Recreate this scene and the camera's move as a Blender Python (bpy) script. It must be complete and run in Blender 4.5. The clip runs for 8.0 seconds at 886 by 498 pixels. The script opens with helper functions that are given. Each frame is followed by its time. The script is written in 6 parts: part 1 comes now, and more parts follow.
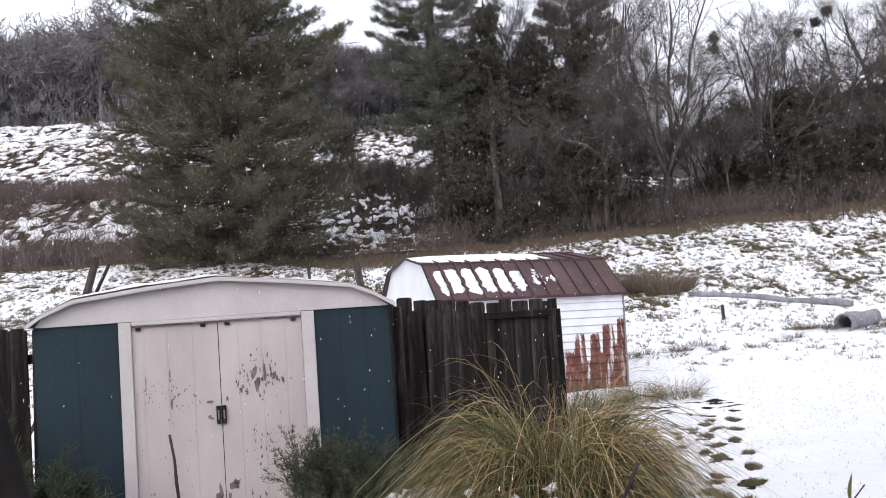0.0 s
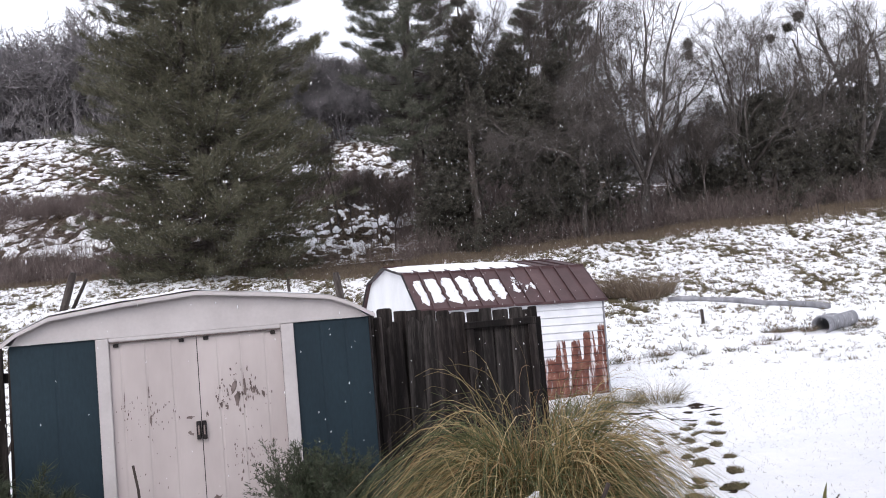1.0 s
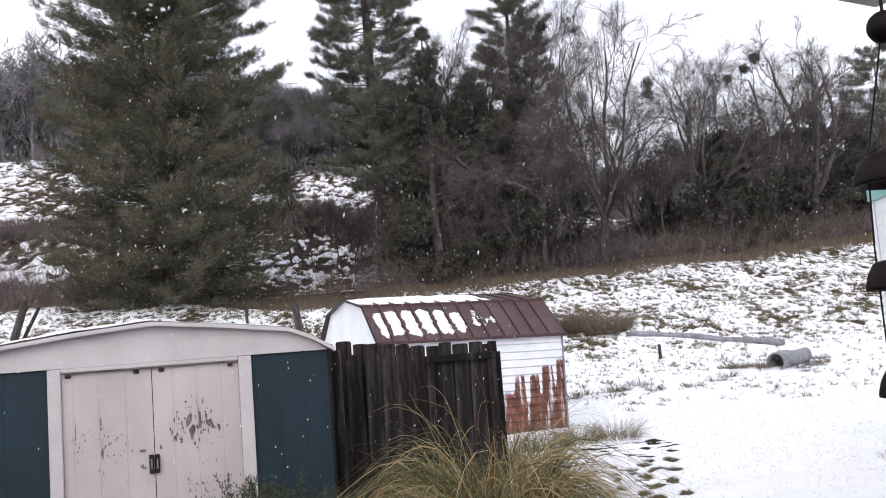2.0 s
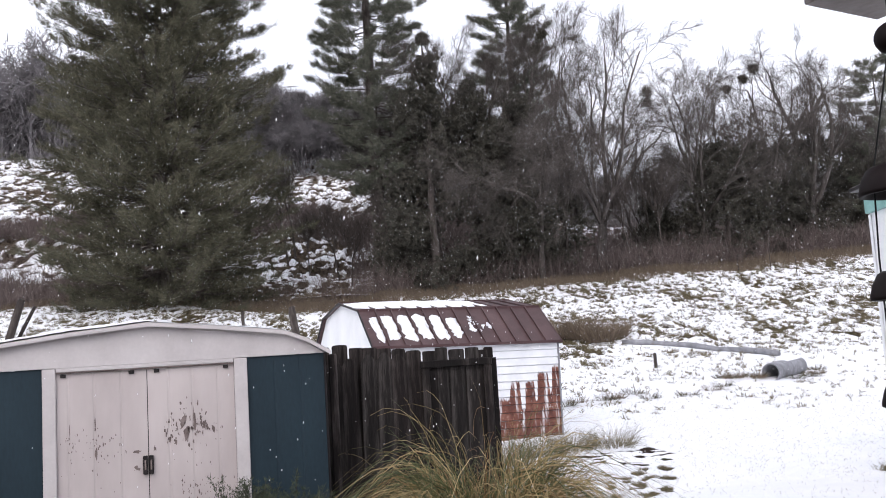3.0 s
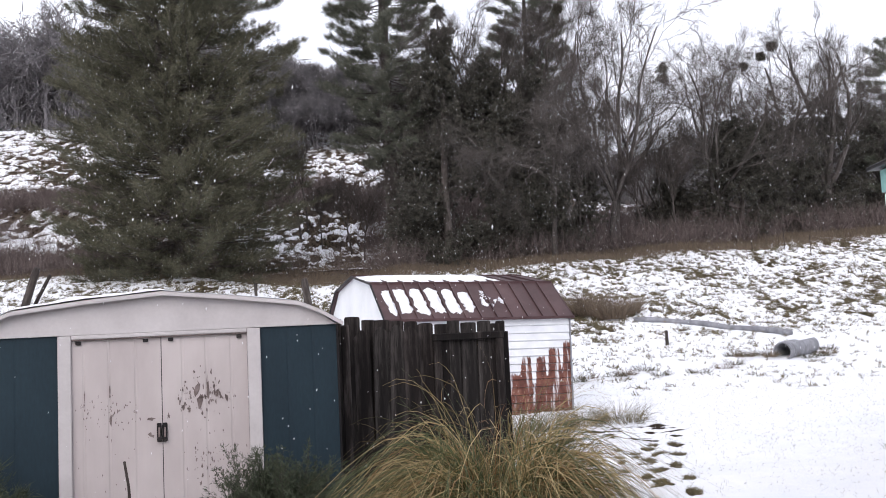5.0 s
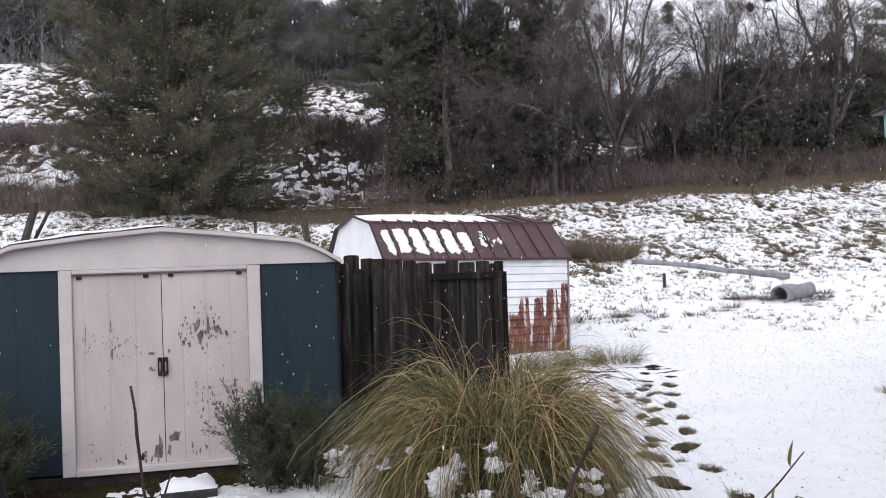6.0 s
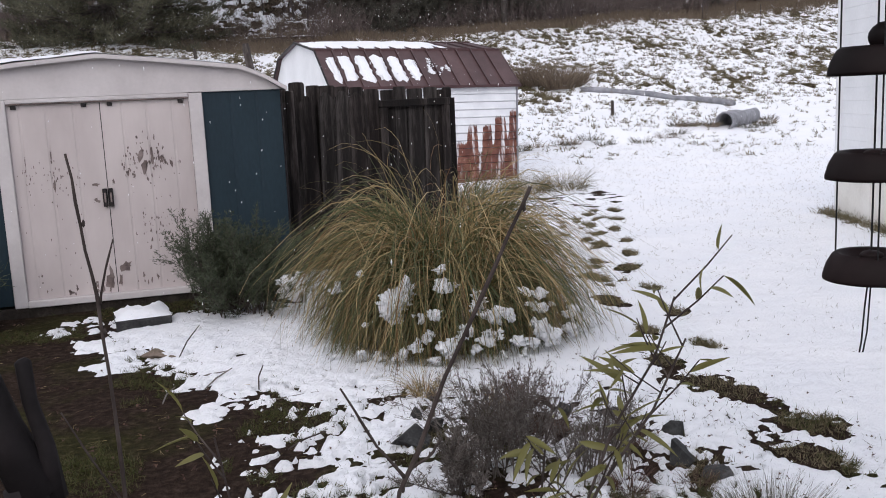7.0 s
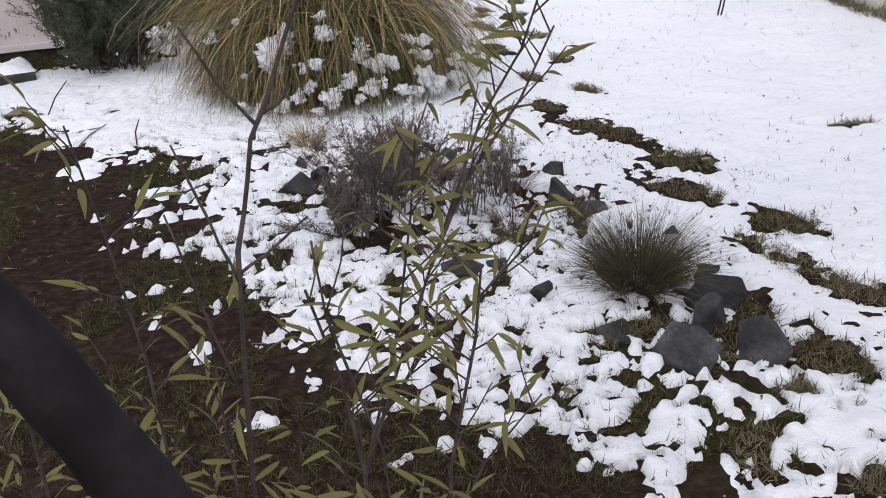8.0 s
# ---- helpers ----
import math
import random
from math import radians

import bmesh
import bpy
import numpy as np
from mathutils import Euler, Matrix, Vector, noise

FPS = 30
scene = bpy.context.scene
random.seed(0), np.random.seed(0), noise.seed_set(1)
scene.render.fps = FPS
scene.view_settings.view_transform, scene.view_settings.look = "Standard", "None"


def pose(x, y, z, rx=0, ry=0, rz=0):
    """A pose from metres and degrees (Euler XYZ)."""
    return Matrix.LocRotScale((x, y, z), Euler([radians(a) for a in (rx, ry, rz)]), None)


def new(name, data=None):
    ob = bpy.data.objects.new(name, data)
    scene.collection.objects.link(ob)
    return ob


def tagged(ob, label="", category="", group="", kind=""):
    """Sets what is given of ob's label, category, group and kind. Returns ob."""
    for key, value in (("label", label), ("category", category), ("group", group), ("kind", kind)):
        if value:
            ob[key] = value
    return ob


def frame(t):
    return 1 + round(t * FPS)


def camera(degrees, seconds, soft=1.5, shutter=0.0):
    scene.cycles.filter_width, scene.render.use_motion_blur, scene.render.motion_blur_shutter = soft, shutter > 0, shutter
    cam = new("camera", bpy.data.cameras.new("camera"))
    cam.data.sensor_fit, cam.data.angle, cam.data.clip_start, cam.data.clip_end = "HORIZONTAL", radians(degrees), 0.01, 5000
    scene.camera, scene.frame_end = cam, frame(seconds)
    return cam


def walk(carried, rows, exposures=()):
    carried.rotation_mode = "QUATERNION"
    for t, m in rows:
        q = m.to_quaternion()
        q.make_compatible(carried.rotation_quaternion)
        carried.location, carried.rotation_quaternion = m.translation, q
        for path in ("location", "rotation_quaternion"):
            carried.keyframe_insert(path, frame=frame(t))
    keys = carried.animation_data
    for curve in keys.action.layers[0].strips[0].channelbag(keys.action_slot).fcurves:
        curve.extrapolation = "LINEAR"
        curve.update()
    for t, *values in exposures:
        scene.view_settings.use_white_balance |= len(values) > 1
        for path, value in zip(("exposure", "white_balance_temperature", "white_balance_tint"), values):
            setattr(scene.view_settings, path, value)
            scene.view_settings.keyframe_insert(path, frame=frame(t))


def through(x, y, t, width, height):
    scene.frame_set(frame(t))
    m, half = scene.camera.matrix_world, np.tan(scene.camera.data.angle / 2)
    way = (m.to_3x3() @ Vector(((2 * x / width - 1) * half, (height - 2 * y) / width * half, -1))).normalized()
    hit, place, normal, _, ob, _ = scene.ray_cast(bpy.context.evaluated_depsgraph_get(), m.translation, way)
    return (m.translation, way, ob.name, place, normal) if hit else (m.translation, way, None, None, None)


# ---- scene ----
cam = camera(51.32, 8.0, soft=0.95)
# seconds, place in metres, then yaw, pitch and lean in degrees
ROWS = [
    (0.0, 4.588, -7.536, 1.545, -2.15, 3.88, 3.95),
    (0.5, 4.592, -7.546, 1.553, -2.38, 3.94, 3.71),
    (1.0, 4.597, -7.532, 1.552, -3.32, 4.35, 5.04),
    (1.5, 4.598, -7.532, 1.563, -5.27, 5.40, 4.88),
    (2.0, 4.592, -7.533, 1.571, -5.86, 6.11, 4.38),
    (3.5, 4.584, -7.530, 1.567, -6.10, 6.46, 3.01),
    (4.0, 4.581, -7.519, 1.554, -6.00, 5.65, 2.65),
    (4.5, 4.580, -7.520, 1.547, -5.61, 5.19, 2.93),
    (5.8, 4.573, -7.551, 1.558, -5.40, 2.51, 2.15),
    (6.0, 4.575, -7.535, 1.546, -5.53, 1.21, 1.99),
    (6.5, 4.581, -7.545, 1.527, -6.36, -3.06, 1.36),
    (6.8, 4.576, -7.547, 1.520, -7.64, -6.92, 1.13),
    (7.0, 4.580, -7.545, 1.508, -8.72, -9.36, 2.53),
    (7.3, 4.584, -7.543, 1.489, -9.93, -13.01, 2.25),
    (7.5, 4.584, -7.547, 1.477, -11.51, -16.05, 1.29),
    (8.0, 4.597, -7.553, 1.435, -15.69, -24.36, 1.91),
]
walk(cam, [(t, pose(x, y, z, 90 + pitch, lean, yaw)) for t, x, y, z, yaw, pitch, lean in ROWS],
     exposures=[(0.0, 0.24, 6480, 13), (4.6, 0.24, 6480, 13), (6.0, 0.12, 6480, 13), (7.0, -0.06, 6480, 13), (8.0, 0.16, 6480, 13)])

# ---- world and light: an overcast, snowing sky ----
SUN_UP, SUN_ROUND = 38.0, 205.0
world = bpy.data.worlds.new("overcast")
scene.world = world
world.use_nodes = True
wn, wl = world.node_tree.nodes, world.node_tree.links
wn.clear()
sky = wn.new("ShaderNodeTexSky")
sky.sky_type, sky.sun_disc = "NISHITA", False
sky.sun_elevation, sky.sun_rotation = radians(SUN_UP), radians(SUN_ROUND)
sky.air_density, sky.dust_density = 1.0, 4.0
sky_dim = wn.new("ShaderNodeVectorMath")
sky_dim.operation = "SCALE"
sky_dim.inputs["Scale"].default_value = 0.10
wl.new(sky.outputs[0], sky_dim.inputs[0])
cloud = wn.new("ShaderNodeTexNoise")
cloud.inputs["Scale"].default_value, cloud.inputs["Detail"].default_value = 2.2, 5.0
cloud_ramp = wn.new("ShaderNodeValToRGB")
cloud_ramp.color_ramp.elements[0].position, cloud_ramp.color_ramp.elements[1].position = 0.3, 0.7
cloud_ramp.color_ramp.elements[0].color = (0.70, 0.735, 0.83, 1)
cloud_ramp.color_ramp.elements[1].color = (0.93, 0.95, 1.02, 1)
wl.new(cloud.outputs[0], cloud_ramp.inputs[0])
sky_mix = wn.new("ShaderNodeMixRGB")
sky_mix.inputs[0].default_value = 0.88
wl.new(sky_dim.outputs[0], sky_mix.inputs[1])
wl.new(cloud_ramp.outputs[0], sky_mix.inputs[2])
sky_bg = wn.new("ShaderNodeBackground")
sky_bg.inputs[1].default_value = 1.38
sky_out = wn.new("ShaderNodeOutputWorld")
wl.new(sky_mix.outputs[0], sky_bg.inputs[0])
wl.new(sky_bg.outputs[0], sky_out.inputs[0])
sun = new("sun", bpy.data.lights.new("sun", "SUN"))
sun.data.energy, sun.data.angle, sun.data.color = 0.8, radians(40), (1.0, 0.97, 0.93)
sun.matrix_world = pose(0, 0, 30, 90 - SUN_UP, 0, 180 - SUN_ROUND)


# ---- materials ----
def shader(name, rough=0.85, metal=0.0, spec=0.3):
    m = bpy.data.materials.new(name)
    m.use_nodes = True
    nodes, links = m.node_tree.nodes, m.node_tree.links
    b = nodes["Principled BSDF"]
    b.inputs["Roughness"].default_value, b.inputs["Metallic"].default_value = rough, metal
    b.inputs["Specular IOR Level"].default_value = spec
    return m, nodes, links, b


def noise_node(nodes, links, scale, detail=4.0, rough=0.55, stretch=(1, 1, 1), shift=(0, 0, 0), source="Object"):
    tc = nodes.new("ShaderNodeTexCoord")
    mp = nodes.new("ShaderNodeMapping")
    mp.inputs["Scale"].default_value = stretch
    mp.inputs["Location"].default_value = shift
    n = nodes.new("ShaderNodeTexNoise")
    n.inputs["Scale"].default_value, n.inputs["Detail"].default_value, n.inputs["Roughness"].default_value = scale, detail, rough
    links.new(tc.outputs[source], mp.inputs[0])
    links.new(mp.outputs[0], n.inputs["Vector"])
    return n


def ramp_node(nodes, links, source, stops):
    r = nodes.new("ShaderNodeValToRGB")
    e = r.color_ramp.elements
    while len(e) < len(stops):
        e.new(0.5)
    for el, (at, col) in zip(e, stops):
        el.position = at
        el.color = (*col, 1) if len(col) == 3 else col
    links.new(source, r.inputs[0])
    return r


def mix_node(nodes, links, fac, a, b, mode="MIX"):
    m = nodes.new("ShaderNodeMixRGB")
    m.blend_type = mode
    for i, v in enumerate((fac, a, b)):
        if isinstance(v, (int, float)):
            m.inputs[i].default_value = v
        elif isinstance(v, tuple):
            m.inputs[i].default_value = (*v, 1)
        else:
            links.new(v, m.inputs[i])
    return m


def bump_node(nodes, links, b, height, strength=0.4, distance=0.02):
    bp = nodes.new("ShaderNodeBump")
    bp.inputs["Strength"].default_value, bp.inputs["Distance"].default_value = strength, distance
    links.new(height, bp.inputs["Height"])
    links.new(bp.outputs[0], b.inputs["Normal"])
    return bp


def grainy(name, dark, mid, light, scale=3.0, fine=40.0, rough=0.85, metal=0.0, bump=0.4, depth=0.01, stretch=(1, 1, 1), per_object=0.0, per_island=0.0, spec=0.3, grain=0.12):
    """Colour in three tones at a large scale, broken by a fine grain, with relief."""
    m, nodes, links, b = shader(name, rough, metal, spec)
    big = noise_node(nodes, links, scale, 5.0, 0.6, stretch)
    small = noise_node(nodes, links, fine, 3.0, 0.6, stretch, (7, 3, 1))
    tone = ramp_node(nodes, links, big.outputs[0], [(0.3, dark), (0.5, mid), (0.7, light)])
    grain = ramp_node(nodes, links, small.outputs[0], [(0.3, (1 - grain,) * 3), (0.7, (1 + grain,) * 3)])
    col = mix_node(nodes, links, 1.0, tone.outputs[0], grain.outputs[0], "MULTIPLY")
    for on, kind, out in ((per_object, "ShaderNodeObjectInfo", "Random"), (per_island, "ShaderNodeNewGeometry", "Random Per Island")):
        if on:
            info = nodes.new(kind)
            r = ramp_node(nodes, links, info.outputs[out], [(0.0, (1 - on,) * 3), (1.0, (1 + on,) * 3)])
            col = mix_node(nodes, links, 1.0, col.outputs[0], r.outputs[0], "MULTIPLY")
    links.new(col.outputs[0], b.inputs["Base Color"])
    if bump:
        bump_node(nodes, links, b, small.outputs[0], bump, depth)
    return m


def leafy(name, tones, rough=0.6, through=0.25):
    """Blades, needles and leaves: each island takes a tone of its own; some light comes through."""
    m, nodes, links, b = shader(name, rough, 0, 0.3)
    geo = nodes.new("ShaderNodeNewGeometry")
    n = len(tones) - 1
    r = ramp_node(nodes, links, geo.outputs["Random Per Island"], [(i / n, t) for i, t in enumerate(tones)])
    links.new(r.outputs[0], b.inputs["Base Color"])
    if through:
        tr = nodes.new("ShaderNodeBsdfTranslucent")
        links.new(r.outputs[0], tr.inputs[0])
        ms = nodes.new("ShaderNodeMixShader")
        ms.inputs[0].default_value = through
        links.new(b.outputs[0], ms.inputs[1])
        links.new(tr.outputs[0], ms.inputs[2])
        links.new(ms.outputs[0], nodes["Material Output"].inputs[0])
    return m


def snow_material():
    m, nodes, links, b = shader("snow", 0.75, 0, 0.25)
    big = noise_node(nodes, links, 1.3, 4.0)
    fine = noise_node(nodes, links, 36.0, 6.0, 0.72)
    tone = ramp_node(nodes, links, big.outputs[0], [(0.3, (0.86, 0.875, 0.915)), (0.7, (0.92, 0.925, 0.95))])
    links.new(tone.outputs[0], b.inputs["Base Color"])
    bump_node(nodes, links, b, fine.outputs[0], 0.8, 0.03)
    return m


def ground_material():
    m, nodes, links, b = shader("soil_and_turf", 1.0, 0, 0.05)
    patch = noise_node(nodes, links, 1.1, 5.0, 0.62)
    fine = noise_node(nodes, links, 22.0, 5.0, 0.7)
    soil = ramp_node(nodes, links, fine.outputs[0], [(0.28, (0.010, 0.0063, 0.0050)), (0.5, (0.026, 0.0168, 0.0128)), (0.75, (0.066, 0.046, 0.035))])
    turf = ramp_node(nodes, links, fine.outputs[0], [(0.28, (0.012, 0.011, 0.005)), (0.55, (0.032, 0.029, 0.012)), (0.75, (0.085, 0.072, 0.038))])
    where = ramp_node(nodes, links, patch.outputs[0], [(0.50, (0, 0, 0)), (0.62, (1, 1, 1))])
    near = mix_node(nodes, links, where.outputs[0], soil.outputs[0], turf.outputs[0])
    links.new(near.outputs[0], b.inputs["Base Color"])
    bump_node(nodes, links, b, fine.outputs[0], 0.9, 0.04)
    return m


def peeling_paint():
    """Cream sheet metal, blistered, with flakes gone down to the primer."""
    m, nodes, links, b = shader("peeling_cream_paint", 0.5, 0, 0.4)
    stain = noise_node(nodes, links, 2.0, 5.0, 0.6, (1, 1, 0.35))
    cream = ramp_node(nodes, links, stain.outputs[0], [(0.3, (0.46, 0.402, 0.395)), (0.6, (0.575, 0.512, 0.502))])
    links.new(cream.outputs[0], b.inputs["Base Color"])
    bump_node(nodes, links, b, stain.outputs[0], 0.15, 0.01)
    return m


def rusty_siding():
    """White enamelled siding; old rust has run down it in streaks from the lower boards."""
    m, nodes, links, b = shader("rusted_white_siding", 0.5, 0, 0.4)
    tc = nodes.new("ShaderNodeTexCoord")
    sep = nodes.new("ShaderNodeSeparateXYZ")
    links.new(tc.outputs["Object"], sep.inputs[0])
    fray = noise_node(nodes, links, 16.0, 4.0, 0.7, (1, 0, 0.5))
    span = nodes.new("ShaderNodeMapRange")
    span.inputs[1].default_value, span.inputs[2].default_value = 2.25, 3.35
    links.new(sep.outputs["X"], span.inputs[0])
    # how high each streak of rust reaches, along the wall
    tops = ramp_node(nodes, links, span.outputs[0], [(at, (h, h, h)) for at, h in ((0.0, 0.55), (0.05, 0.86), (0.18, 0.84), (0.20, 0.40), (0.26, 0.40), (0.28, 0.82), (0.42, 0.84), (0.44, 0.50), (0.47, 0.52), (0.49, 0.96), (0.66, 0.98), (0.69, 0.62), (0.72, 0.66), (0.74, 1.06), (0.88, 1.06), (0.90, 0.0))])
    top2 = nodes.new("ShaderNodeMath")
    top2.operation = "MULTIPLY_ADD"
    top2.inputs[1].default_value = 0.22
    links.new(fray.outputs[0], top2.inputs[0])
    links.new(tops.outputs[0], top2.inputs[2])
    diff = nodes.new("ShaderNodeMath")
    diff.operation = "SUBTRACT"
    links.new(top2.outputs[0], diff.inputs[0])
    links.new(sep.outputs["Z"], diff.inputs[1])
    mask = ramp_node(nodes, links, diff.outputs[0], [(0.0, (0, 0, 0)), (0.035, (1, 1, 1))])
    blot = noise_node(nodes, links, 7.0, 5.0, 0.7, (1, 0, 0.8), (5.1, 0, 2.2))
    rust = ramp_node(nodes, links, blot.outputs[0], [(0.30, (0.050, 0.016, 0.012)), (0.48, (0.120, 0.036, 0.023)), (0.62, (0.21, 0.085, 0.055)), (0.72, (0.50, 0.40, 0.36))])
    side = nodes.new("ShaderNodeMath")
    side.operation = "GREATER_THAN"
    side.inputs[1].default_value = 1.9
    links.new(sep.outputs["X"], side.inputs[0])
    pale = noise_node(nodes, links, 11.0, 3.0, 0.6, (1, 0, 0.12), (3.3, 0, 0))
    keep = ramp_node(nodes, links, pale.outputs[0], [(0.36, (0.12, 0.12, 0.12)), (0.46, (1, 1, 1))])
    mask = mix_node(nodes, links, 1.0, mask.outputs[0], keep.outputs[0], "MULTIPLY")
    both = mix_node(nodes, links, 1.0, mask.outputs[0], side.outputs[0], "MULTIPLY")
    white = noise_node(nodes, links, 3.0, 5.0)
    wc = ramp_node(nodes, links, white.outputs[0], [(0.3, (0.66, 0.67, 0.70)), (0.65, (0.80, 0.81, 0.83))])
    col = mix_node(nodes, links, both.outputs[0], wc.outputs[0], rust.outputs[0])
    links.new(col.outputs[0], b.inputs["Base Color"])
    return m


SNOW, GROUND = snow_material(), ground_material()
CREAM, SIDING = peeling_paint(), rusty_siding()
PRIMER = grainy("bare_primer", (0.10, 0.076, 0.072), (0.18, 0.140, 0.132), (0.26, 0.21, 0.20), 9, 60, 0.8)
BLUE = grainy("dull_blue_green_paint", (0.009, 0.021, 0.031), (0.013, 0.029, 0.041), (0.019, 0.039, 0.053), 1.2, 50, 0.6, 0, 0.08, 0.004, (1, 1, 0.3))
WHITE_TRIM = grainy("cream_trim", (0.47, 0.435, 0.435), (0.56, 0.52, 0.52), (0.62, 0.58, 0.58), 1.6, 40, 0.5, 0, 0.05, 0.002, grain=0.03)
DARK = grainy("black_iron", (0.010, 0.009, 0.010), (0.018, 0.015, 0.016), (0.035, 0.028, 0.027), 8, 60, 0.5, 0.3)
OLD_WOOD = grainy("weathered_dark_boards", (0.0036, 0.0027, 0.0026), (0.0098, 0.0068, 0.0062), (0.062, 0.052, 0.048), 2.6, 30, 0.9, 0, 0.6, 0.008, (5, 5, 0.45), per_object=0.35, grain=0.4)
GREY_WOOD = grainy("weathered_grey_boards", (0.004, 0.0032, 0.003), (0.012, 0.0095, 0.0088), (0.068, 0.060, 0.056), 2.8, 30, 0.9, 0, 0.6, 0.008, (5, 5, 0.45), per_object=0.3, grain=0.4)
POST_WOOD = grainy("grey_post_wood", (0.026, 0.020, 0.018), (0.055, 0.045, 0.040), (0.115, 0.098, 0.09), 6, 40, 0.9, 0, 0.6, 0.01, (3, 3, 0.4), grain=0.3)
ROOF_RED = grainy("brown_red_roof_paint", (0.040, 0.021, 0.022), (0.062, 0.031, 0.032), (0.090, 0.050, 0.050), 1.6, 45, 0.45, 0, 0.1, 0.004, per_object=0.12)
HOUSE_WHITE = grainy("white_house_siding", (0.66, 0.67, 0.68), (0.74, 0.75, 0.76), (0.80, 0.81, 0.82), 1.1, 40, 0.55, 0, 0.03, 0.002, grain=0.03)
SKIRT = grainy("cream_skirting", (0.58, 0.56, 0.51), (0.68, 0.66, 0.61), (0.74, 0.72, 0.68), 2.0, 40, 0.55, 0, 0.04, 0.002, grain=0.04)
TEAL = grainy("pale_teal_fascia", (0.16, 0.33, 0.31), (0.22, 0.42, 0.39), (0.27, 0.48, 0.45), 3, 40, 0.5, 0, 0.05, 0.003)
SOFFIT = grainy("grey_soffit_board", (0.22, 0.19, 0.18), (0.34, 0.31, 0.30), (0.45, 0.41, 0.40), 2.4, 30, 0.8, 0, 0.2, 0.004)
GALV = grainy("galvanised_steel", (0.16, 0.16, 0.17), (0.24, 0.24, 0.26), (0.34, 0.34, 0.36), 4, 30, 0.55, 0.35, 0.15, 0.005)
BARK = grainy("dark_bark", (0.042, 0.034, 0.031), (0.090, 0.076, 0.069), (0.165, 0.145, 0.135), 2.2, 14, 0.95, 0, 0.8, 0.03, (2, 2, 0.6), grain=0.3)
GREY_BARK = grainy("lichened_grey_bark", (0.055, 0.047, 0.043), (0.100, 0.087, 0.080), (0.18, 0.162, 0.152), 1.3, 14, 0.95, 0, 0.8, 0.03, (2, 2, 0.6), grain=0.3)
# paler and greyer than near bark: snowfall haze put into the base colour
HAZED_BARK = grainy("far_hazed_twigs", (0.14, 0.130, 0.134), (0.20, 0.187, 0.193), (0.27, 0.257, 0.262), 0.15, 1.5, 0.95, 0, 0.0)
LIMB_BARK = grainy("smooth_dark_bark", (0.007, 0.0055, 0.006), (0.011, 0.009, 0.0095), (0.021, 0.017, 0.018), 22, 120, 0.75, 0, 0.3, 0.002, spec=0.15)
TWIG = grainy("brown_twig_bark", (0.020, 0.014, 0.013), (0.045, 0.033, 0.029), (0.085, 0.068, 0.060), 30, 200, 0.8, 0, 0.3, 0.002)
STONE = grainy("dark_basalt", (0.014, 0.014, 0.0145), (0.031, 0.031, 0.031), (0.075, 0.074, 0.073), 9, 70, 0.8, 0, 0.7, 0.015, per_object=0.35, grain=0.3)
TAN_STONE = grainy("tan_stepping_stone", (0.10, 0.075, 0.055), (0.17, 0.13, 0.10), (0.24, 0.19, 0.15), 7, 60, 0.9, 0, 0.5, 0.008, grain=0.3)
NEEDLES = leafy("pine_needles", [(0.058, 0.061, 0.040), (0.095, 0.096, 0.062), (0.135, 0.130, 0.085), (0.19, 0.165, 0.115)], 0.6, 0.15)
SPARSE_NEEDLES = leafy("grey_green_needles", [(0.095, 0.102, 0.080), (0.155, 0.160, 0.124), (0.22, 0.215, 0.17)], 0.6, 0.15)
DARK_LEAF = leafy("dark_evergreen_leaves", [(0.050, 0.049, 0.041), (0.085, 0.081, 0.066), (0.145, 0.132, 0.108)], 0.6, 0.1)
MISTLETOE = leafy("mistletoe_leaves", [(0.050, 0.045, 0.034), (0.085, 0.076, 0.056)], 0.6, 0.1)
STRAW = leafy("dry_and_green_blades", [(0.09, 0.078, 0.034), (0.18, 0.14, 0.062), (0.34, 0.26, 0.12), (0.56, 0.44, 0.24), (0.22, 0.11, 0.048), (0.13, 0.13, 0.055)], 0.6, 0.3)
GREEN_BLADE = leafy("grey_green_blades", [(0.045, 0.055, 0.022), (0.085, 0.10, 0.042), (0.14, 0.155, 0.075)], 0.55, 0.3)
BROWN_GRASS = leafy("brown_winter_grass", [(0.101, 0.071, 0.051), (0.172, 0.129, 0.093), (0.245, 0.194, 0.144), (0.144, 0.115, 0.086)], 0.8, 0.2)
FIELD_GRASS = leafy("field_tufts", [(0.085, 0.075, 0.038), (0.14, 0.118, 0.07), (0.25, 0.20, 0.13), (0.105, 0.10, 0.048)], 0.8, 0.25)
LAWN = leafy("lawn_blades", [(0.028, 0.034, 0.009), (0.050, 0.058, 0.014), (0.075, 0.076, 0.024), (0.12, 0.092, 0.045)], 0.7, 0.25)
BAMBOO_LEAF = leafy("olive_leaves", [(0.115, 0.126, 0.034), (0.155, 0.158, 0.047), (0.20, 0.185, 0.070), (0.090, 0.102, 0.030)], 0.5, 0.4)
ROSEMARY = leafy("rosemary_leaves", [(0.030, 0.040, 0.022), (0.055, 0.068, 0.038), (0.085, 0.095, 0.060)], 0.6, 0.15)
TUSSOCK = leafy("dark_olive_tussock", [(0.026, 0.026, 0.012), (0.046, 0.042, 0.021), (0.085, 0.075, 0.043), (0.15, 0.13, 0.085)], 0.7, 0.15)
SAGE = leafy("grey_sage_stems", [(0.055, 0.045, 0.039), (0.105, 0.089, 0.078), (0.20, 0.18, 0.165), (0.08, 0.058, 0.048)], 0.8, 0.15)
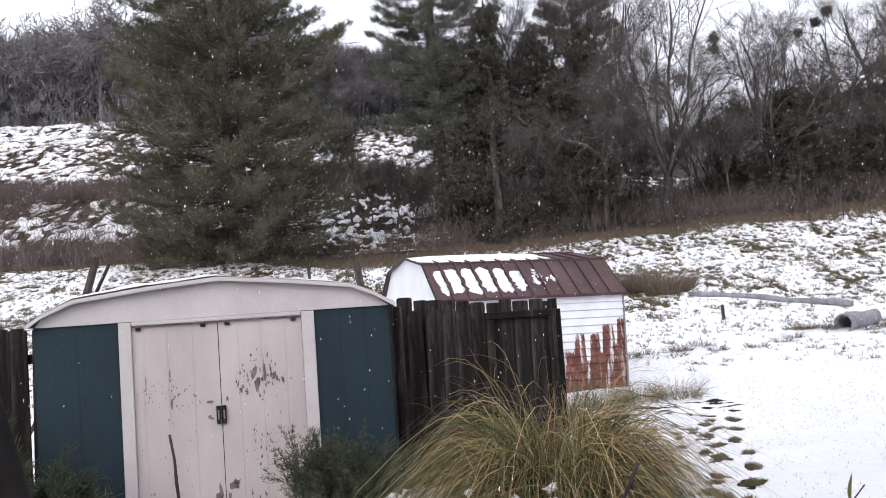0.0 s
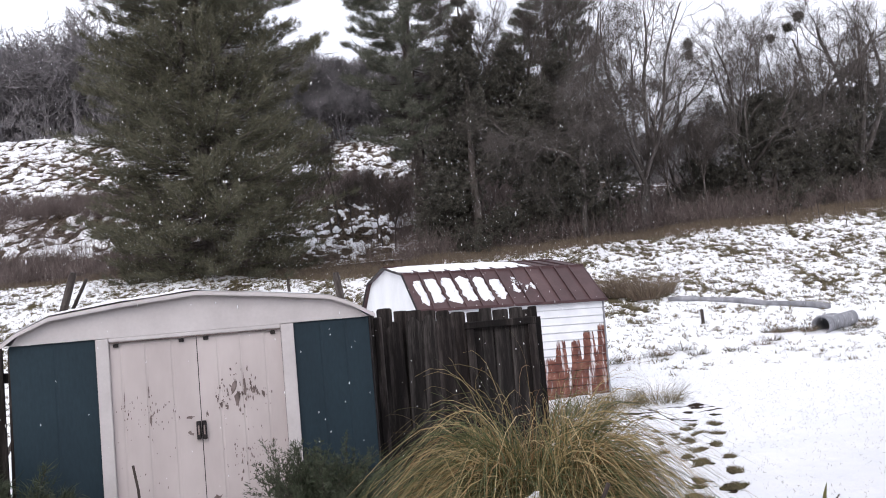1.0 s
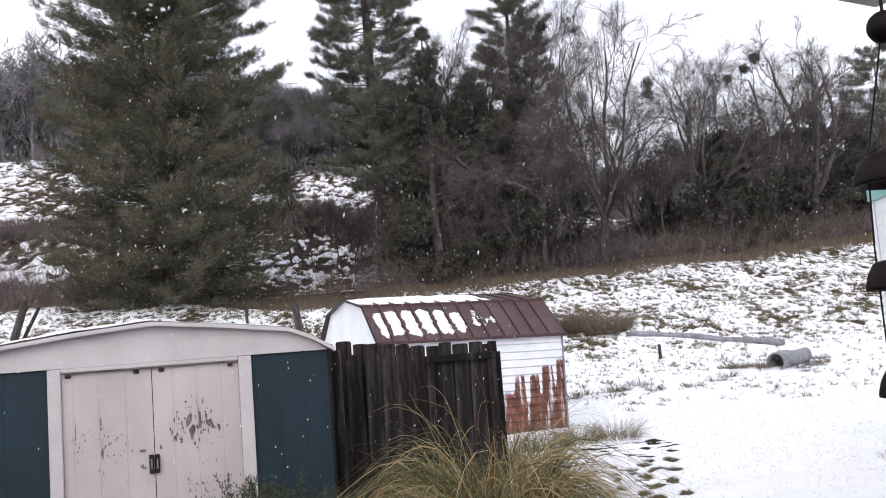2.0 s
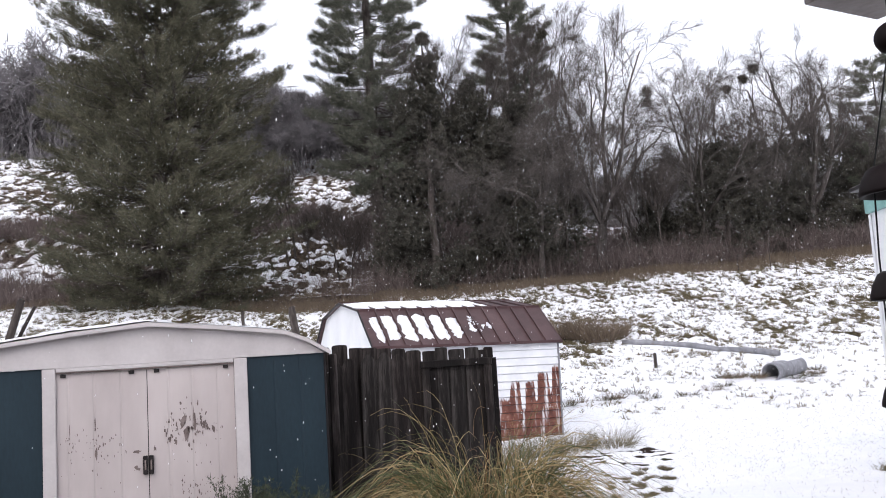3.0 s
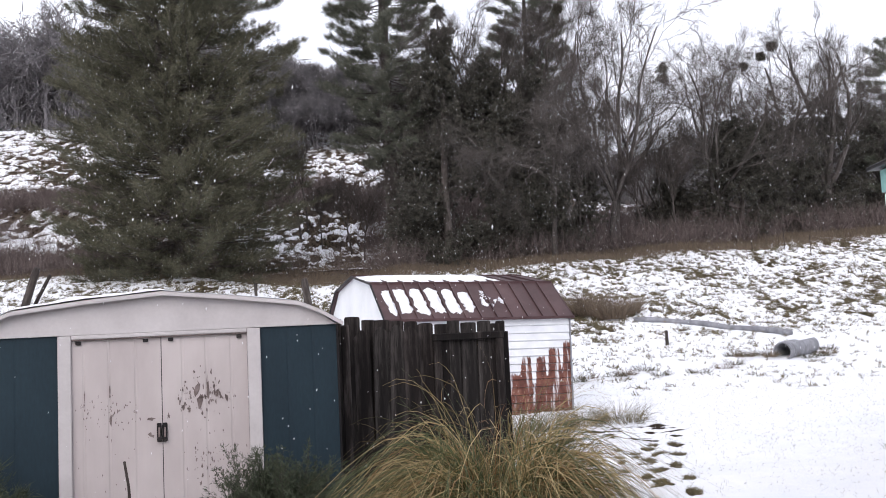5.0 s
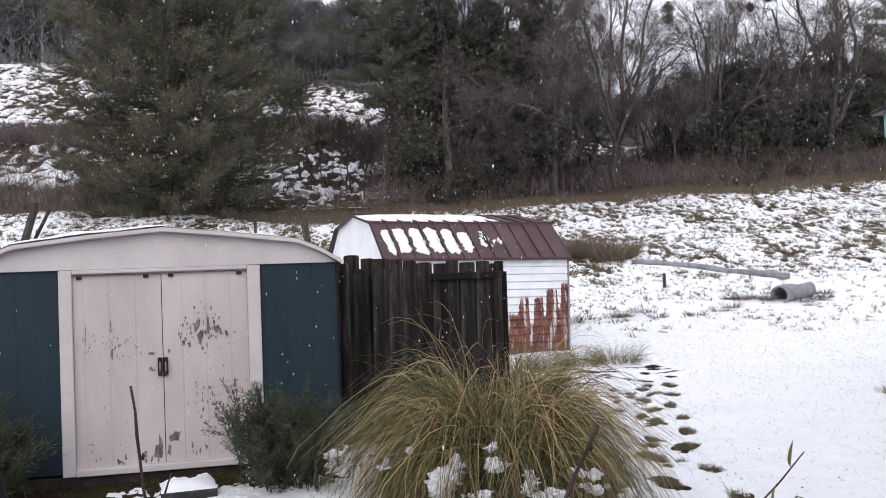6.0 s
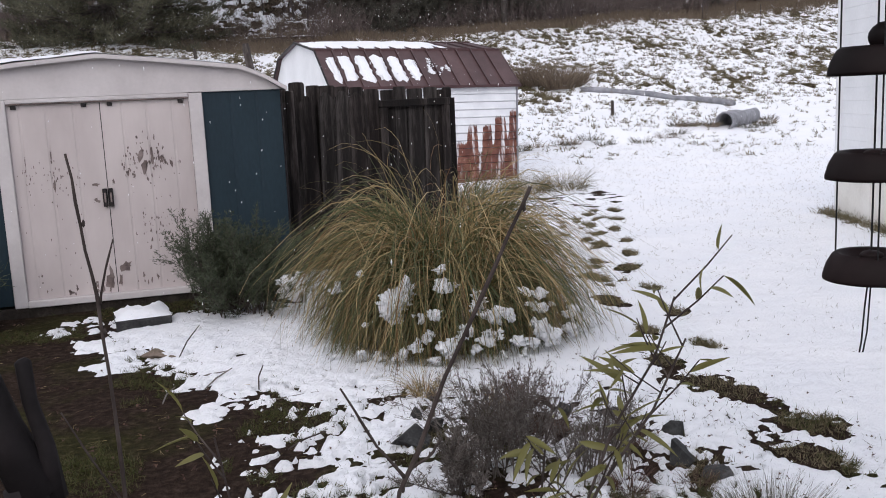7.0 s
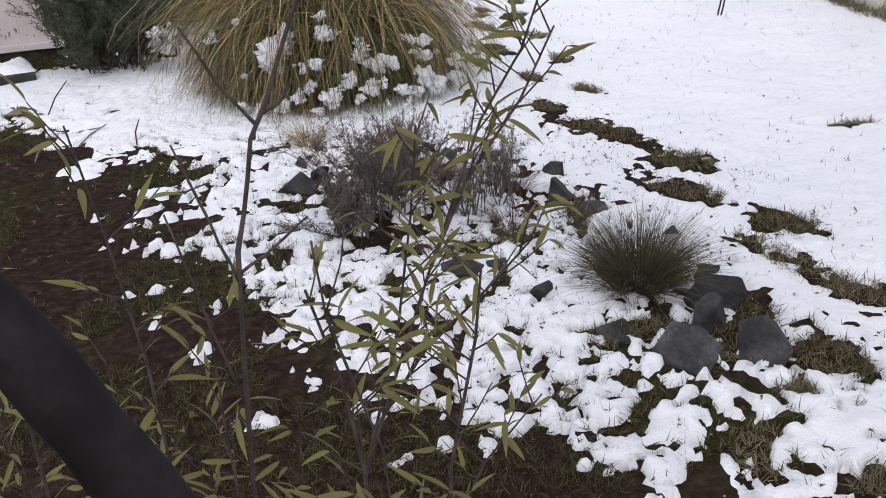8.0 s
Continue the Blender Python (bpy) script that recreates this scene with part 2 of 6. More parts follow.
DEAD_LEAF = leafy("dead_brown_leaves", [(0.05, 0.028, 0.022), (0.09, 0.05, 0.04), (0.14, 0.085, 0.06)], 0.8, 0.15)
BRUSH = leafy("bare_brush", [(0.095, 0.071, 0.066), (0.150, 0.117, 0.109), (0.225, 0.184, 0.174)], 0.9, 0.0)
CHIME = grainy("dark_brown_glaze", (0.006, 0.004, 0.004), (0.010, 0.006, 0.006), (0.018, 0.011, 0.011), 12, 80, 0.6, 0.0, 0.08, 0.001, spec=0.12)
CORD = grainy("black_cord", (0.006, 0.006, 0.006), (0.010, 0.010, 0.010), (0.016, 0.016, 0.016), 60, 300, 0.8)
FLAKE = grainy("falling_snow", (0.85, 0.86, 0.88), (0.9, 0.9, 0.92), (0.94, 0.94, 0.95), 3, 10, 0.9, 0, 0)
SOIL = grainy("dark_wet_footing", (0.015, 0.012, 0.010), (0.030, 0.024, 0.020), (0.06, 0.05, 0.042), 4, 40, 0.95, 0, 0.8, 0.02, grain=0.3)


# ---- building helpers ----
class Geo:
    """Collects vertices and faces of one mesh."""

    def __init__(self):
        self.v, self.f = [], []

    def add(self, verts, faces):
        k = len(self.v)
        self.v += [tuple(p) for p in verts]
        self.f += [tuple(i + k for i in f) for f in faces]
        return self

    def box(self, x0, x1, y0, y1, z0, z1, c=0.0):
        """A block with edges chamfered by c."""
        if not c:
            v = [(x, y, z) for z in (z0, z1) for y in (y0, y1) for x in (x0, x1)]
            return self.add(v, [(0, 2, 3, 1), (4, 5, 7, 6), (0, 1, 5, 4), (2, 6, 7, 3), (0, 4, 6, 2), (1, 3, 7, 5)])
        bm = bmesh.new()
        bmesh.ops.create_cube(bm, size=1)
        for p in bm.verts:
            p.co = ((x0 + x1) / 2 + p.co.x * (x1 - x0), (y0 + y1) / 2 + p.co.y * (y1 - y0), (z0 + z1) / 2 + p.co.z * (z1 - z0))
        bmesh.ops.bevel(bm, geom=bm.edges[:], offset=c, segments=1, affect="EDGES")
        bm.verts.index_update()
        self.add([p.co for p in bm.verts], [[p.index for p in f.verts] for f in bm.faces])
        bm.free()
        return self

    def prism(self, outline, y0, y1):
        """An outline in x and z, pushed from y0 to y1."""
        n = len(outline)
        v = [(x, y0, z) for x, z in outline] + [(x, y1, z) for x, z in outline]
        f = [tuple(range(n)), tuple(range(2 * n - 1, n - 1, -1))]
        f += [(i, n + i, n + (i + 1) % n, (i + 1) % n) for i in range(n)]
        return self.add(v, f)

    def tube(self, pts, rads, n=6, cap=True):
        pts = [Vector(p) for p in pts]
        side = None
        v, f = [], []
        for i, p in enumerate(pts):
            d = (pts[min(i + 1, len(pts) - 1)] - pts[max(i - 1, 0)])
            d = d.normalized() if d.length > 1e-9 else Vector((0, 0, 1))
            if side is None:
                side = d.orthogonal().normalized()
            side = (side - d * side.dot(d))
            side = side.normalized() if side.length > 1e-6 else d.orthogonal().normalized()
            other = d.cross(side)
            for k in range(n):
                a = 2 * math.pi * k / n
                v.append(p + (side * math.cos(a) + other * math.sin(a)) * rads[i])
        for i in range(len(pts) - 1):
            for k in range(n):
                f.append((i * n + k, i * n + (k + 1) % n, (i + 1) * n + (k + 1) % n, (i + 1) * n + k))
        if cap:
            f += [tuple(range(n - 1, -1, -1)), tuple(range((len(pts) - 1) * n, len(pts) * n))]
        return self.add(v, f)

    def lathe(self, profile, n=32, at=(0, 0, 0)):
        """A profile of radius and height, turned about an upright axis."""
        v = [(at[0] + r * math.cos(2 * math.pi * k / n), at[1] + r * math.sin(2 * math.pi * k / n), at[2] + z) for r, z in profile for k in range(n)]
        f = [(i * n + k, i * n + (k + 1) % n, (i + 1) * n + (k + 1) % n, (i + 1) * n + k) for i in range(len(profile) - 1) for k in range(n)]
        return self.add(v, f)

    def lump(self, at, size, rough=0.25, seed=0, level=2):
        """A rough rounded lump."""
        bm = bmesh.new()
        bmesh.ops.create_icosphere(bm, subdivisions=level, radius=1)
        for p in bm.verts:
            q = p.co.normalized()
            k = 1 + rough * noise.fractal(q * 1.7 + Vector((seed * 3.1, seed * 1.7, seed)), 1.0, 2.0, 3)
            p.co = Vector((at[0] + q.x * size[0] * k, at[1] + q.y * size[1] * k, at[2] + q.z * size[2] * k))
        bm.verts.index_update()
        self.add([p.co for p in bm.verts], [[p.index for p in f.verts] for f in bm.faces])
        bm.free()
        return self

    def mesh(self, name, material, smooth=False):
        me = bpy.data.meshes.new(name)
        me.from_pydata(self.v, [], self.f)
        me.materials.append(material)
        if smooth:
            me.polygons.foreach_set("use_smooth", [True] * len(me.polygons))
        me.update()
        return me


def part(name, geo, material, parent=None, label="", smooth=False):
    """One mesh object; under parent it is a part of that thing."""
    ob = new(name, geo.mesh(name, material, smooth) if isinstance(geo, Geo) else geo)
    ob.parent = parent
    return tagged(ob, label)


def thing(name, label, category, group="", kind="", at=None):
    ob = new(name)
    ob.empty_display_size = 0.1
    if at is not None:
        ob.matrix_world = at
    return tagged(ob, label, category, group, kind)


def tri_mesh(name, verts, tris, material, smooth=False):
    """A mesh from arrays of vertices and triangles."""
    me = bpy.data.meshes.new(name)
    verts, tris = np.asarray(verts, np.float32).reshape(-1, 3), np.asarray(tris, np.int32).reshape(-1, 3)
    me.vertices.add(len(verts))
    me.vertices.foreach_set("co", verts.ravel())
    me.loops.add(tris.size)
    me.loops.foreach_set("vertex_index", tris.ravel())
    me.polygons.add(len(tris))
    me.polygons.foreach_set("loop_start", np.arange(0, tris.size, 3, dtype=np.int32))
    me.polygons.foreach_set("loop_total", np.full(len(tris), 3, np.int32))
    if smooth:
        me.polygons.foreach_set("use_smooth", np.ones(len(tris), bool))
    me.materials.append(material)
    me.update(calc_edges=True)
    me.validate()
    return me


def blades(roots, ways, lengths, widths, droop, seed=0, segments=4, tip=0.15, curl=1.4, sway=0.0, hang=1.0, kink=0.0):
    """Curved tapering blades: from each root along its way, bending over by droop radians. Returns vertices and triangles."""
    rng = np.random.default_rng(seed)
    n = len(roots)
    roots, ways = np.asarray(roots, float), np.asarray(ways, float)
    ways = ways / np.linalg.norm(ways, axis=1, keepdims=True)
    lengths, widths, droop = (np.broadcast_to(np.asarray(a, float), (n,)) for a in (lengths, widths, droop))
    flat = ways[:, :2] + 1e-4 * rng.normal(size=(n, 2))
    flat /= np.linalg.norm(flat, axis=1, keepdims=True)
    bend = np.arccos(np.clip(ways[:, 2], -1, 1))
    twist = rng.uniform(0, np.pi, n)
    veer = rng.normal(0, sway, n)
    az = np.arctan2(flat[:, 1], flat[:, 0])
    rows, p = [], roots.copy()
    for s in range(segments + 1):
        k = s / segments
        th = bend + droop * min(1.0, k / hang) ** curl
        az = az + rng.normal(0, kink, n) * (k > 0.25)
        th = th + rng.normal(0, kink * 0.5, n) * (k > 0.25)
        flat = np.stack([np.cos(az + veer * k), np.sin(az + veer * k)], 1)
        d = np.stack([np.sin(th) * flat[:, 0], np.sin(th) * flat[:, 1], np.cos(th)], 1)
        across = np.stack([-flat[:, 1], flat[:, 0], np.zeros(n)], 1)
        side = across * np.cos(twist)[:, None] + np.cross(d, across) * np.sin(twist)[:, None]
        w = (widths * (1 - k * (1 - tip)) * 0.5)[:, None]
        rows += [p - side * w, p + side * w]
        p = p + d * (lengths / segments)[:, None]
    v = np.stack(rows, 1).reshape(-1, 3)
    per = 2 * (segments + 1)
    base = np.arange(n)[:, None] * per
    t = []
    for s in range(segments):
        a = 2 * s
        t += [base + np.array([a, a + 1, a + 3]), base + np.array([a, a + 3, a + 2])]
    return v, np.stack(t, 1).reshape(-1, 3)


def spikes(centres, ways, count, length, width, spread, seed=0):
    """Clumps of needle-like slivers round each centre, leaning along its way."""
    rng = np.random.default_rng(seed)
    centres, ways = np.repeat(np.asarray(centres, float), count, 0), np.repeat(np.asarray(ways, float), count, 0)
    n = len(centres)
    d = ways + spread * rng.normal(size=(n, 3))
    d /= np.linalg.norm(d, axis=1, keepdims=True)
    s = np.cross(d, rng.normal(size=(n, 3)))
    s /= np.linalg.norm(s, axis=1, keepdims=True)
    L = (length * rng.uniform(0.6, 1.25, n))[:, None]
    w = width * rng.uniform(0.6, 1.3, n)[:, None]
    a = centres + 0.25 * length * rng.normal(size=(n, 3))
    v = np.stack([a - s * w * 0.5, a + s * w * 0.5, a + d * L], 1).reshape(-1, 3)
    return v, np.arange(3 * n).reshape(-1, 3)


def lattice(x, y, seed):
    """Smooth value noise, 0 to 1, for arrays."""
    xi, yi = np.floor(x).astype(np.int64), np.floor(y).astype(np.int64)
    u, w = x - xi, y - yi
    u, w = u * u * (3 - 2 * u), w * w * (3 - 2 * w)

    def corner(i, j):
        h = (i * 374761393 + j * 668265263 + seed * 974634777) & 0xFFFFFFFF
        h = ((h ^ (h >> 13)) * 1274126177) & 0xFFFFFFFF
        return ((h ^ (h >> 16)) & 0xFFFF) / 65535.0
    a, b, c, d = corner(xi, yi), corner(xi + 1, yi), corner(xi, yi + 1), corner(xi + 1, yi + 1)
    return a + (b - a) * u + (c - a) * w + (a - b - c + d) * u * w


def rough2(x, y, scale, seed, octaves=4):
    """Fractal noise about 0, within about 1."""
    x, y = np.asarray(x, float) / scale, np.asarray(y, float) / scale
    out, amp, tot = 0, 1.0, 0
    for o in range(octaves):
        out = out + amp * (lattice(x * 2 ** o + 17.3 * o, y * 2 ** o - 9.1 * o, seed + o) * 2 - 1)
        tot, amp = tot + amp, amp * 0.55
    return out / tot * 1.6


# ---- the lie of the land ----
def land(x, y):
    x, y = np.asarray(x, float), np.asarray(y, float)
    base = np.interp(y, [-400, 5, 8, 15, 22, 35, 46, 50, 56, 65, 80, 95, 110, 160, 420], [-0.05, -0.05, 0.08, 0.42, 0.87, 2.8, 5.0, 5.5, 7.4, 11.6, 18.3, 24.2, 27, 35, 55])
    tilt = 0.045 * np.clip((y - 10) / 30, 0, 1) * np.clip(x - 5, 0, 60) + 0.45 * np.clip((y - 20) / 20, 0, 1) * np.clip(-x / 8, 0, 1)
    over = np.clip(base - 5.2, 0, None) * (np.interp(x, [-30, 10, 20, 40, 65], [1.0, 0.96, 0.62, 0.36, 0.24]) - 1)
    bumps = 0.05 * np.clip((y - 8) / 10, 0.15, 4) * rough2(x, y, 4.0, 3, 2) + 0.25 * np.clip((y - 50) / 30, 0, 3) * rough2(x, y, 11.0, 5, 2)
    bank = -0.16 * np.clip((y - (11.6 + 0.35 * (x - 10))) / 0.5, 0, 1) * np.clip((16 - x) / 2, 0, 1) * np.clip((x - 7) / 2, 0, 1) * np.clip((18 - y) / 4, 0, 1)
    return base + tilt + over + bumps * np.where(y < 6, 0.6, 1) - bank


def z_at(x, y):
    return float(land(x, y))


def steps(spans):
    """Grid lines over spans of (start, end, spacing)."""
    out = []
    for a, b, d in spans:
        out.append(np.linspace(a, b, max(2, int(round((b - a) / d)) + 1))[:-1])
    out.append(np.array([spans[-1][1]]))
    return np.concatenate(out)


def sheet(name, xs, ys, height, material):
    X, Y = np.meshgrid(xs, ys)
    v = np.stack([X, Y, height(X, Y)], -1).reshape(-1, 3)
    nx, ny = len(xs), len(ys)
    i = (np.arange(ny - 1)[:, None] * nx + np.arange(nx - 1)[None, :]).ravel()
    t = np.stack([np.stack([i, i + 1, i + nx + 1], 1), np.stack([i, i + nx + 1, i + nx], 1)], 1).reshape(-1, 3)
    return tri_mesh(name, v, t, material, True)


ground_x = steps([(-900, -80, 60), (-80, -12, 0.9), (-12, 1, 0.4), (1, 9, 0.06), (9, 45, 0.4), (45, 90, 2.5), (90, 900, 60)])
ground_y = steps([(-400, -20, 30), (-20, -8, 1.0), (-8, 2, 0.06), (2, 18, 0.3), (18, 60, 0.5), (60, 112, 0.6), (112, 160, 2.5), (160, 900, 40)])
ground = tagged(new("ground", sheet("ground", ground_x, ground_y, lambda x, y: land(x, y) - 0.012 * np.clip((y - 8) / 3, 0, 1) + 0.009 * rough2(x, y, 0.25, 41) * (np.abs(y) < 9), GROUND)),
                "brown soil and winter turf rising to a wooded hill", "ground", kind="structure")

# foot trail: alternate bare treads along a bent line
TRAIL = [(8.9, 5.6), (8.1, 3.0), (7.35, 0.6), (6.95, -1.05), (6.70, -2.75)]
treads, run, foot = [], 0.0, 1
for (ax, ay), (bx, by) in zip(TRAIL, TRAIL[1:]):
    seg = math.hypot(bx - ax, by - ay)
    while run < seg:
        k = run / seg
        ux, uy = (bx - ax) / seg, (by - ay) / seg
        off = 0.15 * foot + random.uniform(-0.06, 0.06)
        treads.append((ax + (bx - ax) * k - uy * off, ay + (by - ay) * k + ux * off, math.atan2(uy, ux) + random.uniform(-0.5, 0.5),
                       random.uniform(0.11, 0.21), random.uniform(0.055, 0.095)))
        foot = -foot
        run += random.uniform(0.30, 0.48)
    run -= seg
# wider thawed patches beside the trail and on the bed's edge
for cx, cy, ang, a, b in [(6.64, -3.19, -1.15, 0.32, 0.12), (6.80, -3.80, -0.7, 0.17, 0.13), (6.61, -4.17, -0.95, 0.22, 0.11), (6.80, -4.62, -0.7, 0.15, 0.11), (6.61, -4.90, -1.35, 0.30, 0.08), (6.70, -5.22, -0.9, 0.17, 0.10),
                           (6.33, -5.55, -0.8, 0.15, 0.11), (6.12, -5.67, 0.3, 0.06, 0.04), (5.87, -5.89, 0.8, 0.13, 0.10), (6.07, -6.08, 0.3, 0.08, 0.05), (6.10, -5.33, 0.6, 0.26, 0.17), (5.83, -5.22, 0.2, 0.16, 0.06), (6.10, -4.15, 1.2, 0.22, 0.09), (5.02, -3.55, 0.5, 0.16, 0.12), (5.72, -4.35, 0.2, 0.14, 0.08), (7.93, -3.59, -0.2, 0.15, 0.035)]:
    treads.append((cx, cy, ang, a, b))
# scuffed scraps between the trail, the pampas and the white shed
for _ in range(34):
    cy = random.uniform(-0.6, 5.2)
    treads.append((7.15 + 0.28 * cy + random.uniform(-0.75, 0.1), cy, random.uniform(0, 3.1), random.uniform(0.05, 0.13), random.uniform(0.03, 0.06)))
for _ in range(16):
    treads.append((random.uniform(6.9, 9.2), random.uniform(4.7, 5.9), random.uniform(-0.4, 0.4), random.uniform(0.10, 0.26), random.uniform(0.05, 0.10)))


def pasture_tuft(x, y):
    """Where tufts stand in the pasture: high values carry grass."""
    return rough2(x, y * 0.45, 0.17, 21, 2) + 0.45 * rough2(x, y * 0.5, 1.6, 22, 2)


def snow_depth(x, y):
    """How deep the snow lies; below zero the ground shows."""
    rag = rough2(x, y, 0.35, 11)
    jag = rough2(x, y, 0.04, 18, 2)
    fine = rough2(x, y, 0.09, 12, 3)
    d = 0.055 + 0.014 * rough2(x, y, 0.9, 13) + (0.006 + 0.016 * np.exp(-((x - 5.4) / 1.3) ** 2 - ((y + 4.3) / 1.7) ** 2)) * fine
    # thawed soil beside the shed and under the near shrubs
    edge = np.interp(-y, [0.6, 0.9, 1.3, 1.9, 2.31, 2.66, 2.96, 3.20, 3.39, 3.97, 4.47, 4.72, 5.10, 5.38, 5.60, 5.85, 6.1, 7.0], [2.95, 3.2, 3.4, 3.62, 3.85, 4.22, 4.50, 4.52, 4.21, 4.41, 4.50, 4.60, 4.86, 4.95, 5.05, 5.25, 5.6, 6.3])
    into = (x - edge) - 0.02 + 0.14 * rag + 0.17 * fine + 0.14 * rough2(x, y, 0.045, 17, 2)
    d = np.where(y < 2.5, np.minimum(d, np.clip(into, -0.5, 0.5) * 0.22), d)
    # thin, broken snow over the planted bed and near the thaw
    bed = np.exp(-(((x - 5.55) / 0.75) ** 2 + ((y + 3.75) / 0.75) ** 2))
    d = d - bed * (0.050 + 0.07 * np.clip(rag, -0.2, 1) + 0.06 * np.clip(fine, -0.4, 1))
    strip = np.exp(-((x - edge - 0.15) / 0.28) ** 2) * (y < -2.8)
    d = d - strip * (0.032 + 0.055 * np.clip(rough2(x, y, 0.09, 14, 3), -0.5, 1))
    low = np.clip((-5.2 - y) / 0.5, 0, 1) * np.clip((6.1 - x) / 0.4, 0, 1)
    d = d - low * (0.034 + 0.045 * np.clip(rough2(x, y, 0.07, 15, 3), -0.6, 1.0))
    # scraps left on the soil
    for cx, cy, r in ((4.02, -2.86, 0.13), (3.35, -1.72, 0.20), (3.2, -1.2, 0.22), (3.62, -1.25, 0.2), (2.75, -0.75, 0.12), (4.62, -5.35, 0.07), (4.5, -4.9, 0.06)):
        d = np.maximum(d, 0.03 - 0.05 * (((x - cx) ** 2 + ((y - cy) * 0.9) ** 2) / r ** 2) + 0.03 * fine)
    for cx, cy, ang, a, b in treads:
        close = (np.abs(x - cx) < 1.2) & (np.abs(y - cy) < 1.2)
        u = ((x - cx) * math.cos(ang) + (y - cy) * math.sin(ang)) / a
        w = (-(x - cx) * math.sin(ang) + (y - cy) * math.cos(ang)) / b
        d = np.where(close, np.minimum(d, (np.sqrt(u * u + w * w) - 0.9 + 0.2 * rag + 0.35 * fine + 0.4 * jag) * 0.04), d)
    # the rough pasture: tufts stand out of thin snow
    far = np.clip((y - 8.5 - 0.25 * (x - 10)) / 3, 0, 1)
    d = d - far * (0.010 + (0.05 + 0.23 * np.clip((y - 19) / 6, 0, 1)) * np.clip(pasture_tuft(x, y) - 0.30, 0, 1))
    d = d - 0.16 * np.exp(-((y - 46.5 - 0.03 * x - 2.5 * np.clip(-x / 8, 0, 1)) / 2.6) ** 2)
    # the hill: snow in bands along the slope, broken by rank growth
    hill = np.clip((y - 50) / 4, 0, 1)
    band = np.interp(y + 2.2 * rough2(x * 0.5, y, 9.0, 23, 2), [50, 54, 57, 60, 63, 70, 72, 75, 78, 84, 89, 93, 112], [-0.08, 0.04, 0.08, 0.06, -0.08, -0.08, 0.05, 0.06, 0.00, 0.00, 0.04, 0.10, 0.12])
    d = np.where(hill > 0, d * (1 - hill) + hill * (0.55 * band - 0.022 + 0.05 * rough2(x * 0.35, y, 1.6, 25, 2) + 0.22 * rough2(x * 0.8, y * 0.7, 0.36, 24, 2) - 0.10 * np.clip((x - 8) / 22, 0, 1)), d)
    # a dark unsnowed strip under the shed's drip edge
    drip = (np.interp(x, [3.4, 4.2], [-0.48, -0.30]) - y + 0.12 * rag + 0.06 * fine) * 0.2
    d = np.where((x > 1.4) & (x < 4.5) & (y > -1.0) & (y < 0.1), np.minimum(d, drip), d)
    # crumbs and gaps where the bed's litter breaks the snow
    crumb = np.clip(rough2(x, y, 0.075, 27, 2) - 0.38, 0, 1) * np.exp(-(((x - 5.5) / 1.0) ** 4 + ((y + 4.2) / 1.7) ** 4))
    d = d - 0.16 * crumb
    # small pits where clods and tufts melt through
    pit = np.clip(rough2(x, y, 0.055, 28, 2) - 0.78 + 0.28 * np.exp(-((x - edge - 0.3) / 0.5) ** 2) * (y < -2.4) + 0.22 * np.exp(-(((x - 5.3) / 1.1) ** 4 + ((y + 4.6) / 1.5) ** 4)), 0, 1)
    d = d - 0.30 * pit * (y < 1) * (x < 6.5)
    d = d + 0.034 * jag * (y < 1) * (x < 6.2) * np.clip(1.5 - np.abs(d) / 0.03, 0, 1)
    d = d * np.where(y < 50, 0.42, 1.0)
    lumps = (0.009 * rough2(x, y, 0.14, 62, 3) + 0.007 * rough2(x, y, 0.05, 63, 2)) * (y < 9) + 0.008 * rough2(x, y * 0.5, 0.5, 64, 2) * (y >= 9) * (y < 50)
    # the edge stands as a small step of packed snow
    d = np.where((d > 0) & (y < 9) & (x < 6.45), 0.016 * (1 - np.exp(-d / 0.003)) + 0.7 * d, d)
    return d + np.where(d > 0, lumps * np.clip(d / 0.012, 0, 1), 0)


snow_x = steps([(-75, -14, 0.32), (-14, 1.2, 0.22), (1.2, 2.4, 0.05), (2.4, 4.2, 0.026), (4.2, 6.8, 0.016), (6.8, 7.2, 0.026), (7.2, 9.0, 0.05), (9.0, 11, 0.12), (11, 40, 0.125), (40, 80, 1.2)])
snow_y = steps([(-40, -9, 1.5), (-9, -6.4, 0.1), (-6.4, -2.6, 0.016), (-2.6, -0.3, 0.024), (-0.3, 6.0, 0.05), (6.0, 9.0, 0.12), (9, 22, 0.15), (22, 50, 0.22), (50, 112, 0.3)])
snow_cover = tagged(new("snow_cover", sheet("snow_cover", snow_x, snow_y, lambda x, y: land(x, y) + np.maximum(snow_depth(x, y), -0.12), SNOW)),
                    "thin fresh snow, thawed through in patches and treads", "snow", kind="stuff")

# ---- the near shed: cream doors, blue-green walls, low gambrel roof ----
SHED_TURN = pose(3.03, 0, 0, 0, 0, 8) @ pose(-3.03, 0, 0)
shed = thing("garden_shed", "old metal garden shed, cream sliding doors peeling, blue-green walls", "shed", at=SHED_TURN)
S0, S1, DEEP = 1.645, 4.437, 2.3


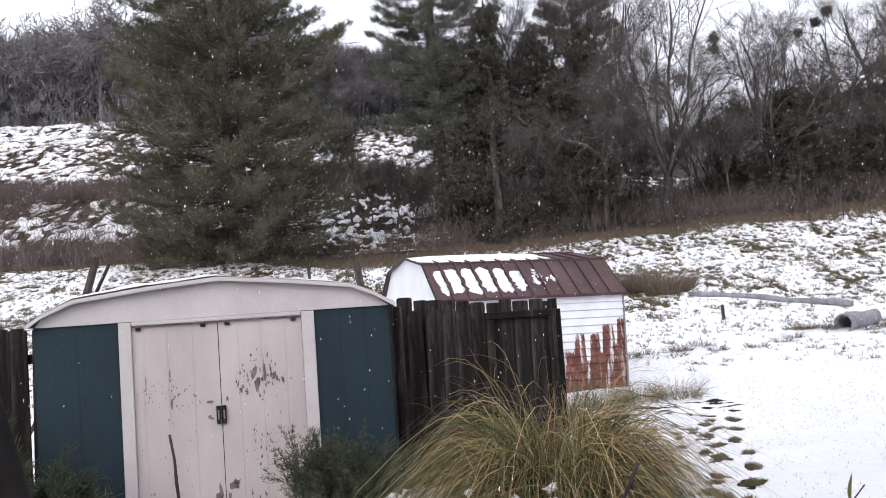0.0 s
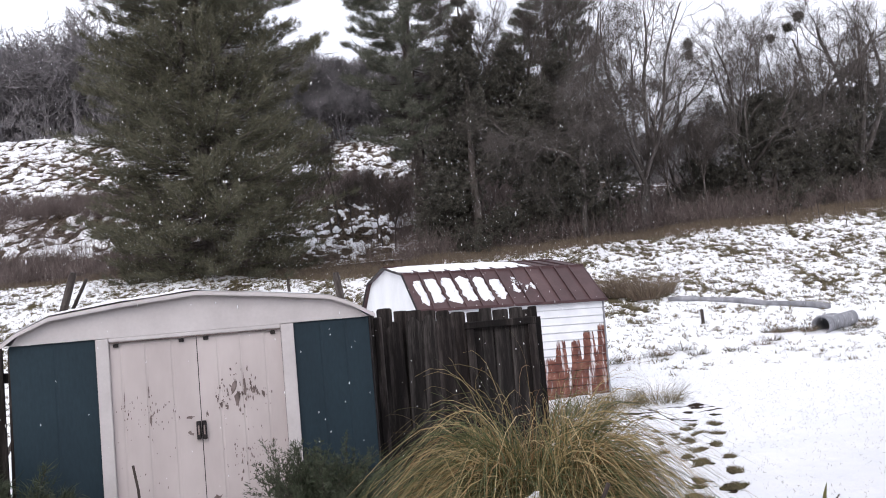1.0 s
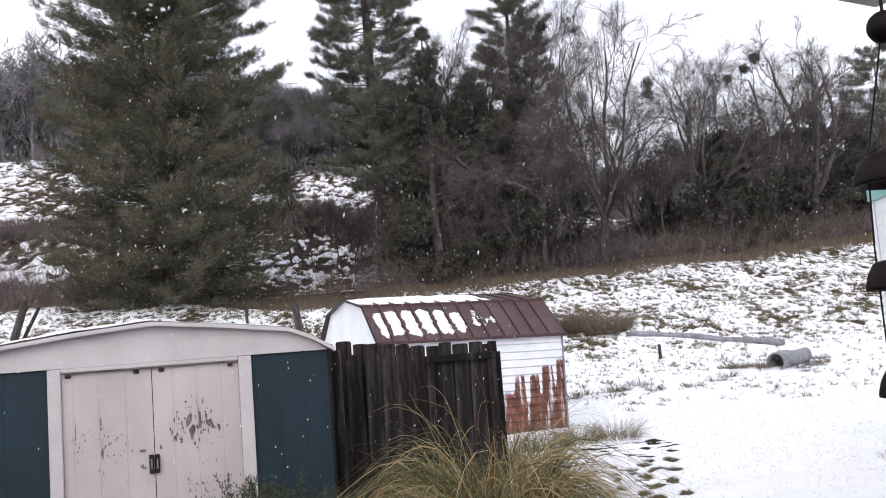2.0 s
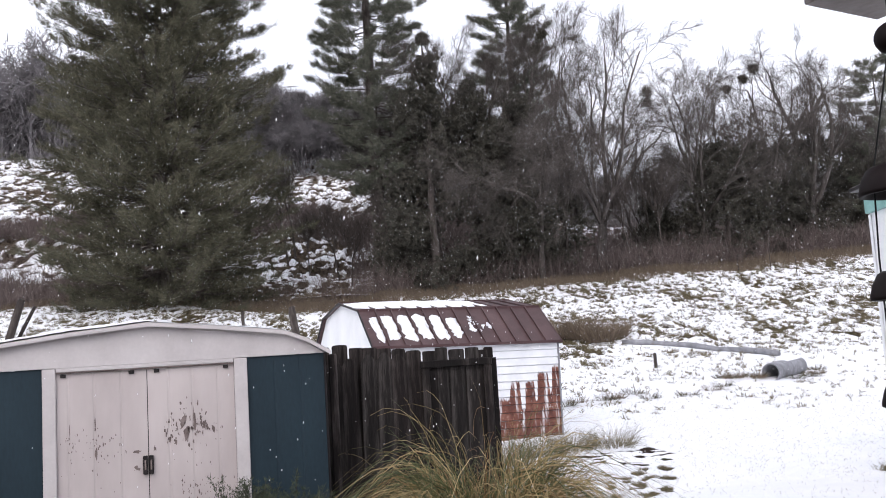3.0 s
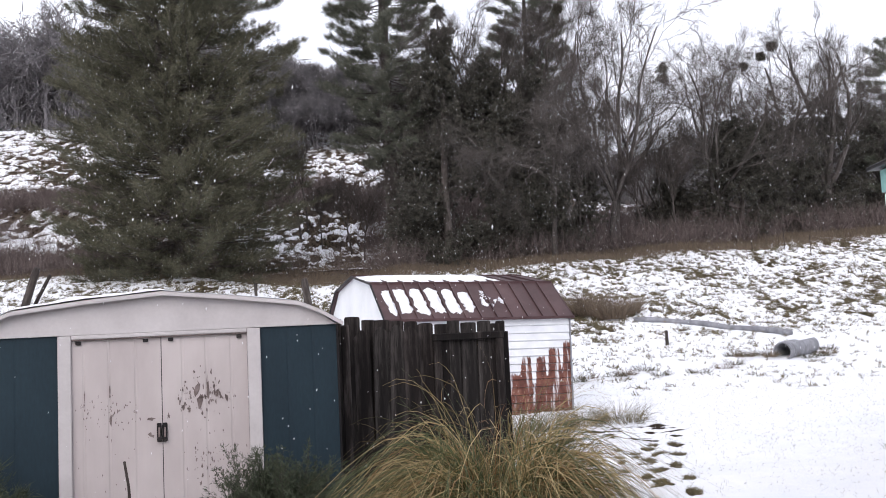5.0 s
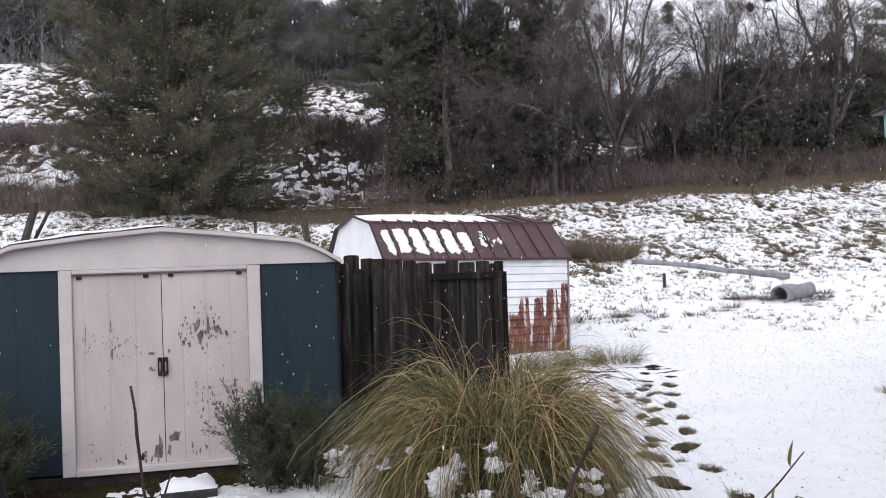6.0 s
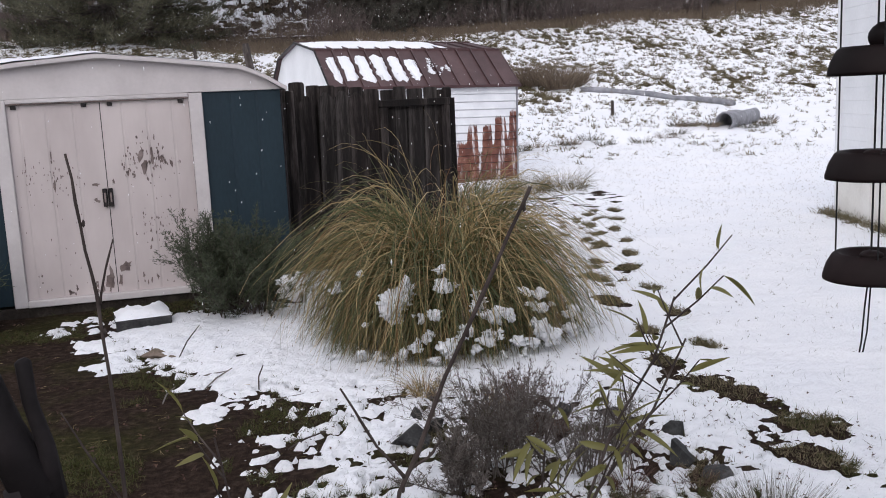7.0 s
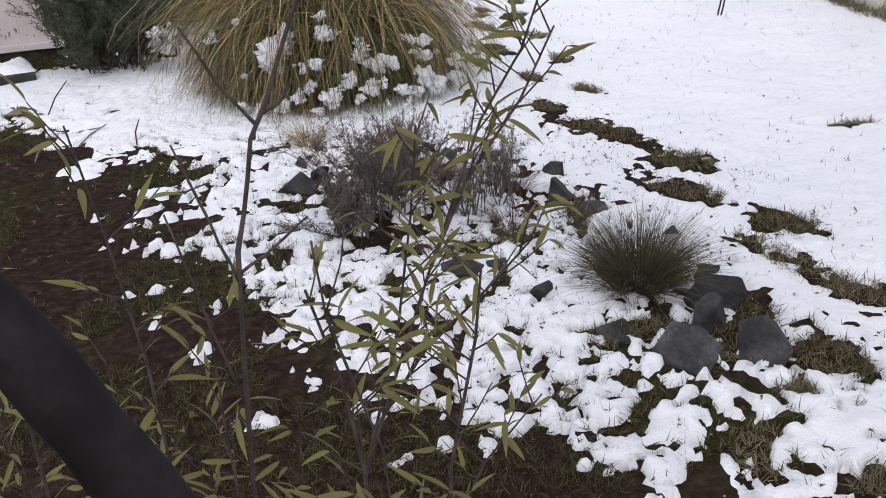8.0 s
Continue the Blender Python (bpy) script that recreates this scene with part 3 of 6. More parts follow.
def ribbed_wall(x0, x1, y, z0, z1, bends):
    """A sheet wall facing -y with shallow upright folds."""
    g = Geo()
    xs = [x0]
    for bx in bends:
        xs += [bx - 0.012, bx - 0.004, bx + 0.004, bx + 0.012]
    xs.append(x1)
    ds = [0.0] + [0.0, 0.003, 0.003, 0.0] * len(bends) + [0.0]
    v = [(x, y + d, z) for z in (z0, z1) for x, d in zip(xs, ds)] + [(x, y + 0.03, z) for z in (z0, z1) for x in xs]
    n = len(xs)
    f = []
    for i in range(n - 1):
        f += [(i, i + 1, n + i + 1, n + i), (2 * n + i, 3 * n + i, 3 * n + i + 1, 2 * n + i + 1), (n + i, n + i + 1, 3 * n + i + 1, 3 * n + i), (i, 2 * n + i, 2 * n + i + 1, i + 1)]
    f += [(0, n, 3 * n, 2 * n), (n - 1, 3 * n - 1, 4 * n - 1, 2 * n - 1)]
    return g.add(v, f)


part("wall_panel", ribbed_wall(S0, 2.281, 0.0, 0.05, 1.63, [1.973]), BLUE, shed, "dull blue-green painted steel")
part("wall_panel", ribbed_wall(3.818, S1, 0.0, 0.05, 1.63, [4.035, 4.24]), BLUE, shed, "dull blue-green painted steel")
part("side_wall", Geo().box(S0, S0 + 0.03, 0.032, DEEP, 0.05, 1.63), BLUE, shed)
part("side_wall", Geo().box(S1 - 0.03, S1, 0.032, DEEP, 0.05, 1.63), BLUE, shed)
part("back_wall", Geo().box(S0, S1, DEEP + 0.002, DEEP + 0.03, 0.05, 1.63), BLUE, shed)
part("corner_strip", Geo().box(S1 + 0.002, S1 + 0.016, -0.008, 0.03, 0.05, 1.63, 0.003), DARK, shed)
for x0, x1 in ((2.281, 2.378), (3.714, 3.818)):
    part("door_post", Geo().box(x0, x1, -0.035, 0.02, 0.03, 1.628, 0.006), WHITE_TRIM, shed)
part("door_track", Geo().box(2.380, 3.712, -0.030, 0.02, 1.598, 1.630, 0.005), WHITE_TRIM, shed)
# worn lip; the primer brown also stands for shade beneath the track
part("track_lip", Geo().box(2.380, 3.712, -0.026, -0.004, 1.588, 1.5965, 0.002), PRIMER, shed, "worn lip under the door track, its shade put into the brown")
part("sill", Geo().box(2.380, 3.712, -0.050, 0.02, 0.030, 0.083, 0.005), WHITE_TRIM, shed, "cream bottom rail, scuffed")
part("footing", Geo().box(S0 - 0.02, S1 + 0.02, -0.02, DEEP, -0.3, 0.028), SOIL, shed)


def sliding_door(x0, x1, bends, seed, flakes):
    d = part("door", ribbed_wall(x0, x1, 0.0, 0.085, 1.587, bends), CREAM, shed, "cream door, paint flaking")
    rng = random.Random(seed)
    for cx, cz, w, h in flakes:
        n = 9
        pts = []
        for k in range(n):
            a = 2 * math.pi * k / n
            r = rng.choice((rng.uniform(0.35, 0.7), rng.uniform(0.8, 1.3)))
            pts.append((cx + w * r * math.cos(a), cz + h * r * math.sin(a)))
        part("bare_flake", Geo().prism(pts, -0.0035, 0.0012), PRIMER, d, "patch of bare brown primer")
    return d


def scatter_flakes(seed, zones):
    rng = random.Random(seed)
    out = []
    for cx, cz, sx, sz, n, lo, hi in zones:
        for _ in range(n):
            s = rng.uniform(lo, hi)
            out.append((rng.gauss(cx, sx), rng.gauss(cz, sz), s * rng.uniform(0.5, 0.9), s * rng.uniform(0.8, 2.4)))
    return [f for f in out if 0.10 < f[1] < 1.5]


left_flakes = scatter_flakes(3, [(2.62, 1.06, 0.12, 0.05, 42, 0.003, 0.008), (2.58, 0.98, 0.13, 0.10, 30, 0.003, 0.007), (2.70, 0.5, 0.15, 0.3, 20, 0.003, 0.006), (2.52, 0.20, 0.03, 0.05, 5, 0.006, 0.012), (2.72, 0.13, 0.06, 0.03, 7, 0.008, 0.016), (2.95, 0.14, 0.05, 0.04, 8, 0.008, 0.02)])
left_flakes += [(2.965, 0.955, 0.030, 0.018), (2.955, 0.825, 0.022, 0.024), (2.66, 0.97, 0.010, 0.05), (2.655, 1.18, 0.004, 0.07), (2.47, 1.16, 0.003, 0.06), (2.99, 0.16, 0.035, 0.06), (3.01, 0.25, 0.018, 0.06), (2.70, 0.115, 0.03, 0.02), (3.02, 0.98, 0.012, 0.03)]
right_flakes = scatter_flakes(5, [(3.36, 1.12, 0.10, 0.08, 74, 0.004, 0.013), (3.22, 1.08, 0.03, 0.07, 18, 0.004, 0.012), (3.40, 0.64, 0.11, 0.06, 44, 0.003, 0.010), (3.45, 0.9, 0.12, 0.2, 24, 0.003, 0.006), (3.40, 0.45, 0.10, 0.06, 10, 0.006, 0.012), (3.30, 0.15, 0.12, 0.05, 12, 0.006, 0.014)])
right_flakes += [(3.315, 1.16, 0.030, 0.055), (3.335, 1.06, 0.022, 0.06), (3.54, 1.085, 0.024, 0.030), (3.205, 1.03, 0.014, 0.028), (3.40, 1.15, 0.014, 0.06), (3.45, 1.13, 0.012, 0.045), (3.105, 0.285, 0.052, 0.05), (3.14, 0.30, 0.03, 0.03), (3.075, 0.18, 0.020, 0.08), (3.39, 1.20, 0.004, 0.10), (3.09, 0.97, 0.012, 0.030), (3.25, 0.20, 0.012, 0.03)]
door_l = sliding_door(2.380, 3.042, [2.464, 2.651, 2.85], 1, [f for f in left_flakes if 2.40 < f[0] < 3.02])
door_r = sliding_door(3.048, 3.712, [3.205, 3.388, 3.582], 2, [f for f in right_flakes if 3.065 < f[0] < 3.69])
part("door_gap", Geo().box(3.0425, 3.0475, -0.001, 0.02, 0.087, 1.58), DARK, shed)
for d, x in ((door_l, 3.020), (door_r, 3.064)):
    g = Geo().box(x - 0.017, x + 0.017, -0.030, -0.002, 0.774, 0.918, 0.004)
    part("handle", g, DARK, d, "black pull handle")
    part("handle_wear", Geo().box(x - 0.006, x + 0.006, -0.034, -0.031, 0.81, 0.885), PRIMER, d)
for d, x in ((door_l, 2.93), (door_r, 3.12), (door_r, 3.65), (door_l, 2.43)):
    part("roller_bracket", Geo().box(x - 0.02, x + 0.02, -0.018, -0.002, 1.555, 1.582, 0.003), DARK, d)

roof_line = [(1.600, 1.640), (1.72, 1.722), (1.955, 1.822), (2.50, 1.888), (3.065, 1.937), (3.60, 1.885), (4.125, 1.820), (4.30, 1.748), (4.490, 1.636)]
gable_line = [(1.66, 1.633)] + [(x, z - 0.012) for x, z in roof_line[1:-1]] + [(4.44, 1.633)]
part("gable", Geo().prism(gable_line, -0.02, 0.01), WHITE_TRIM, shed, "cream painted gable sheet")
part("gable", Geo().prism(gable_line, DEEP - 0.01, DEEP + 0.02), WHITE_TRIM, shed)
under = [(x, z) for x, z in roof_line]
over = [(x, z + 0.012) for x, z in roof_line][::-1]
part("roof", Geo().prism(under + over, -0.075, DEEP + 0.06), WHITE_TRIM, shed, "thin steel roof sheet")
part("roof_edge", Geo().prism([(x, z - 0.020) for x, z in roof_line] + [(x, z + 0.013) for x, z in roof_line][::-1], -0.082, -0.0755), WHITE_TRIM, shed)
# snow lies thicker on the slope turned from the wind
g = Geo()
ny, nx = 26, 120
vv, ff = [], []
for j in range(ny):
    for i in range(nx):
        x = 1.61 + 2.87 * i / (nx - 1)
        y = -0.078 + (DEEP + 0.13) * j / (ny - 1)
        z = float(np.interp(x, [p[0] for p in roof_line], [p[1] for p in roof_line])) + 0.013
        thick = float(np.interp(x, [1.6, 1.9, 2.6, 3.04, 3.10, 4.0, 4.2], [0.022, 0.034, 0.046, 0.040, 0.016, 0.012, 0.005])) * (0.85 + 0.5 * float(rough2(x, y, 0.3, 31)))
        if i in (0, nx - 1) or j in (0, ny - 1):
            thick *= 0.35
        vv.append((x, y, z + max(0.002, thick)))
for j in range(ny - 1):
    for i in range(nx - 1):
        ff.append((j * nx + i, j * nx + i + 1, (j + 1) * nx + i + 1, (j + 1) * nx + i))
roof_snow = part("roof_snow", Geo().add(vv, ff), SNOW, None, "thin snow lying on the garden shed's roof", True)
roof_snow.matrix_world = SHED_TURN
tagged(roof_snow, category="snow", kind="stuff")

# ---- the far shed: white siding, red-brown gambrel roof ----
far_shed = thing("barn_shed", "white metal shed, rust-streaked siding, brown-red gambrel roof", "shed", at=pose(5.077, 7.1, 0.132, 0, 1.14, 14.4))
FL, FD, FH = 3.186, 4.02, 1.569
BOARD = 0.127
for i in range(-2, 12):
    z0 = i * BOARD + 0.05
    z1 = min(z0 + BOARD - 0.006, FH)
    g = Geo().add([(0, -0.004, z1), (FL, -0.004, z1), (FL, -0.022, z0 + 0.012), (0, -0.022, z0 + 0.012), (0, -0.010, z0), (FL, -0.010, z0), (0, 0.02, z1), (FL, 0.02, z1), (0, 0.02, z0), (FL, 0.02, z0)],
                  [(0, 3, 2, 1), (3, 4, 5, 2), (6, 0, 1, 7), (4, 8, 9, 5), (0, 6, 8, 4, 3), (1, 2, 5, 9, 7), (6, 7, 9, 8)])
    part("siding_board", g, SIDING, far_shed)
part("inner_wall", Geo().box(0.01, FL - 0.01, 0.022, 0.05, -0.25, FH), HOUSE_WHITE, far_shed)
part("end_wall", Geo().box(FL - 0.03, FL, 0.052, FD, 0.0, FH), HOUSE_WHITE, far_shed)
part("back_wall", Geo().box(0.0, FL, FD + 0.002, FD + 0.03, 0.0, FH), HOUSE_WHITE, far_shed)
part("corner_post", Geo().box(FL + 0.001, FL + 0.03, -0.03, 0.04, -0.25, FH, 0.004), GALV, far_shed)
part("corner_post", Geo().box(-0.03, -0.001, -0.03, 0.04, 0.0, FH, 0.004), GALV, far_shed)
prof = [(-0.06, FH), (0.755, FH + 0.639), (FD / 2, FH + 0.843), (FD - 0.755, FH + 0.639), (FD + 0.06, FH)]


def along(outline, x0, x1):
    """An outline in y and z pushed along x."""
    n = len(outline)
    v = [(x0, y, z) for y, z in outline] + [(x1, y, z) for y, z in outline]
    f = [tuple(range(n - 1, -1, -1)), tuple(range(n, 2 * n))] + [(i, (i + 1) % n, n + (i + 1) % n, n + i) for i in range(n)]
    return Geo().add(v, f)


part("gable_end", along([(0.0, 0.0), (0.0, FH)] + prof[1:4] + [(FD, FH), (FD, 0.0)], 0.001, 0.03), HOUSE_WHITE, far_shed, "plain white gable end")
part("gable_end", along([(0.05, FH)] + prof[1:4] + [(FD - 0.05, FH)], FL - 0.03, FL), HOUSE_WHITE, far_shed)
for k in range(4):
    a, b = prof[k], prof[k + 1]
    dy, dz = b[0] - a[0], b[1] - a[1]
    ln = math.hypot(dy, dz)
    ny_, nz_ = -dz / ln * 0.012, dy / ln * 0.012
    count = 12 if k < 2 else 1
    w = (FL + 0.12) / count
    for i in range(count):
        x0 = -0.06 + w * i
        part("roof_panel", along([a, b, (b[0] + ny_, b[1] + nz_), (a[0] + ny_, a[1] + nz_)][::-1], x0 + 0.001, x0 + w - 0.001), ROOF_RED, far_shed)
        if k < 2 and i:
            part("roof_rib", along([(a[0] + ny_, a[1] + nz_), (b[0] + ny_, b[1] + nz_), (b[0] + 3.2 * ny_, b[1] + 3.2 * nz_), (a[0] + 3.2 * ny_, a[1] + 3.2 * nz_)][::-1], x0 - 0.012, x0 + 0.012), ROOF_RED, far_shed)
for k, (y, z) in enumerate(prof):
    part("roof_trim", along([(y - 0.03, z - 0.014), (y + 0.03, z - 0.014), (y + 0.03, z + 0.03), (y - 0.03, z + 0.03)], -0.075, FL + 0.075), ROOF_RED, far_shed)
for i in range(2):
    x = -0.085 if i == 0 else FL + 0.063
    edge = [(y, z + 0.02) for y, z in prof] + [(y, z - 0.012) for y, z in prof][::-1]
    part("barge_strip", along(edge[::-1], x, x + 0.02), DARK if i == 0 else ROOF_RED, far_shed)
FSM = Matrix(far_shed.matrix_world)
rng = random.Random(8)
drift = thing("roof_drift", "patches of snow left on the brown-red roof", "snow", kind="stuff", at=FSM)


def slope_patch(k, x0, x1, s0, s1, thick, seed):
    """Snow on slope k between x0 and x1, from share s0 to s1 of the way up, with a ragged lower edge."""
    a, b = prof[k], prof[k + 1]
    ln = math.hypot(b[0] - a[0], b[1] - a[1])
    nrm = (-(b[1] - a[1]) / ln, (b[0] - a[0]) / ln)
    n, m = 14, 10
    v, f = [], []
    for i in range(n):
        for j in range(m):
            u, w = i / (n - 1), j / (m - 1)
            x = x0 + (x1 - x0) * u + 0.045 * (2 * abs(u - 0.5)) * float(rough2(w, seed + u, 0.12, 54))
            lo = s0 + 0.10 * float(rough2(x, seed, 0.12, 51)) + 0.06 * abs(2 * u - 1) ** 3
            hi = s1 - 0.05 * abs(2 * u - 1) ** 3 + 0.03 * float(rough2(x, seed + 5, 0.1, 52))
            s = lo + (hi - lo) * w
            t = 0.014 + thick * (1 - (2 * u - 1) ** 6) * (1 - (2 * w - 1) ** 6) * (1 + 0.4 * float(rough2(x, s, 0.1, 53)))
            v.append((x, a[0] + (b[0] - a[0]) * s + nrm[0] * t, a[1] + (b[1] - a[1]) * s + nrm[1] * t))
    for i in range(n - 1):
        for j in range(m - 1):
            f.append((i * m + j, (i + 1) * m + j, (i + 1) * m + j + 1, i * m + j + 1))
    return v, f


w = (FL + 0.12) / 12
for i, (lo, hi) in {0: (0.16, 0.80), 1: (0.14, 0.84), 2: (0.12, 0.82), 3: (0.16, 0.84), 4: (0.14, 0.82), 5: (0.18, 0.74)}.items():
    x0 = -0.06 + w * i + (0.13 if i == 0 else 0.05)
    part("snow_patch", Geo().add(*slope_patch(0, x0, -0.06 + w * (i + 1) - 0.025, lo, hi, 0.012, i)), SNOW, drift, "", True)
part("snow_patch", Geo().add(*slope_patch(1, -0.04, 2.40, 0.14, 1.0, 0.04, 20)), SNOW, drift, "", True)
for i in range(10):
    x = rng.uniform(1.72, 2.10)
    s = rng.uniform(0.25, 0.65)
    part("snow_scrap", Geo().add(*slope_patch(0, x, x + rng.uniform(0.03, 0.07), s, s + rng.uniform(0.06, 0.12), 0.006, 30 + i)), SNOW, drift, "", True)


# ---- board fences ----
def fence_board(w, h, lean=0.0, ear=0.018, warp=0.0):
    out = [(-w / 2, 0), (w / 2, 0), (w / 2, h - ear * 1.6), (w / 2 - ear, h - ear * 0.3), (w * 0.12, h), (-w * 0.12, h), (-w / 2 + ear, h - ear * 0.3), (-w / 2, h - ear * 1.6)]
    return Geo().prism(out, -0.010, 0.010)


fence = thing("board_fence", "dark weathered dog-eared board fence with a gate", "fence")
rng = random.Random(4)
FY = 1.0
for x0, x1 in ((4.36, 5.2), (5.15, 6.0)):
    part("backing_board", Geo().box(x0, x1, FY + 0.02, FY + 0.03, -0.2, 1.50), OLD_WOOD, fence)
x = 4.36
while x < 5.93:
    w = rng.uniform(0.115, 0.145)
    top = 1.695 - 0.075 * (x - 4.45) + rng.uniform(-0.022, 0.012) - (0.03 if 5.15 < x < 5.35 else 0)
    b = part("board", fence_board(min(w, 5.97 - x) - 0.001, top + 0.25, ear=rng.uniform(0.004, 0.014)), GREY_WOOD if 5.36 < x < 5.78 else OLD_WOOD, fence)
    b.matrix_local = pose(x + w / 2, FY + rng.uniform(-0.006, 0.006), -0.25, 0, rng.uniform(-0.7, 0.7), rng.uniform(-2, 2))
    x += w
for i, (x, top) in enumerate(((4.50, 1.575), (4.65, 1.57), (4.80, 1.595), (4.95, 1.605), (5.10, 1.585))):
    b = part("front_board", fence_board(0.145, top + 0.25, ear=0.045), GREY_WOOD if i in (2, 3) else OLD_WOOD, fence, "round-topped weathered board")
    b.matrix_local = pose(x, FY - 0.055, -0.25, 0, rng.uniform(-0.5, 0.5), rng.uniform(-1.5, 1.5))
for z, x0, x1 in ((1.475, 5.28, 5.945), (0.45, 5.28, 5.945)):
    part("rail", Geo().box(x0, x1, FY - 0.062, FY - 0.016, z - 0.035, z + 0.03, 0.006), OLD_WOOD, fence)
for x in (5.33, 5.905):
    part("gate_stile", Geo().box(x - 0.035, x + 0.035, FY - 0.060, FY - 0.018, 0.49, 1.438, 0.006), OLD_WOOD, fence)
part("fence_post", Geo().box(4.455, 4.53, 0.60, 0.69, -0.3, 1.62, 0.01), OLD_WOOD, fence)
part("fence_post", Geo().box(5.895, 5.975, FY + 0.032, FY + 0.10, -0.3, 1.60, 0.01), OLD_WOOD, fence)

side_fence = thing("board_fence", "dark weathered boards beside the blue-green shed", "fence")
x = 0.2
while x < 1.55:
    w = rng.uniform(0.12, 0.145)
    b = part("board", fence_board(w - 0.008, 1.90 + rng.uniform(-0.03, 0.02)), OLD_WOOD, side_fence)
    b.matrix_local = pose(x + w / 2, 0.02 + rng.uniform(-0.01, 0.01), -0.25, 0, rng.uniform(-1.2, 1.2), 0)
    x += w
part("rail", Geo().box(0.2, 1.55, 0.04, 0.08, 1.35, 1.43, 0.006), OLD_WOOD, side_fence)

# ---- the neighbouring house: white siding over cream skirting ----
HA = math.degrees(math.atan2(-2.56, -0.43))
house = thing("mobile_home", "white mobile home with cream skirting and teal fascia", "house", at=pose(10.57, 2.18, 0, 0, 0, HA))
# its own x runs along the wall; the outer face looks to its own -y, into the yard
HL, HW = 11.0, 4.2
for i in range(16):
    z0 = 0.56 + i * 0.142
    g = along([(-0.006, z0 + 0.1415), (-0.010, z0 + 0.006), (-0.008, z0), (0.02, z0), (0.02, z0 + 0.1415)], 0, HL)
    part("siding_board", g, HOUSE_WHITE, house)
part("wall", Geo().box(0.02, HL - 0.02, 0.022, HW, 0.02, 3.05), HOUSE_WHITE, house)
for i in range(12):
    part("skirting_panel", Geo().box(0.004 + i * 0.9, 0.9 * i + 0.892, -0.006, 0.02, -0.1, 0.50, 0.004), SKIRT, house)
part("skirting_cap", Geo().box(-0.01, HL, -0.026, 0.02, 0.505, 0.552, 0.006), SKIRT, house)
part("corner_trim", Geo().box(-0.012, 0.05, -0.024, -0.0145, 0.556, 2.82, 0.003), HOUSE_WHITE, house)
part("end_trim", Geo().box(-0.012, 0.018, -0.0143, 0.06, -0.1, 2.82, 0.003), HOUSE_WHITE, house)
part("fascia", Geo().box(-0.03, HL, -0.05, 0.021, 2.835, 3.09, 0.008), TEAL, house, "pale teal fascia board")
part("roof", Geo().box(-0.14, HL + 0.1, -0.16, HW + 0.15, 3.10, 3.145, 0.008), DARK, house, "dark grey roof edge")
slab = Geo()
vv, ff = [], []
for i in range(60):
    for j in range(14):
        x, y = -0.10 + (HL + 0.1) * i / 59, -0.13 + 3.0 * j / 13
        vv.append((x, y, 3.147 + (0.01 if i == 0 or j == 0 else 0.055 + 0.02 * float(rough2(x, y, 0.5, 61)) + 0.03 * min(j, 8))))
for i in range(59):
    for j in range(13):
        ff.append((i * 14 + j, (i + 1) * 14 + j, (i + 1) * 14 + j + 1, i * 14 + j + 1))
house_snow = part("roof_snow", slab.add(vv, ff), SNOW, None, "snow on the white house's roof", True)
house_snow.matrix_world = Matrix(house.matrix_world)
tagged(house_snow, category="snow", kind="stuff")

# ---- the porch roof ----
porch = thing("porch_roof", "grey-beige porch soffit with a worn fascia edge", "roof", at=pose(6.08, -5.24, 2.40, 0, 0, math.degrees(math.atan2(-0.406, -0.914))))
for i in range(4):
    part("soffit_board", Geo().box(0.02, 1.8, 0.02 + 0.4 * i, 0.40 + 0.4 * i, 0.132, 0.15, 0.003), SOFFIT, porch)
part("beam", Geo().box(0.0, 0.30, 0.0, 1.6, 0.0, 0.060, 0.004), SOFFIT, porch, "stained beam along the soffit's end")
part("fascia", Geo().box(-0.02, 0.31, -0.014, -0.001, 0.045, 0.16, 0.004), SOFFIT, porch, "stained fascia board")
part("fascia", Geo().box(0.312, 1.8, -0.012, -0.001, 0.115, 0.16, 0.004), SOFFIT, porch)
part("fascia", Geo().box(-0.02, -0.002, 0.0, 1.6, 0.045, 0.16, 0.004), SOFFIT, porch)
part("roof_deck", Geo().box(-0.03, 1.82, -0.03, 1.62, 0.162, 0.19), SOFFIT, porch)


# ---- trees ----
EYE0 = (4.61, -7.54)


def bearing(deg, y):
    """x on the line y at a bearing, in degrees to the right of north, from the yard."""
    return EYE0[0] + (y - EYE0[1]) * math.tan(radians(deg))


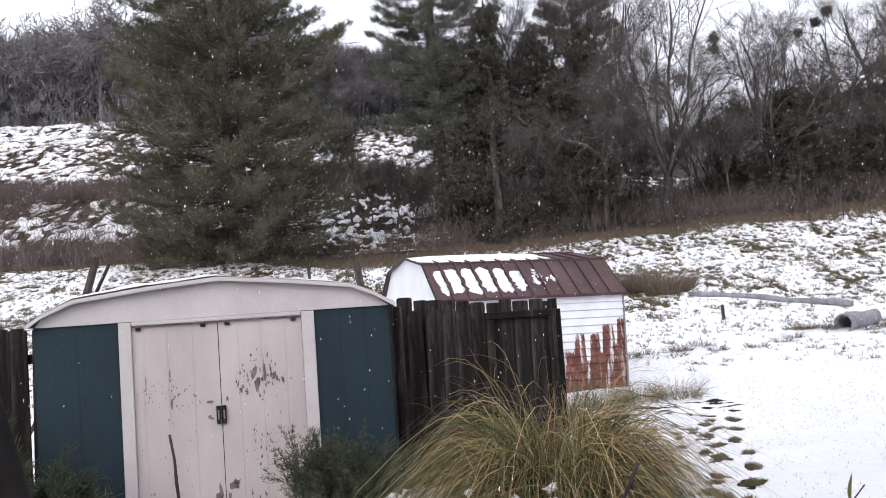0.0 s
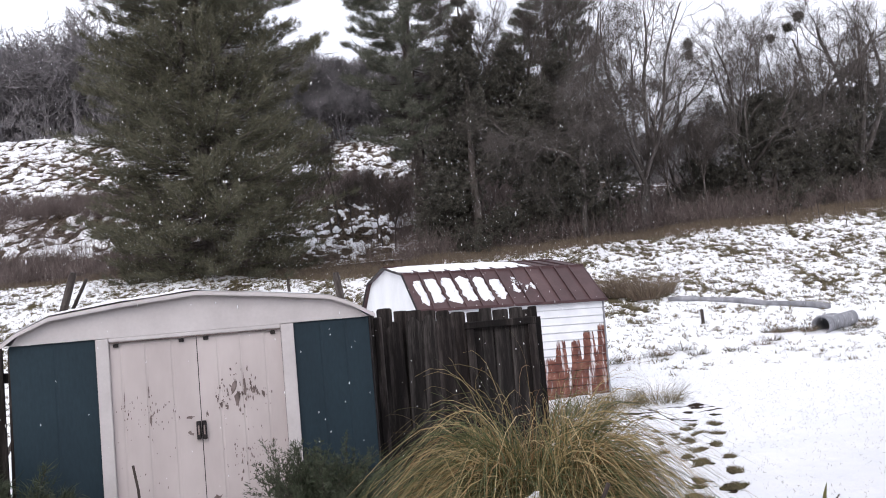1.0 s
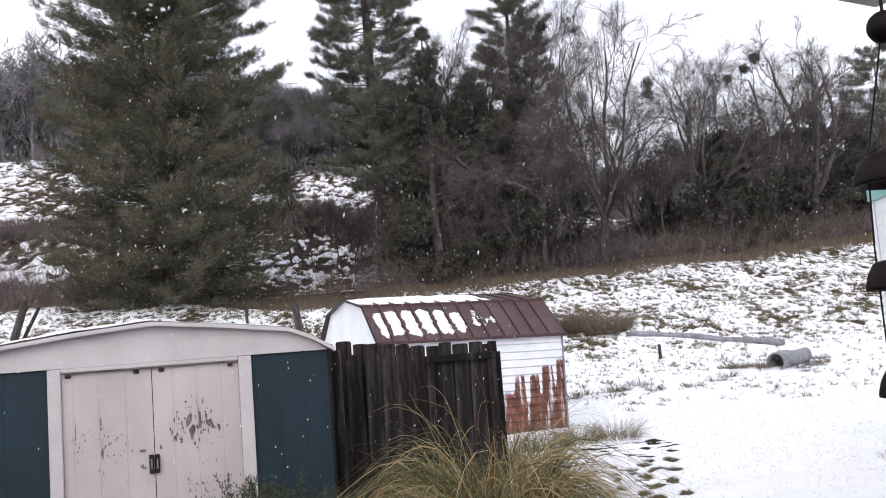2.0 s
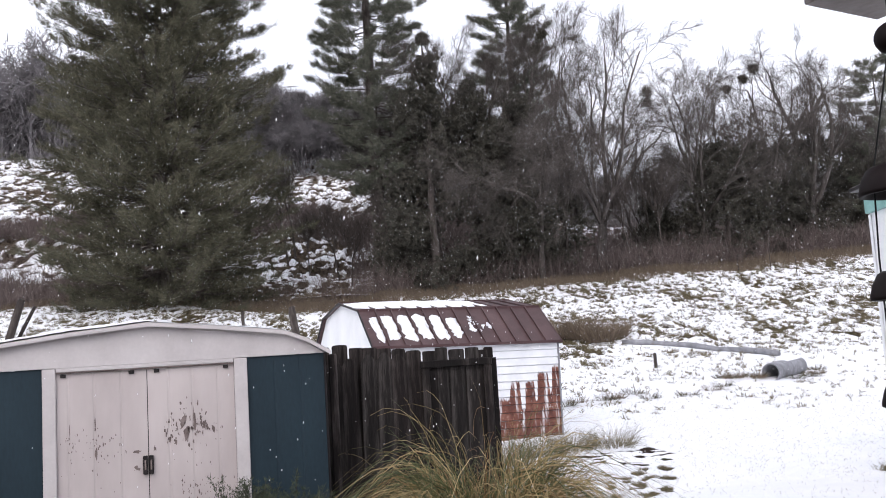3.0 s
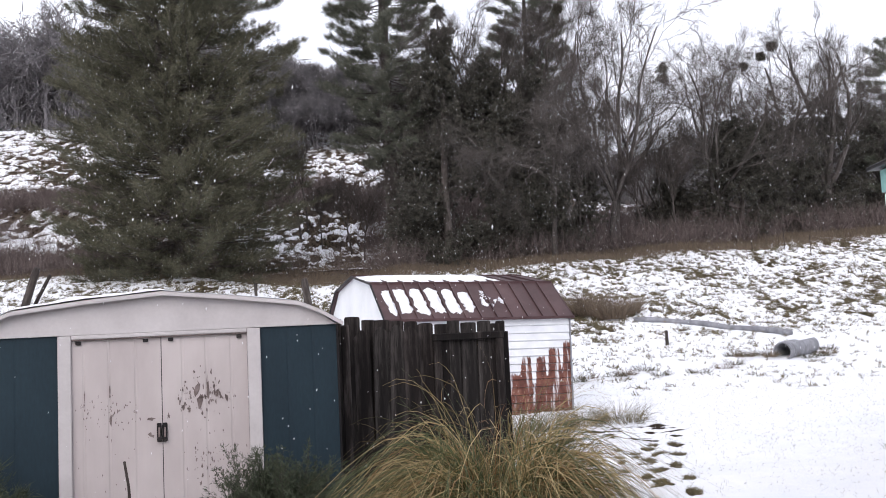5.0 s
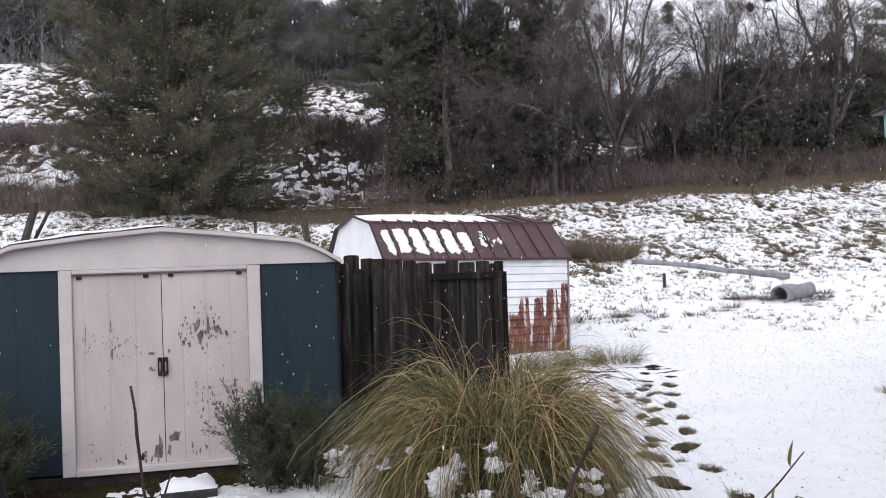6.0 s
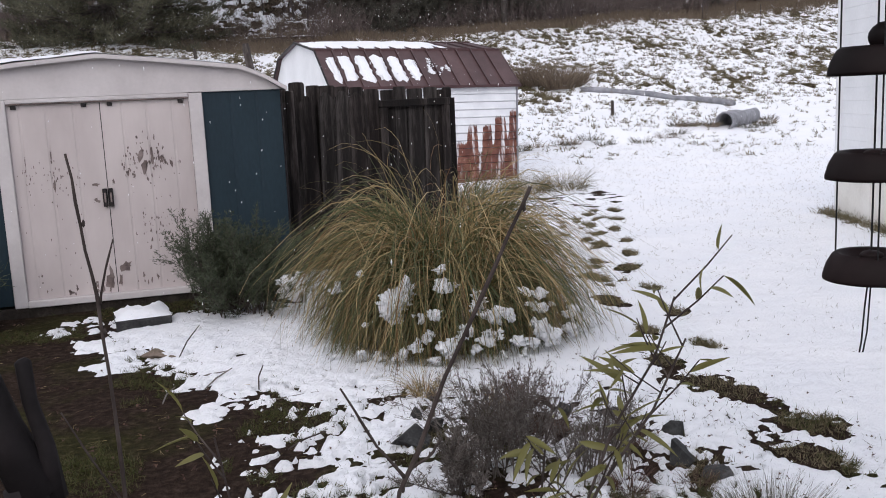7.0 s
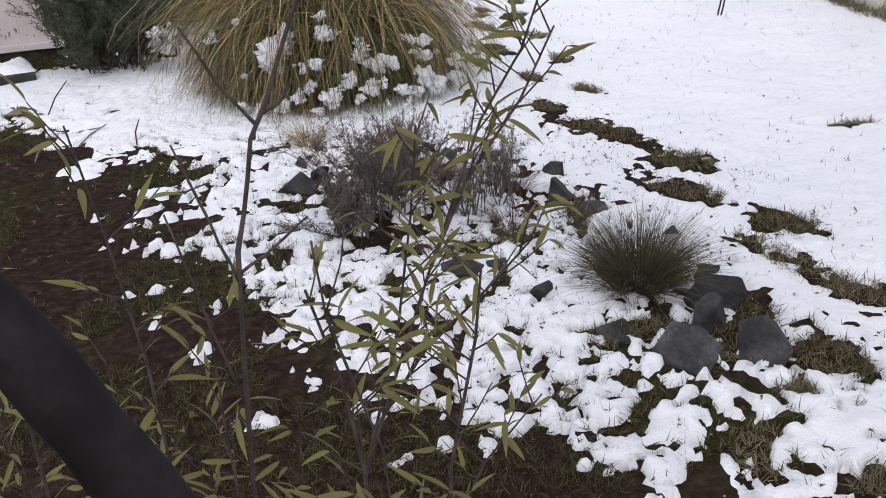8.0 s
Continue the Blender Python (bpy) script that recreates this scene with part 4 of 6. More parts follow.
def pine(name, x, y, height, reach, label, seed, bare=0.04, whorl=0.55, per=6, tufts=26, needle=0.34, mat_leaf=None, stems=1, shape=0.8, lift=0.35, wide=0.055, needles=10, ragged=0.25):
    rng = np.random.default_rng(seed)
    z0 = z_at(x, y) - 0.3
    t = thing(name, label, "tree", at=pose(x, y, z0))
    cs, ws, limbs = [], [], Geo()
    trunk = Geo()
    for s in range(stems):
        off = np.array([0.0, 0.0]) if s == 0 else rng.normal(0, 0.9, 2)
        hh = height * (1 if s == 0 else rng.uniform(0.8, 0.97))
        lean = rng.normal(0, 0.012, 2)
        r0 = 0.0145 * hh / (1 + 0.25 * (stems > 1))
        pts = [(off[0] * min(1, k * 3) + lean[0] * hh * k, off[1] * min(1, k * 3) + lean[1] * hh * k, hh * k) for k in np.linspace(0, 1, 12)]
        trunk.tube(pts, [r0 * (1 - 0.93 * k) for k in np.linspace(0, 1, 12)], 8)
        z = bare * hh
        while z < hh * 0.985:
            k = z / hh
            base = np.array([np.interp(k, np.linspace(0, 1, 12), [p[i] for p in pts]) for i in range(3)])
            prof_ = (1 - k) ** shape * (0.55 + 0.45 * min(1, (k - bare) / 0.12 + 0.3))
            turn = rng.uniform(0, 6.28)
            for b in range(per):
                if rng.random() < 0.12:
                    continue
                L = max(0.35, reach * prof_ * rng.uniform(1 - ragged, 1 + ragged))
                a = turn + 6.283 * b / per + rng.normal(0, 0.25)
                out = np.array([math.cos(a), math.sin(a), 0])
                rise = lift * (k - 0.35) + rng.normal(0, 0.06)
                n = 6
                path = [base + out * L * q + np.array([0, 0, L * (rise * q + 0.22 * q ** 3 - 0.10 * q)]) for q in np.linspace(0, 1, n)]
                limbs.tube(path, [max(0.007, 0.010 * L * (1 - 0.85 * q)) for q in np.linspace(0, 1, n)], 4, False)
                # side shoots along the outer part, each ending in an upturned plume
                side = np.array([-out[1], out[0], 0])
                m = max(3, int(tufts * L / reach))
                q = rng.uniform(0.25, 1.0, m) ** 0.8
                c = np.stack([np.interp(q, np.linspace(0, 1, n), [p[i] for p in path]) for i in range(3)], 1)
                sgn = rng.choice([-1.0, 1.0], m)
                shoot = out * 0.75 + side * (sgn * rng.uniform(0.3, 0.9, m))[:, None] + np.array([0, 0, 1.0]) * rng.uniform(0.0, 0.5, m)[:, None]
                run = L * (1.05 - 0.8 * q) * rng.uniform(0.12, 0.34, m)
                for share in (0.35, 0.7, 1.0):
                    cs.append(c + shoot * (run * share)[:, None] + np.array([0, 0, 1.0]) * (0.25 * run * share ** 2)[:, None])
                    ws.append(shoot + np.array([0, 0, 0.35]))
            z += whorl * rng.uniform(0.75, 1.25) * (1 - 0.45 * k)
    cs, ws = np.concatenate(cs), np.concatenate(ws)
    part("trunk", trunk, BARK, t, "", True)
    part("branchwork", limbs, BARK, t)
    v, f = spikes(cs, ws, needles, needle, wide, 0.55, seed)
    part("crown", tri_mesh("crown", v, f, mat_leaf or NEEDLES), mat_leaf or NEEDLES, t)
    return t


def bough(rng, geo, p, d, length, r, level, levels, ends, up=0.03, wander=0.10, minimum=0.012, every=(1, 2), sweep=0.75):
    """A long crooked limb, set with ever shorter side limbs; the fine ends are collected."""
    n = (9, 7, 5, 3)[min(level, 3)]
    pts, rads = [p], [r]
    for i in range(n):
        k = (i + 1) / n
        d = d + rng.normal(0, wander * (1 + 0.35 * level), 3) + np.array([0, 0, up])
        d /= np.linalg.norm(d)
        p = p + d * length / n
        pts.append(p)
        rads.append(max(minimum, r * (1 - 0.72 * k)))
        if level >= levels:
            ends.append((p, d))
        elif k > 0.22:
            for _ in range(rng.integers(every[0], every[1] + 1)):
                o = rng.normal(size=3)
                o -= d * o.dot(d)
                o /= np.linalg.norm(o)
                dd = d + o * sweep * rng.uniform(0.6, 1.3)
                dd /= np.linalg.norm(dd)
                bough(rng, geo, p, dd, length * rng.uniform(0.34, 0.60) * (1.15 - 0.55 * k), max(minimum, rads[-1] * rng.uniform(0.4, 0.6)), level + 1, levels, ends, up, wander, minimum, every, sweep)
    geo.tube(pts, rads, (6, 5, 4, 3)[min(level, 3)], False)


def branchy(rng, geo, p, d, length, r, level, levels, ends, spread, up, kids=(2, 3), sides=5, minimum=0.010, wander=0.16):
    """Tapered limb that bends, then forks; its ends are collected."""
    n = 4 if level < 2 else 3
    pts, rads = [p], [r]
    for i in range(n):
        d = d + np.array([rng.normal(0, wander), rng.normal(0, wander), rng.normal(0, wander * 0.7) + up])
        d /= np.linalg.norm(d)
        p = p + d * length / n
        pts.append(p)
        rads.append(max(minimum, r * (1 - 0.42 * (i + 1) / n)))
        if level >= 1 and level < levels and rng.random() < 0.45:
            dd = d + spread * rng.normal(size=3)
            dd /= np.linalg.norm(dd)
            branchy(rng, geo, p, dd, length * rng.uniform(0.35, 0.6), max(minimum, r * 0.4), max(level + 1, levels - 1), levels, ends, spread, up, kids, 3, minimum, wander)
    geo.tube(pts, rads, max(3, sides), False)
    if level >= levels:
        ends.append((p, d))
        return
    for _ in range(rng.integers(kids[0], kids[1] + 1)):
        dd = d + spread * rng.normal(size=3)
        dd /= np.linalg.norm(dd)
        branchy(rng, geo, p, dd, length * rng.uniform(0.62, 0.88), rads[-1] * rng.uniform(0.6, 0.82), level + 1, levels, ends, spread, up, kids, sides - 1, minimum, wander)


def bare_tree(name, x, y, height, label, seed, levels=3, spread=0.5, up=0.04, stems=1, kids=(1, 2), material=None, mistletoe=0, leaf=None, leaves=0, leaf_size=0.16, thick=0.028, minimum=0.010, trunk_share=0.24, wander=0.085, twigs=5):
    rng = np.random.default_rng(seed)
    z0 = z_at(x, y) - 0.3
    t = thing(name, label, "tree", at=pose(x, y, z0))
    trunk, crown, ends = Geo(), Geo(), []
    for s in range(stems):
        a = rng.uniform(0, 6.28)
        d = np.array([0.22 * math.cos(a) * (stems > 1), 0.22 * math.sin(a) * (stems > 1), 1.0])
        d /= np.linalg.norm(d)
        h = height * trunk_share * rng.uniform(0.85, 1.15)
        r = height * thick * (1 if stems == 1 else 0.7)
        p = np.array([0.25 * math.cos(a) * (stems > 1), 0.25 * math.sin(a) * (stems > 1), 0.0])
        pts, rads = [p], [r * 1.35]
        for i in range(5):
            d = d + np.array([rng.normal(0, 0.05), rng.normal(0, 0.05), 0])
            d /= np.linalg.norm(d)
            p = p + d * h / 5
            pts.append(p)
            rads.append(r * (1 - 0.06 * i))
        trunk.tube(pts, rads, 8)
        limbs_ = 5 if stems == 1 else 4
        for j in range(limbs_):
            b = a + 6.283 * j / limbs_ + rng.normal(0, 0.3)
            open_ = spread * rng.uniform(0.45, 1.25)
            dd = np.array([d[0] + open_ * math.cos(b), d[1] + open_ * math.sin(b), 1.0])
            dd /= np.linalg.norm(dd)
            bough(rng, crown, p, dd, (height - h) * rng.uniform(0.80, 0.98), r * rng.uniform(0.55, 0.8), 0, levels, ends, up, wander, minimum, kids)
    m = material or GREY_BARK
    part("trunk", trunk, m, t, "", True)
    part("crown", crown, m, t)
    pts = np.array([e[0] for e in ends])
    v, f = spikes(pts, np.array([e[1] for e in ends]) * 1.2, twigs, 0.65, minimum * 0.85, 0.65, seed + 3)
    part("twiggery", tri_mesh("twiggery", v, f, m), m, t)
    if leaves:
        v, f = spikes(pts, np.array([e[1] for e in ends]), leaves, leaf_size, leaf_size * 0.42, 1.0, seed)
        part("foliage", tri_mesh("foliage", v, f, leaf), leaf, t)
    order = np.argsort(-pts[:, 2])
    for i in range(mistletoe):
        c = pts[order[int(len(order) * (0.10 + 0.07 * i))]]
        n = 200
        q = rng.normal(size=(n, 3))
        q /= np.linalg.norm(q, axis=1, keepdims=True)
        rad = rng.uniform(0.20, 0.36)
        v, f = spikes(c + q * rad * rng.uniform(0.2, 1, (n, 1)), q, 4, 0.20, 0.045, 0.9, seed + i)
        part("mistletoe", tri_mesh("mistletoe", v, f, MISTLETOE), MISTLETOE, t, "round dark mistletoe ball")
    return t


def leafy_tree(name, x, y, height, width, label, seed, leaf, clumps=900, per=16, size=0.3, base=0.0, bark=None, spire=0.0):
    """A dense evergreen: limbs with many uneven clumps, and gaps between them."""
    rng = np.random.default_rng(seed)
    z0 = z_at(x, y) - 0.3
    t = thing(name, label, "tree", at=pose(x, y, z0))
    g = Geo()
    pts = [(rng.normal(0, 0.1), rng.normal(0, 0.1), height * 0.92 * k) for k in np.linspace(0, 1, 8)]
    g.tube(pts, [height * 0.02 * (1 - 0.9 * k) for k in np.linspace(0, 1, 8)], 7)
    cs, ws = [], []
    limbs = Geo()
    for i in range(int(26 + height * 2)):
        k = base + (1 - base) * rng.uniform(0.02, 0.98)
        a = rng.uniform(0, 6.28)
        L = width * 0.5 * (math.sin(math.pi * min(1, 0.18 + 0.80 * k)) ** 0.7) * rng.uniform(0.6, 1.2)
        L *= (1 - spire) + spire * (1.25 * (1 - k) ** 0.85 + 0.10)
        o = np.array([math.cos(a), math.sin(a), rng.uniform(0.15, 0.7) * (1 - 0.8 * spire)])
        start = np.array([0, 0, height * k * (0.85 + 0.12 * spire)])
        path = [start + o * L * q + np.array([0, 0, 0.15 * L * q * q]) for q in np.linspace(0, 1, 5)]
        limbs.tube(path, [max(0.012, 0.016 * L * (1 - 0.8 * q)) for q in np.linspace(0, 1, 5)], 4, False)
        m = max(4, int(clumps / (26 + height * 2)))
        q = rng.uniform(0.25, 1.05, m)
        c = start + o * L * q[:, None] + rng.normal(0, 0.11 * L + 0.12, (m, 3))
        c[:, 2] = np.clip(c[:, 2], 0.15, height)
        cs.append(c)
        ws.append(np.repeat(o[None], m, 0) + rng.normal(0, 0.4, (m, 3)))
    part("trunk", g, bark or BARK, t, "", True)
    tagged(part("branchwork", limbs, bark or BARK, t), kind="stuff")
    v, f = spikes(np.concatenate(cs), np.concatenate(ws), per, size, size * 0.24, 0.8, seed)
    part("crown", tri_mesh("crown", v, f, leaf), leaf, t)
    return t


TY = 47.0
pine("pine_tree", bearing(-10.4, TY - 1), TY - 1, 34.0, 6.2, "huge dark many-stemmed pine at the pasture's edge", 2, bare=0.015, whorl=0.80, per=6, tufts=30, stems=4, needles=9, needle=0.34, wide=0.032, shape=0.36, lift=0.42, ragged=0.38)
pine("pine_tree", 7.25, 49.0, 33.0, 3.5, "tall open-crowned pine with a bare lower trunk", 5, bare=0.20, whorl=0.60, per=6, tufts=32, needles=10, needle=0.34, wide=0.030, mat_leaf=SPARSE_NEEDLES, shape=0.30, ragged=0.45, lift=0.25)
pine("pine_tree", 16.1, 49.5, 23.5, 2.9, "thin pine top rising over dark evergreens", 6, bare=0.35, whorl=0.62, per=5, tufts=30, needles=9, needle=0.34, wide=0.030, mat_leaf=SPARSE_NEEDLES, shape=0.35, ragged=0.5, lift=0.55)
pine("pine_tree", 42.0, 51.0, 13.5, 3.4, "dark pine at the end of the row", 7, bare=0.10, whorl=0.8, per=5, tufts=30, needles=9, needle=0.34, wide=0.030, mat_leaf=SPARSE_NEEDLES, shape=0.4, ragged=0.45)
DENSE, LOW = "dense dark evergreen hung with bare vines", "low dark evergreen thicket under bare oaks"
for x_, y_, h_, w_, seed_, n_, sp_, l_ in ((10.2, 46.0, 17.0, 5.4, 11, 3800, 0.85, DENSE), (12.7, 46.6, 14.2, 6.0, 16, 4000, 0.5, DENSE), (15.3, 46.0, 13.2, 5.6, 12, 3800, 0.4, DENSE), (8.6, 47.0, 9.5, 3.6, 19, 1500, 0.5, DENSE), (17.3, 46.8, 9.8, 4.4, 20, 2000, 0.3, DENSE),
                                          (28.8, 47.4, 9.2, 6.4, 13, 2800, 0.35, "rounded dark evergreen under bare oaks"), (32.6, 49.0, 8.4, 6.8, 14, 2300, 0.2, LOW), (25.4, 50.5, 4.6, 4.0, 15, 1000, 0.0, LOW),
                                          (36.2, 50.0, 10.4, 6.0, 18, 2600, 0.45, LOW), (39.6, 49.6, 8.6, 6.0, 21, 2200, 0.2, LOW)):
    leafy_tree("evergreen_tree", x_, y_, h_, w_, l_, seed_, DARK_LEAF, n_, 28, 0.19, spire=sp_)
bare_tree("oak_tree", 20.6, 47.0, 14.6, "tall bare oak carrying mistletoe balls", 121, 3, 0.46, 0.04, stems=2, kids=(1, 1), mistletoe=5, wander=0.13, minimum=0.012, thick=0.021)
bare_tree("oak_tree", 16.4, 45.0, 11.6, "lichen-grey bare oak with dense drooping twigs", 22, 3, 0.80, -0.05, stems=1, minimum=0.011, thick=0.014, wander=0.16, trunk_share=0.42, twigs=3)
bare_tree("oak_tree", 27.6, 49.0, 12.0, "broad bare oak with fine upright twigs", 23, 3, 0.70, 0.03, stems=2, kids=(1, 1), wander=0.13, minimum=0.011, thick=0.020)
bare_tree("oak_tree", 31.6, 49.6, 11.2, "bare oak with fine upright twigs", 28, 3, 0.65, 0.03, stems=2, kids=(1, 1), wander=0.13, minimum=0.011, thick=0.020)
bare_tree("oak_tree", 35.4, 49.0, 13.0, "bare oak with crooked limbs and mistletoe", 24, 3, 0.62, 0.03, mistletoe=3, stems=1, kids=(1, 1), minimum=0.012, wander=0.16, thick=0.026)
bare_tree("oak_tree", 23.8, 50.0, 9.0, "bare oak with fine twigs", 25, 3, 0.65, 0.02, stems=2, kids=(1, 1), minimum=0.011, thick=0.020)
bare_tree("oak_tree", 13.0, 48.6, 15.5, "bare grey tree behind dark evergreens", 26, 3, 0.42, 0.04, minimum=0.013, thick=0.018)
bare_tree("oak_tree", 9.2, 50.5, 12.0, "bare grey tree behind dark evergreens", 33, 3, 0.42, 0.04, minimum=0.013, thick=0.018)
bare_tree("oak_tree", 39.0, 50.5, 10.0, "bare oak with crooked limbs", 34, 3, 0.50, 0.03, stems=2, kids=(1, 1), minimum=0.014, wander=0.14)
# slope trees share the far bark, whose grey holds the haze
for i, (x_, y_, h_) in enumerate(((-1.5, 87.0, 7.6), (1.6, 88.0, 7.4), (4.6, 88.5, 7.0), (7.2, 88.0, 6.5))):
    bare_tree("oak_tree", x_, y_, h_, "bare tree up the slope, haze put into its grey", 27 + 30 * i, 3, 0.6, 0.03, stems=2, minimum=0.018, material=HAZED_BARK)
for i, (x_, y_, h_) in enumerate(((1.05, 58.2, 6.6), (1.55, 58.8, 7.4), (2.6, 56.0, 4.4), (4.6, 54.0, 5.4), (5.4, 52.5, 4.6), (19.0, 46.8, 6.5), (24.6, 47.4, 6.5), (22.4, 47.0, 5.6), (7.2, 47.0, 6.0), (18.2, 46.4, 7.5))):
    bare_tree("young_tree", x_, y_, h_, "slender bare young tree in brown grass", 40 + i, 2, 0.35, 0.06, material=BARK, thick=0.011, minimum=0.008, trunk_share=0.5, twigs=1)

# far woods on the hill, the haze of falling snow put into their grey
rng = np.random.default_rng(77)
kinds = []
for k in range(4):
    g, ends = Geo(), []
    r_ = np.random.default_rng(90 + k)
    g.tube([(0, 0, 0), (0.1, 0, 2.5), (0.0, 0.1, 4.5)], [0.22, 0.18, 0.14], 4, False)
    for _ in range(5):
        d = np.array([0, 0, 1.0]) + 0.5 * r_.normal(size=3)
        branchy(r_, g, np.array([0.0, 0.1, 4.0]), d / np.linalg.norm(d), 3.2, 0.12, 1, 4, ends, 0.5, 0.05, (2, 3), 3, 0.028)
    kinds.append((np.array(g.v), g.f, np.array([e[0] for e in ends]), np.array([e[1] for e in ends])))
wv, wf, k0 = [], [], 0
fc, fw = [], []
for i in range(390):
    b = rng.uniform(-30, 33)
    y = rng.uniform(97, 155) if b < -6 else rng.uniform(87, 150)
    x = bearing(b, y)
    v, f, e, ed = kinds[i % 4]
    a, s = rng.uniform(0, 6.28), rng.uniform(0.65, 1.05) * (1.12 if b < -10 else 1.0 if b < -6 else 0.68)
    R = np.array([[math.cos(a), -math.sin(a), 0], [math.sin(a), math.cos(a), 0], [0, 0, 1]]) * s
    off = np.array([x, y, z_at(x, y) - 0.3])
    wv.append(v @ R.T + off)
    wf += [tuple(j + k0 for j in q) for q in f]
    k0 += len(v)
    fc.append(e @ R.T + off)
    fw.append(ed @ R.T)
me = bpy.data.meshes.new("far_woods")
me.from_pydata(np.concatenate(wv).tolist(), [], wf)
me.materials.append(HAZED_BARK)
far_woods = tagged(new("far_woods", me), "bare woods covering the hill, haze put into their grey", "woods", kind="stuff")
# twig tones greyed for distance haze, like the far bark
HAZED_TWIG = leafy("hazed_fine_twigs", [(0.14, 0.128, 0.134), (0.20, 0.187, 0.193), (0.26, 0.246, 0.252)], 0.9, 0.0)
n = 7500
b = rng.uniform(-31, 34, n)
y = np.where(b < -6, rng.uniform(97, 125, n), rng.uniform(86, 118, n))
x = EYE0[0] + (y - EYE0[1]) * np.tan(np.radians(b))
low = np.stack([x, y, land(x, y) + rng.uniform(0, 1, n) ** 1.5 * np.where(b < -6, 8.0, 4.5)], 1)
fc.append(low)
fw.append(np.tile([0, 0, 1.2], (n, 1)))
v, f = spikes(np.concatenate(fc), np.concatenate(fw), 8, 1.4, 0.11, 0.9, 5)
part("far_twigs", tri_mesh("far_twigs", v, f, HAZED_TWIG), HAZED_TWIG, far_woods)

# brush and brown grass along the wood's edge
n = 5200
b, y = rng.uniform(-30, 33, n), rng.uniform(44.5, 66, n)
keep = (b > -3.5) | (rng.random(n) < 0.30)
keep = keep & ~((b > -7) & (b < 1.0) & (rng.random(n) < 0.92))
b, y = b[keep], y[keep]
x = EYE0[0] + (y - EYE0[1]) * np.tan(np.radians(b))
root = np.stack([x, y, land(x, y)], 1)
hgt = rng.uniform(0.4, 3.0, len(x)) * np.where((b > 3) & (b < 30), 0.55, 0.45) * np.where((b > -4) & (b < 2), 0.8, 1)
cs = root + np.array([0, 0, 1.0]) * (hgt * rng.uniform(0, 0.7, len(x)))[:, None]
v1, f1 = spikes(cs, np.tile([0, 0, 1.0], (len(cs), 1)), 30, 1.2, 0.024, 0.7, 6)
brush = tagged(new("brush", tri_mesh("brush", v1, f1, BRUSH)), "tangle of bare brown brush below the trees", "brush", kind="stuff")
n = 9000
b = rng.uniform(-31, 34, n)
y = TY - 3.0 + rng.normal(0, 1.1, n) + 3.2 * np.clip((-2 - b) / 6, 0, 1)
x = EYE0[0] + (y - EYE0[1]) * np.tan(np.radians(b))
root = np.stack([x, y, land(x, y) - 0.05], 1)
v1, f1 = spikes(root, np.tile([0, 0, 1.0], (n, 1)), 16, 0.32, 0.022, 0.4, 7)
tagged(new("tall_grass", tri_mesh("tall_grass", v1, f1, BROWN_GRASS)), "belt of tall brown winter grass", "grass", kind="stuff")

# rank brown growth on the hill, thickest in bands along the slope
n = 60000
b, y = rng.uniform(-31, 14, n), rng.uniform(49, 96, n)
x = EYE0[0] + (y - EYE0[1]) * np.tan(np.radians(b))
keep = (snow_depth(x, y) < 0.01) | (rng.random(n) < 0.5)
x, y = x[keep], y[keep]
band = (np.abs(y - 66.5 + 1.5 * rough2(x, y, 8.0, 29, 2)) < 3.2 + 1.5 * rough2(x, y, 3.0, 30, 2)) | ((y < 54) & (x < -6) & (rough2(x, y, 3.0, 32, 2) > 0.0)) 
root = np.stack([x, y, land(x, y)], 1)
v1, f1 = spikes(root, np.tile([0, 0, 1.0], (len(x), 1)), 9, 0.24, 0.03, 0.7, 17)
tagged(new("hill_grass", tri_mesh("hill_grass", v1, f1, BROWN_GRASS)), "rank brown growth over the snowy slope", "grass", kind="stuff")
root = root[band]
v1, f1 = spikes(root + np.array([0, 0, 0.4]), np.tile([0, 0, 1.0], (len(root), 1)), 12, 0.8, 0.032, 0.8, 18)
tagged(new("hill_brush", tri_mesh("hill_brush", v1, f1, BRUSH)), "bands of grey-brown brush across the slope", "brush", kind="stuff")

# tufts over the pasture where the snow is thin
n = 190000
b, y = rng.uniform(-31, 34, n), 9 + 36 * rng.random(n) ** 0.8
x = EYE0[0] + (y - EYE0[1]) * np.tan(np.radians(b))
d = snow_depth(x, y)
keep = ((pasture_tuft(x, y) > 0.26 - 0.14 * np.clip((y - 18) / 12, 0, 1)) | (d < 0) | (rng.random(n) < 0.05)) & (rng.random(n) < 0.16 + 0.84 * np.clip((y - 19) / 6, 0, 1)) & (y > 9) & ~((x > 4) & (x < 9) & (y < 12))
x, y = x[keep][:80000], y[keep][:80000]
root = np.stack([x, y, land(x, y) + 0.008], 1)
v1, f1 = spikes(root, np.tile([0, 0, 0.8], (len(x), 1)), 9, 0.100, 0.018, 1.0, 8)
tagged(new("pasture_tufts", tri_mesh("pasture_tufts", v1, f1, FIELD_GRASS)), "tan and olive tufts poking through thin snow", "grass", kind="stuff")


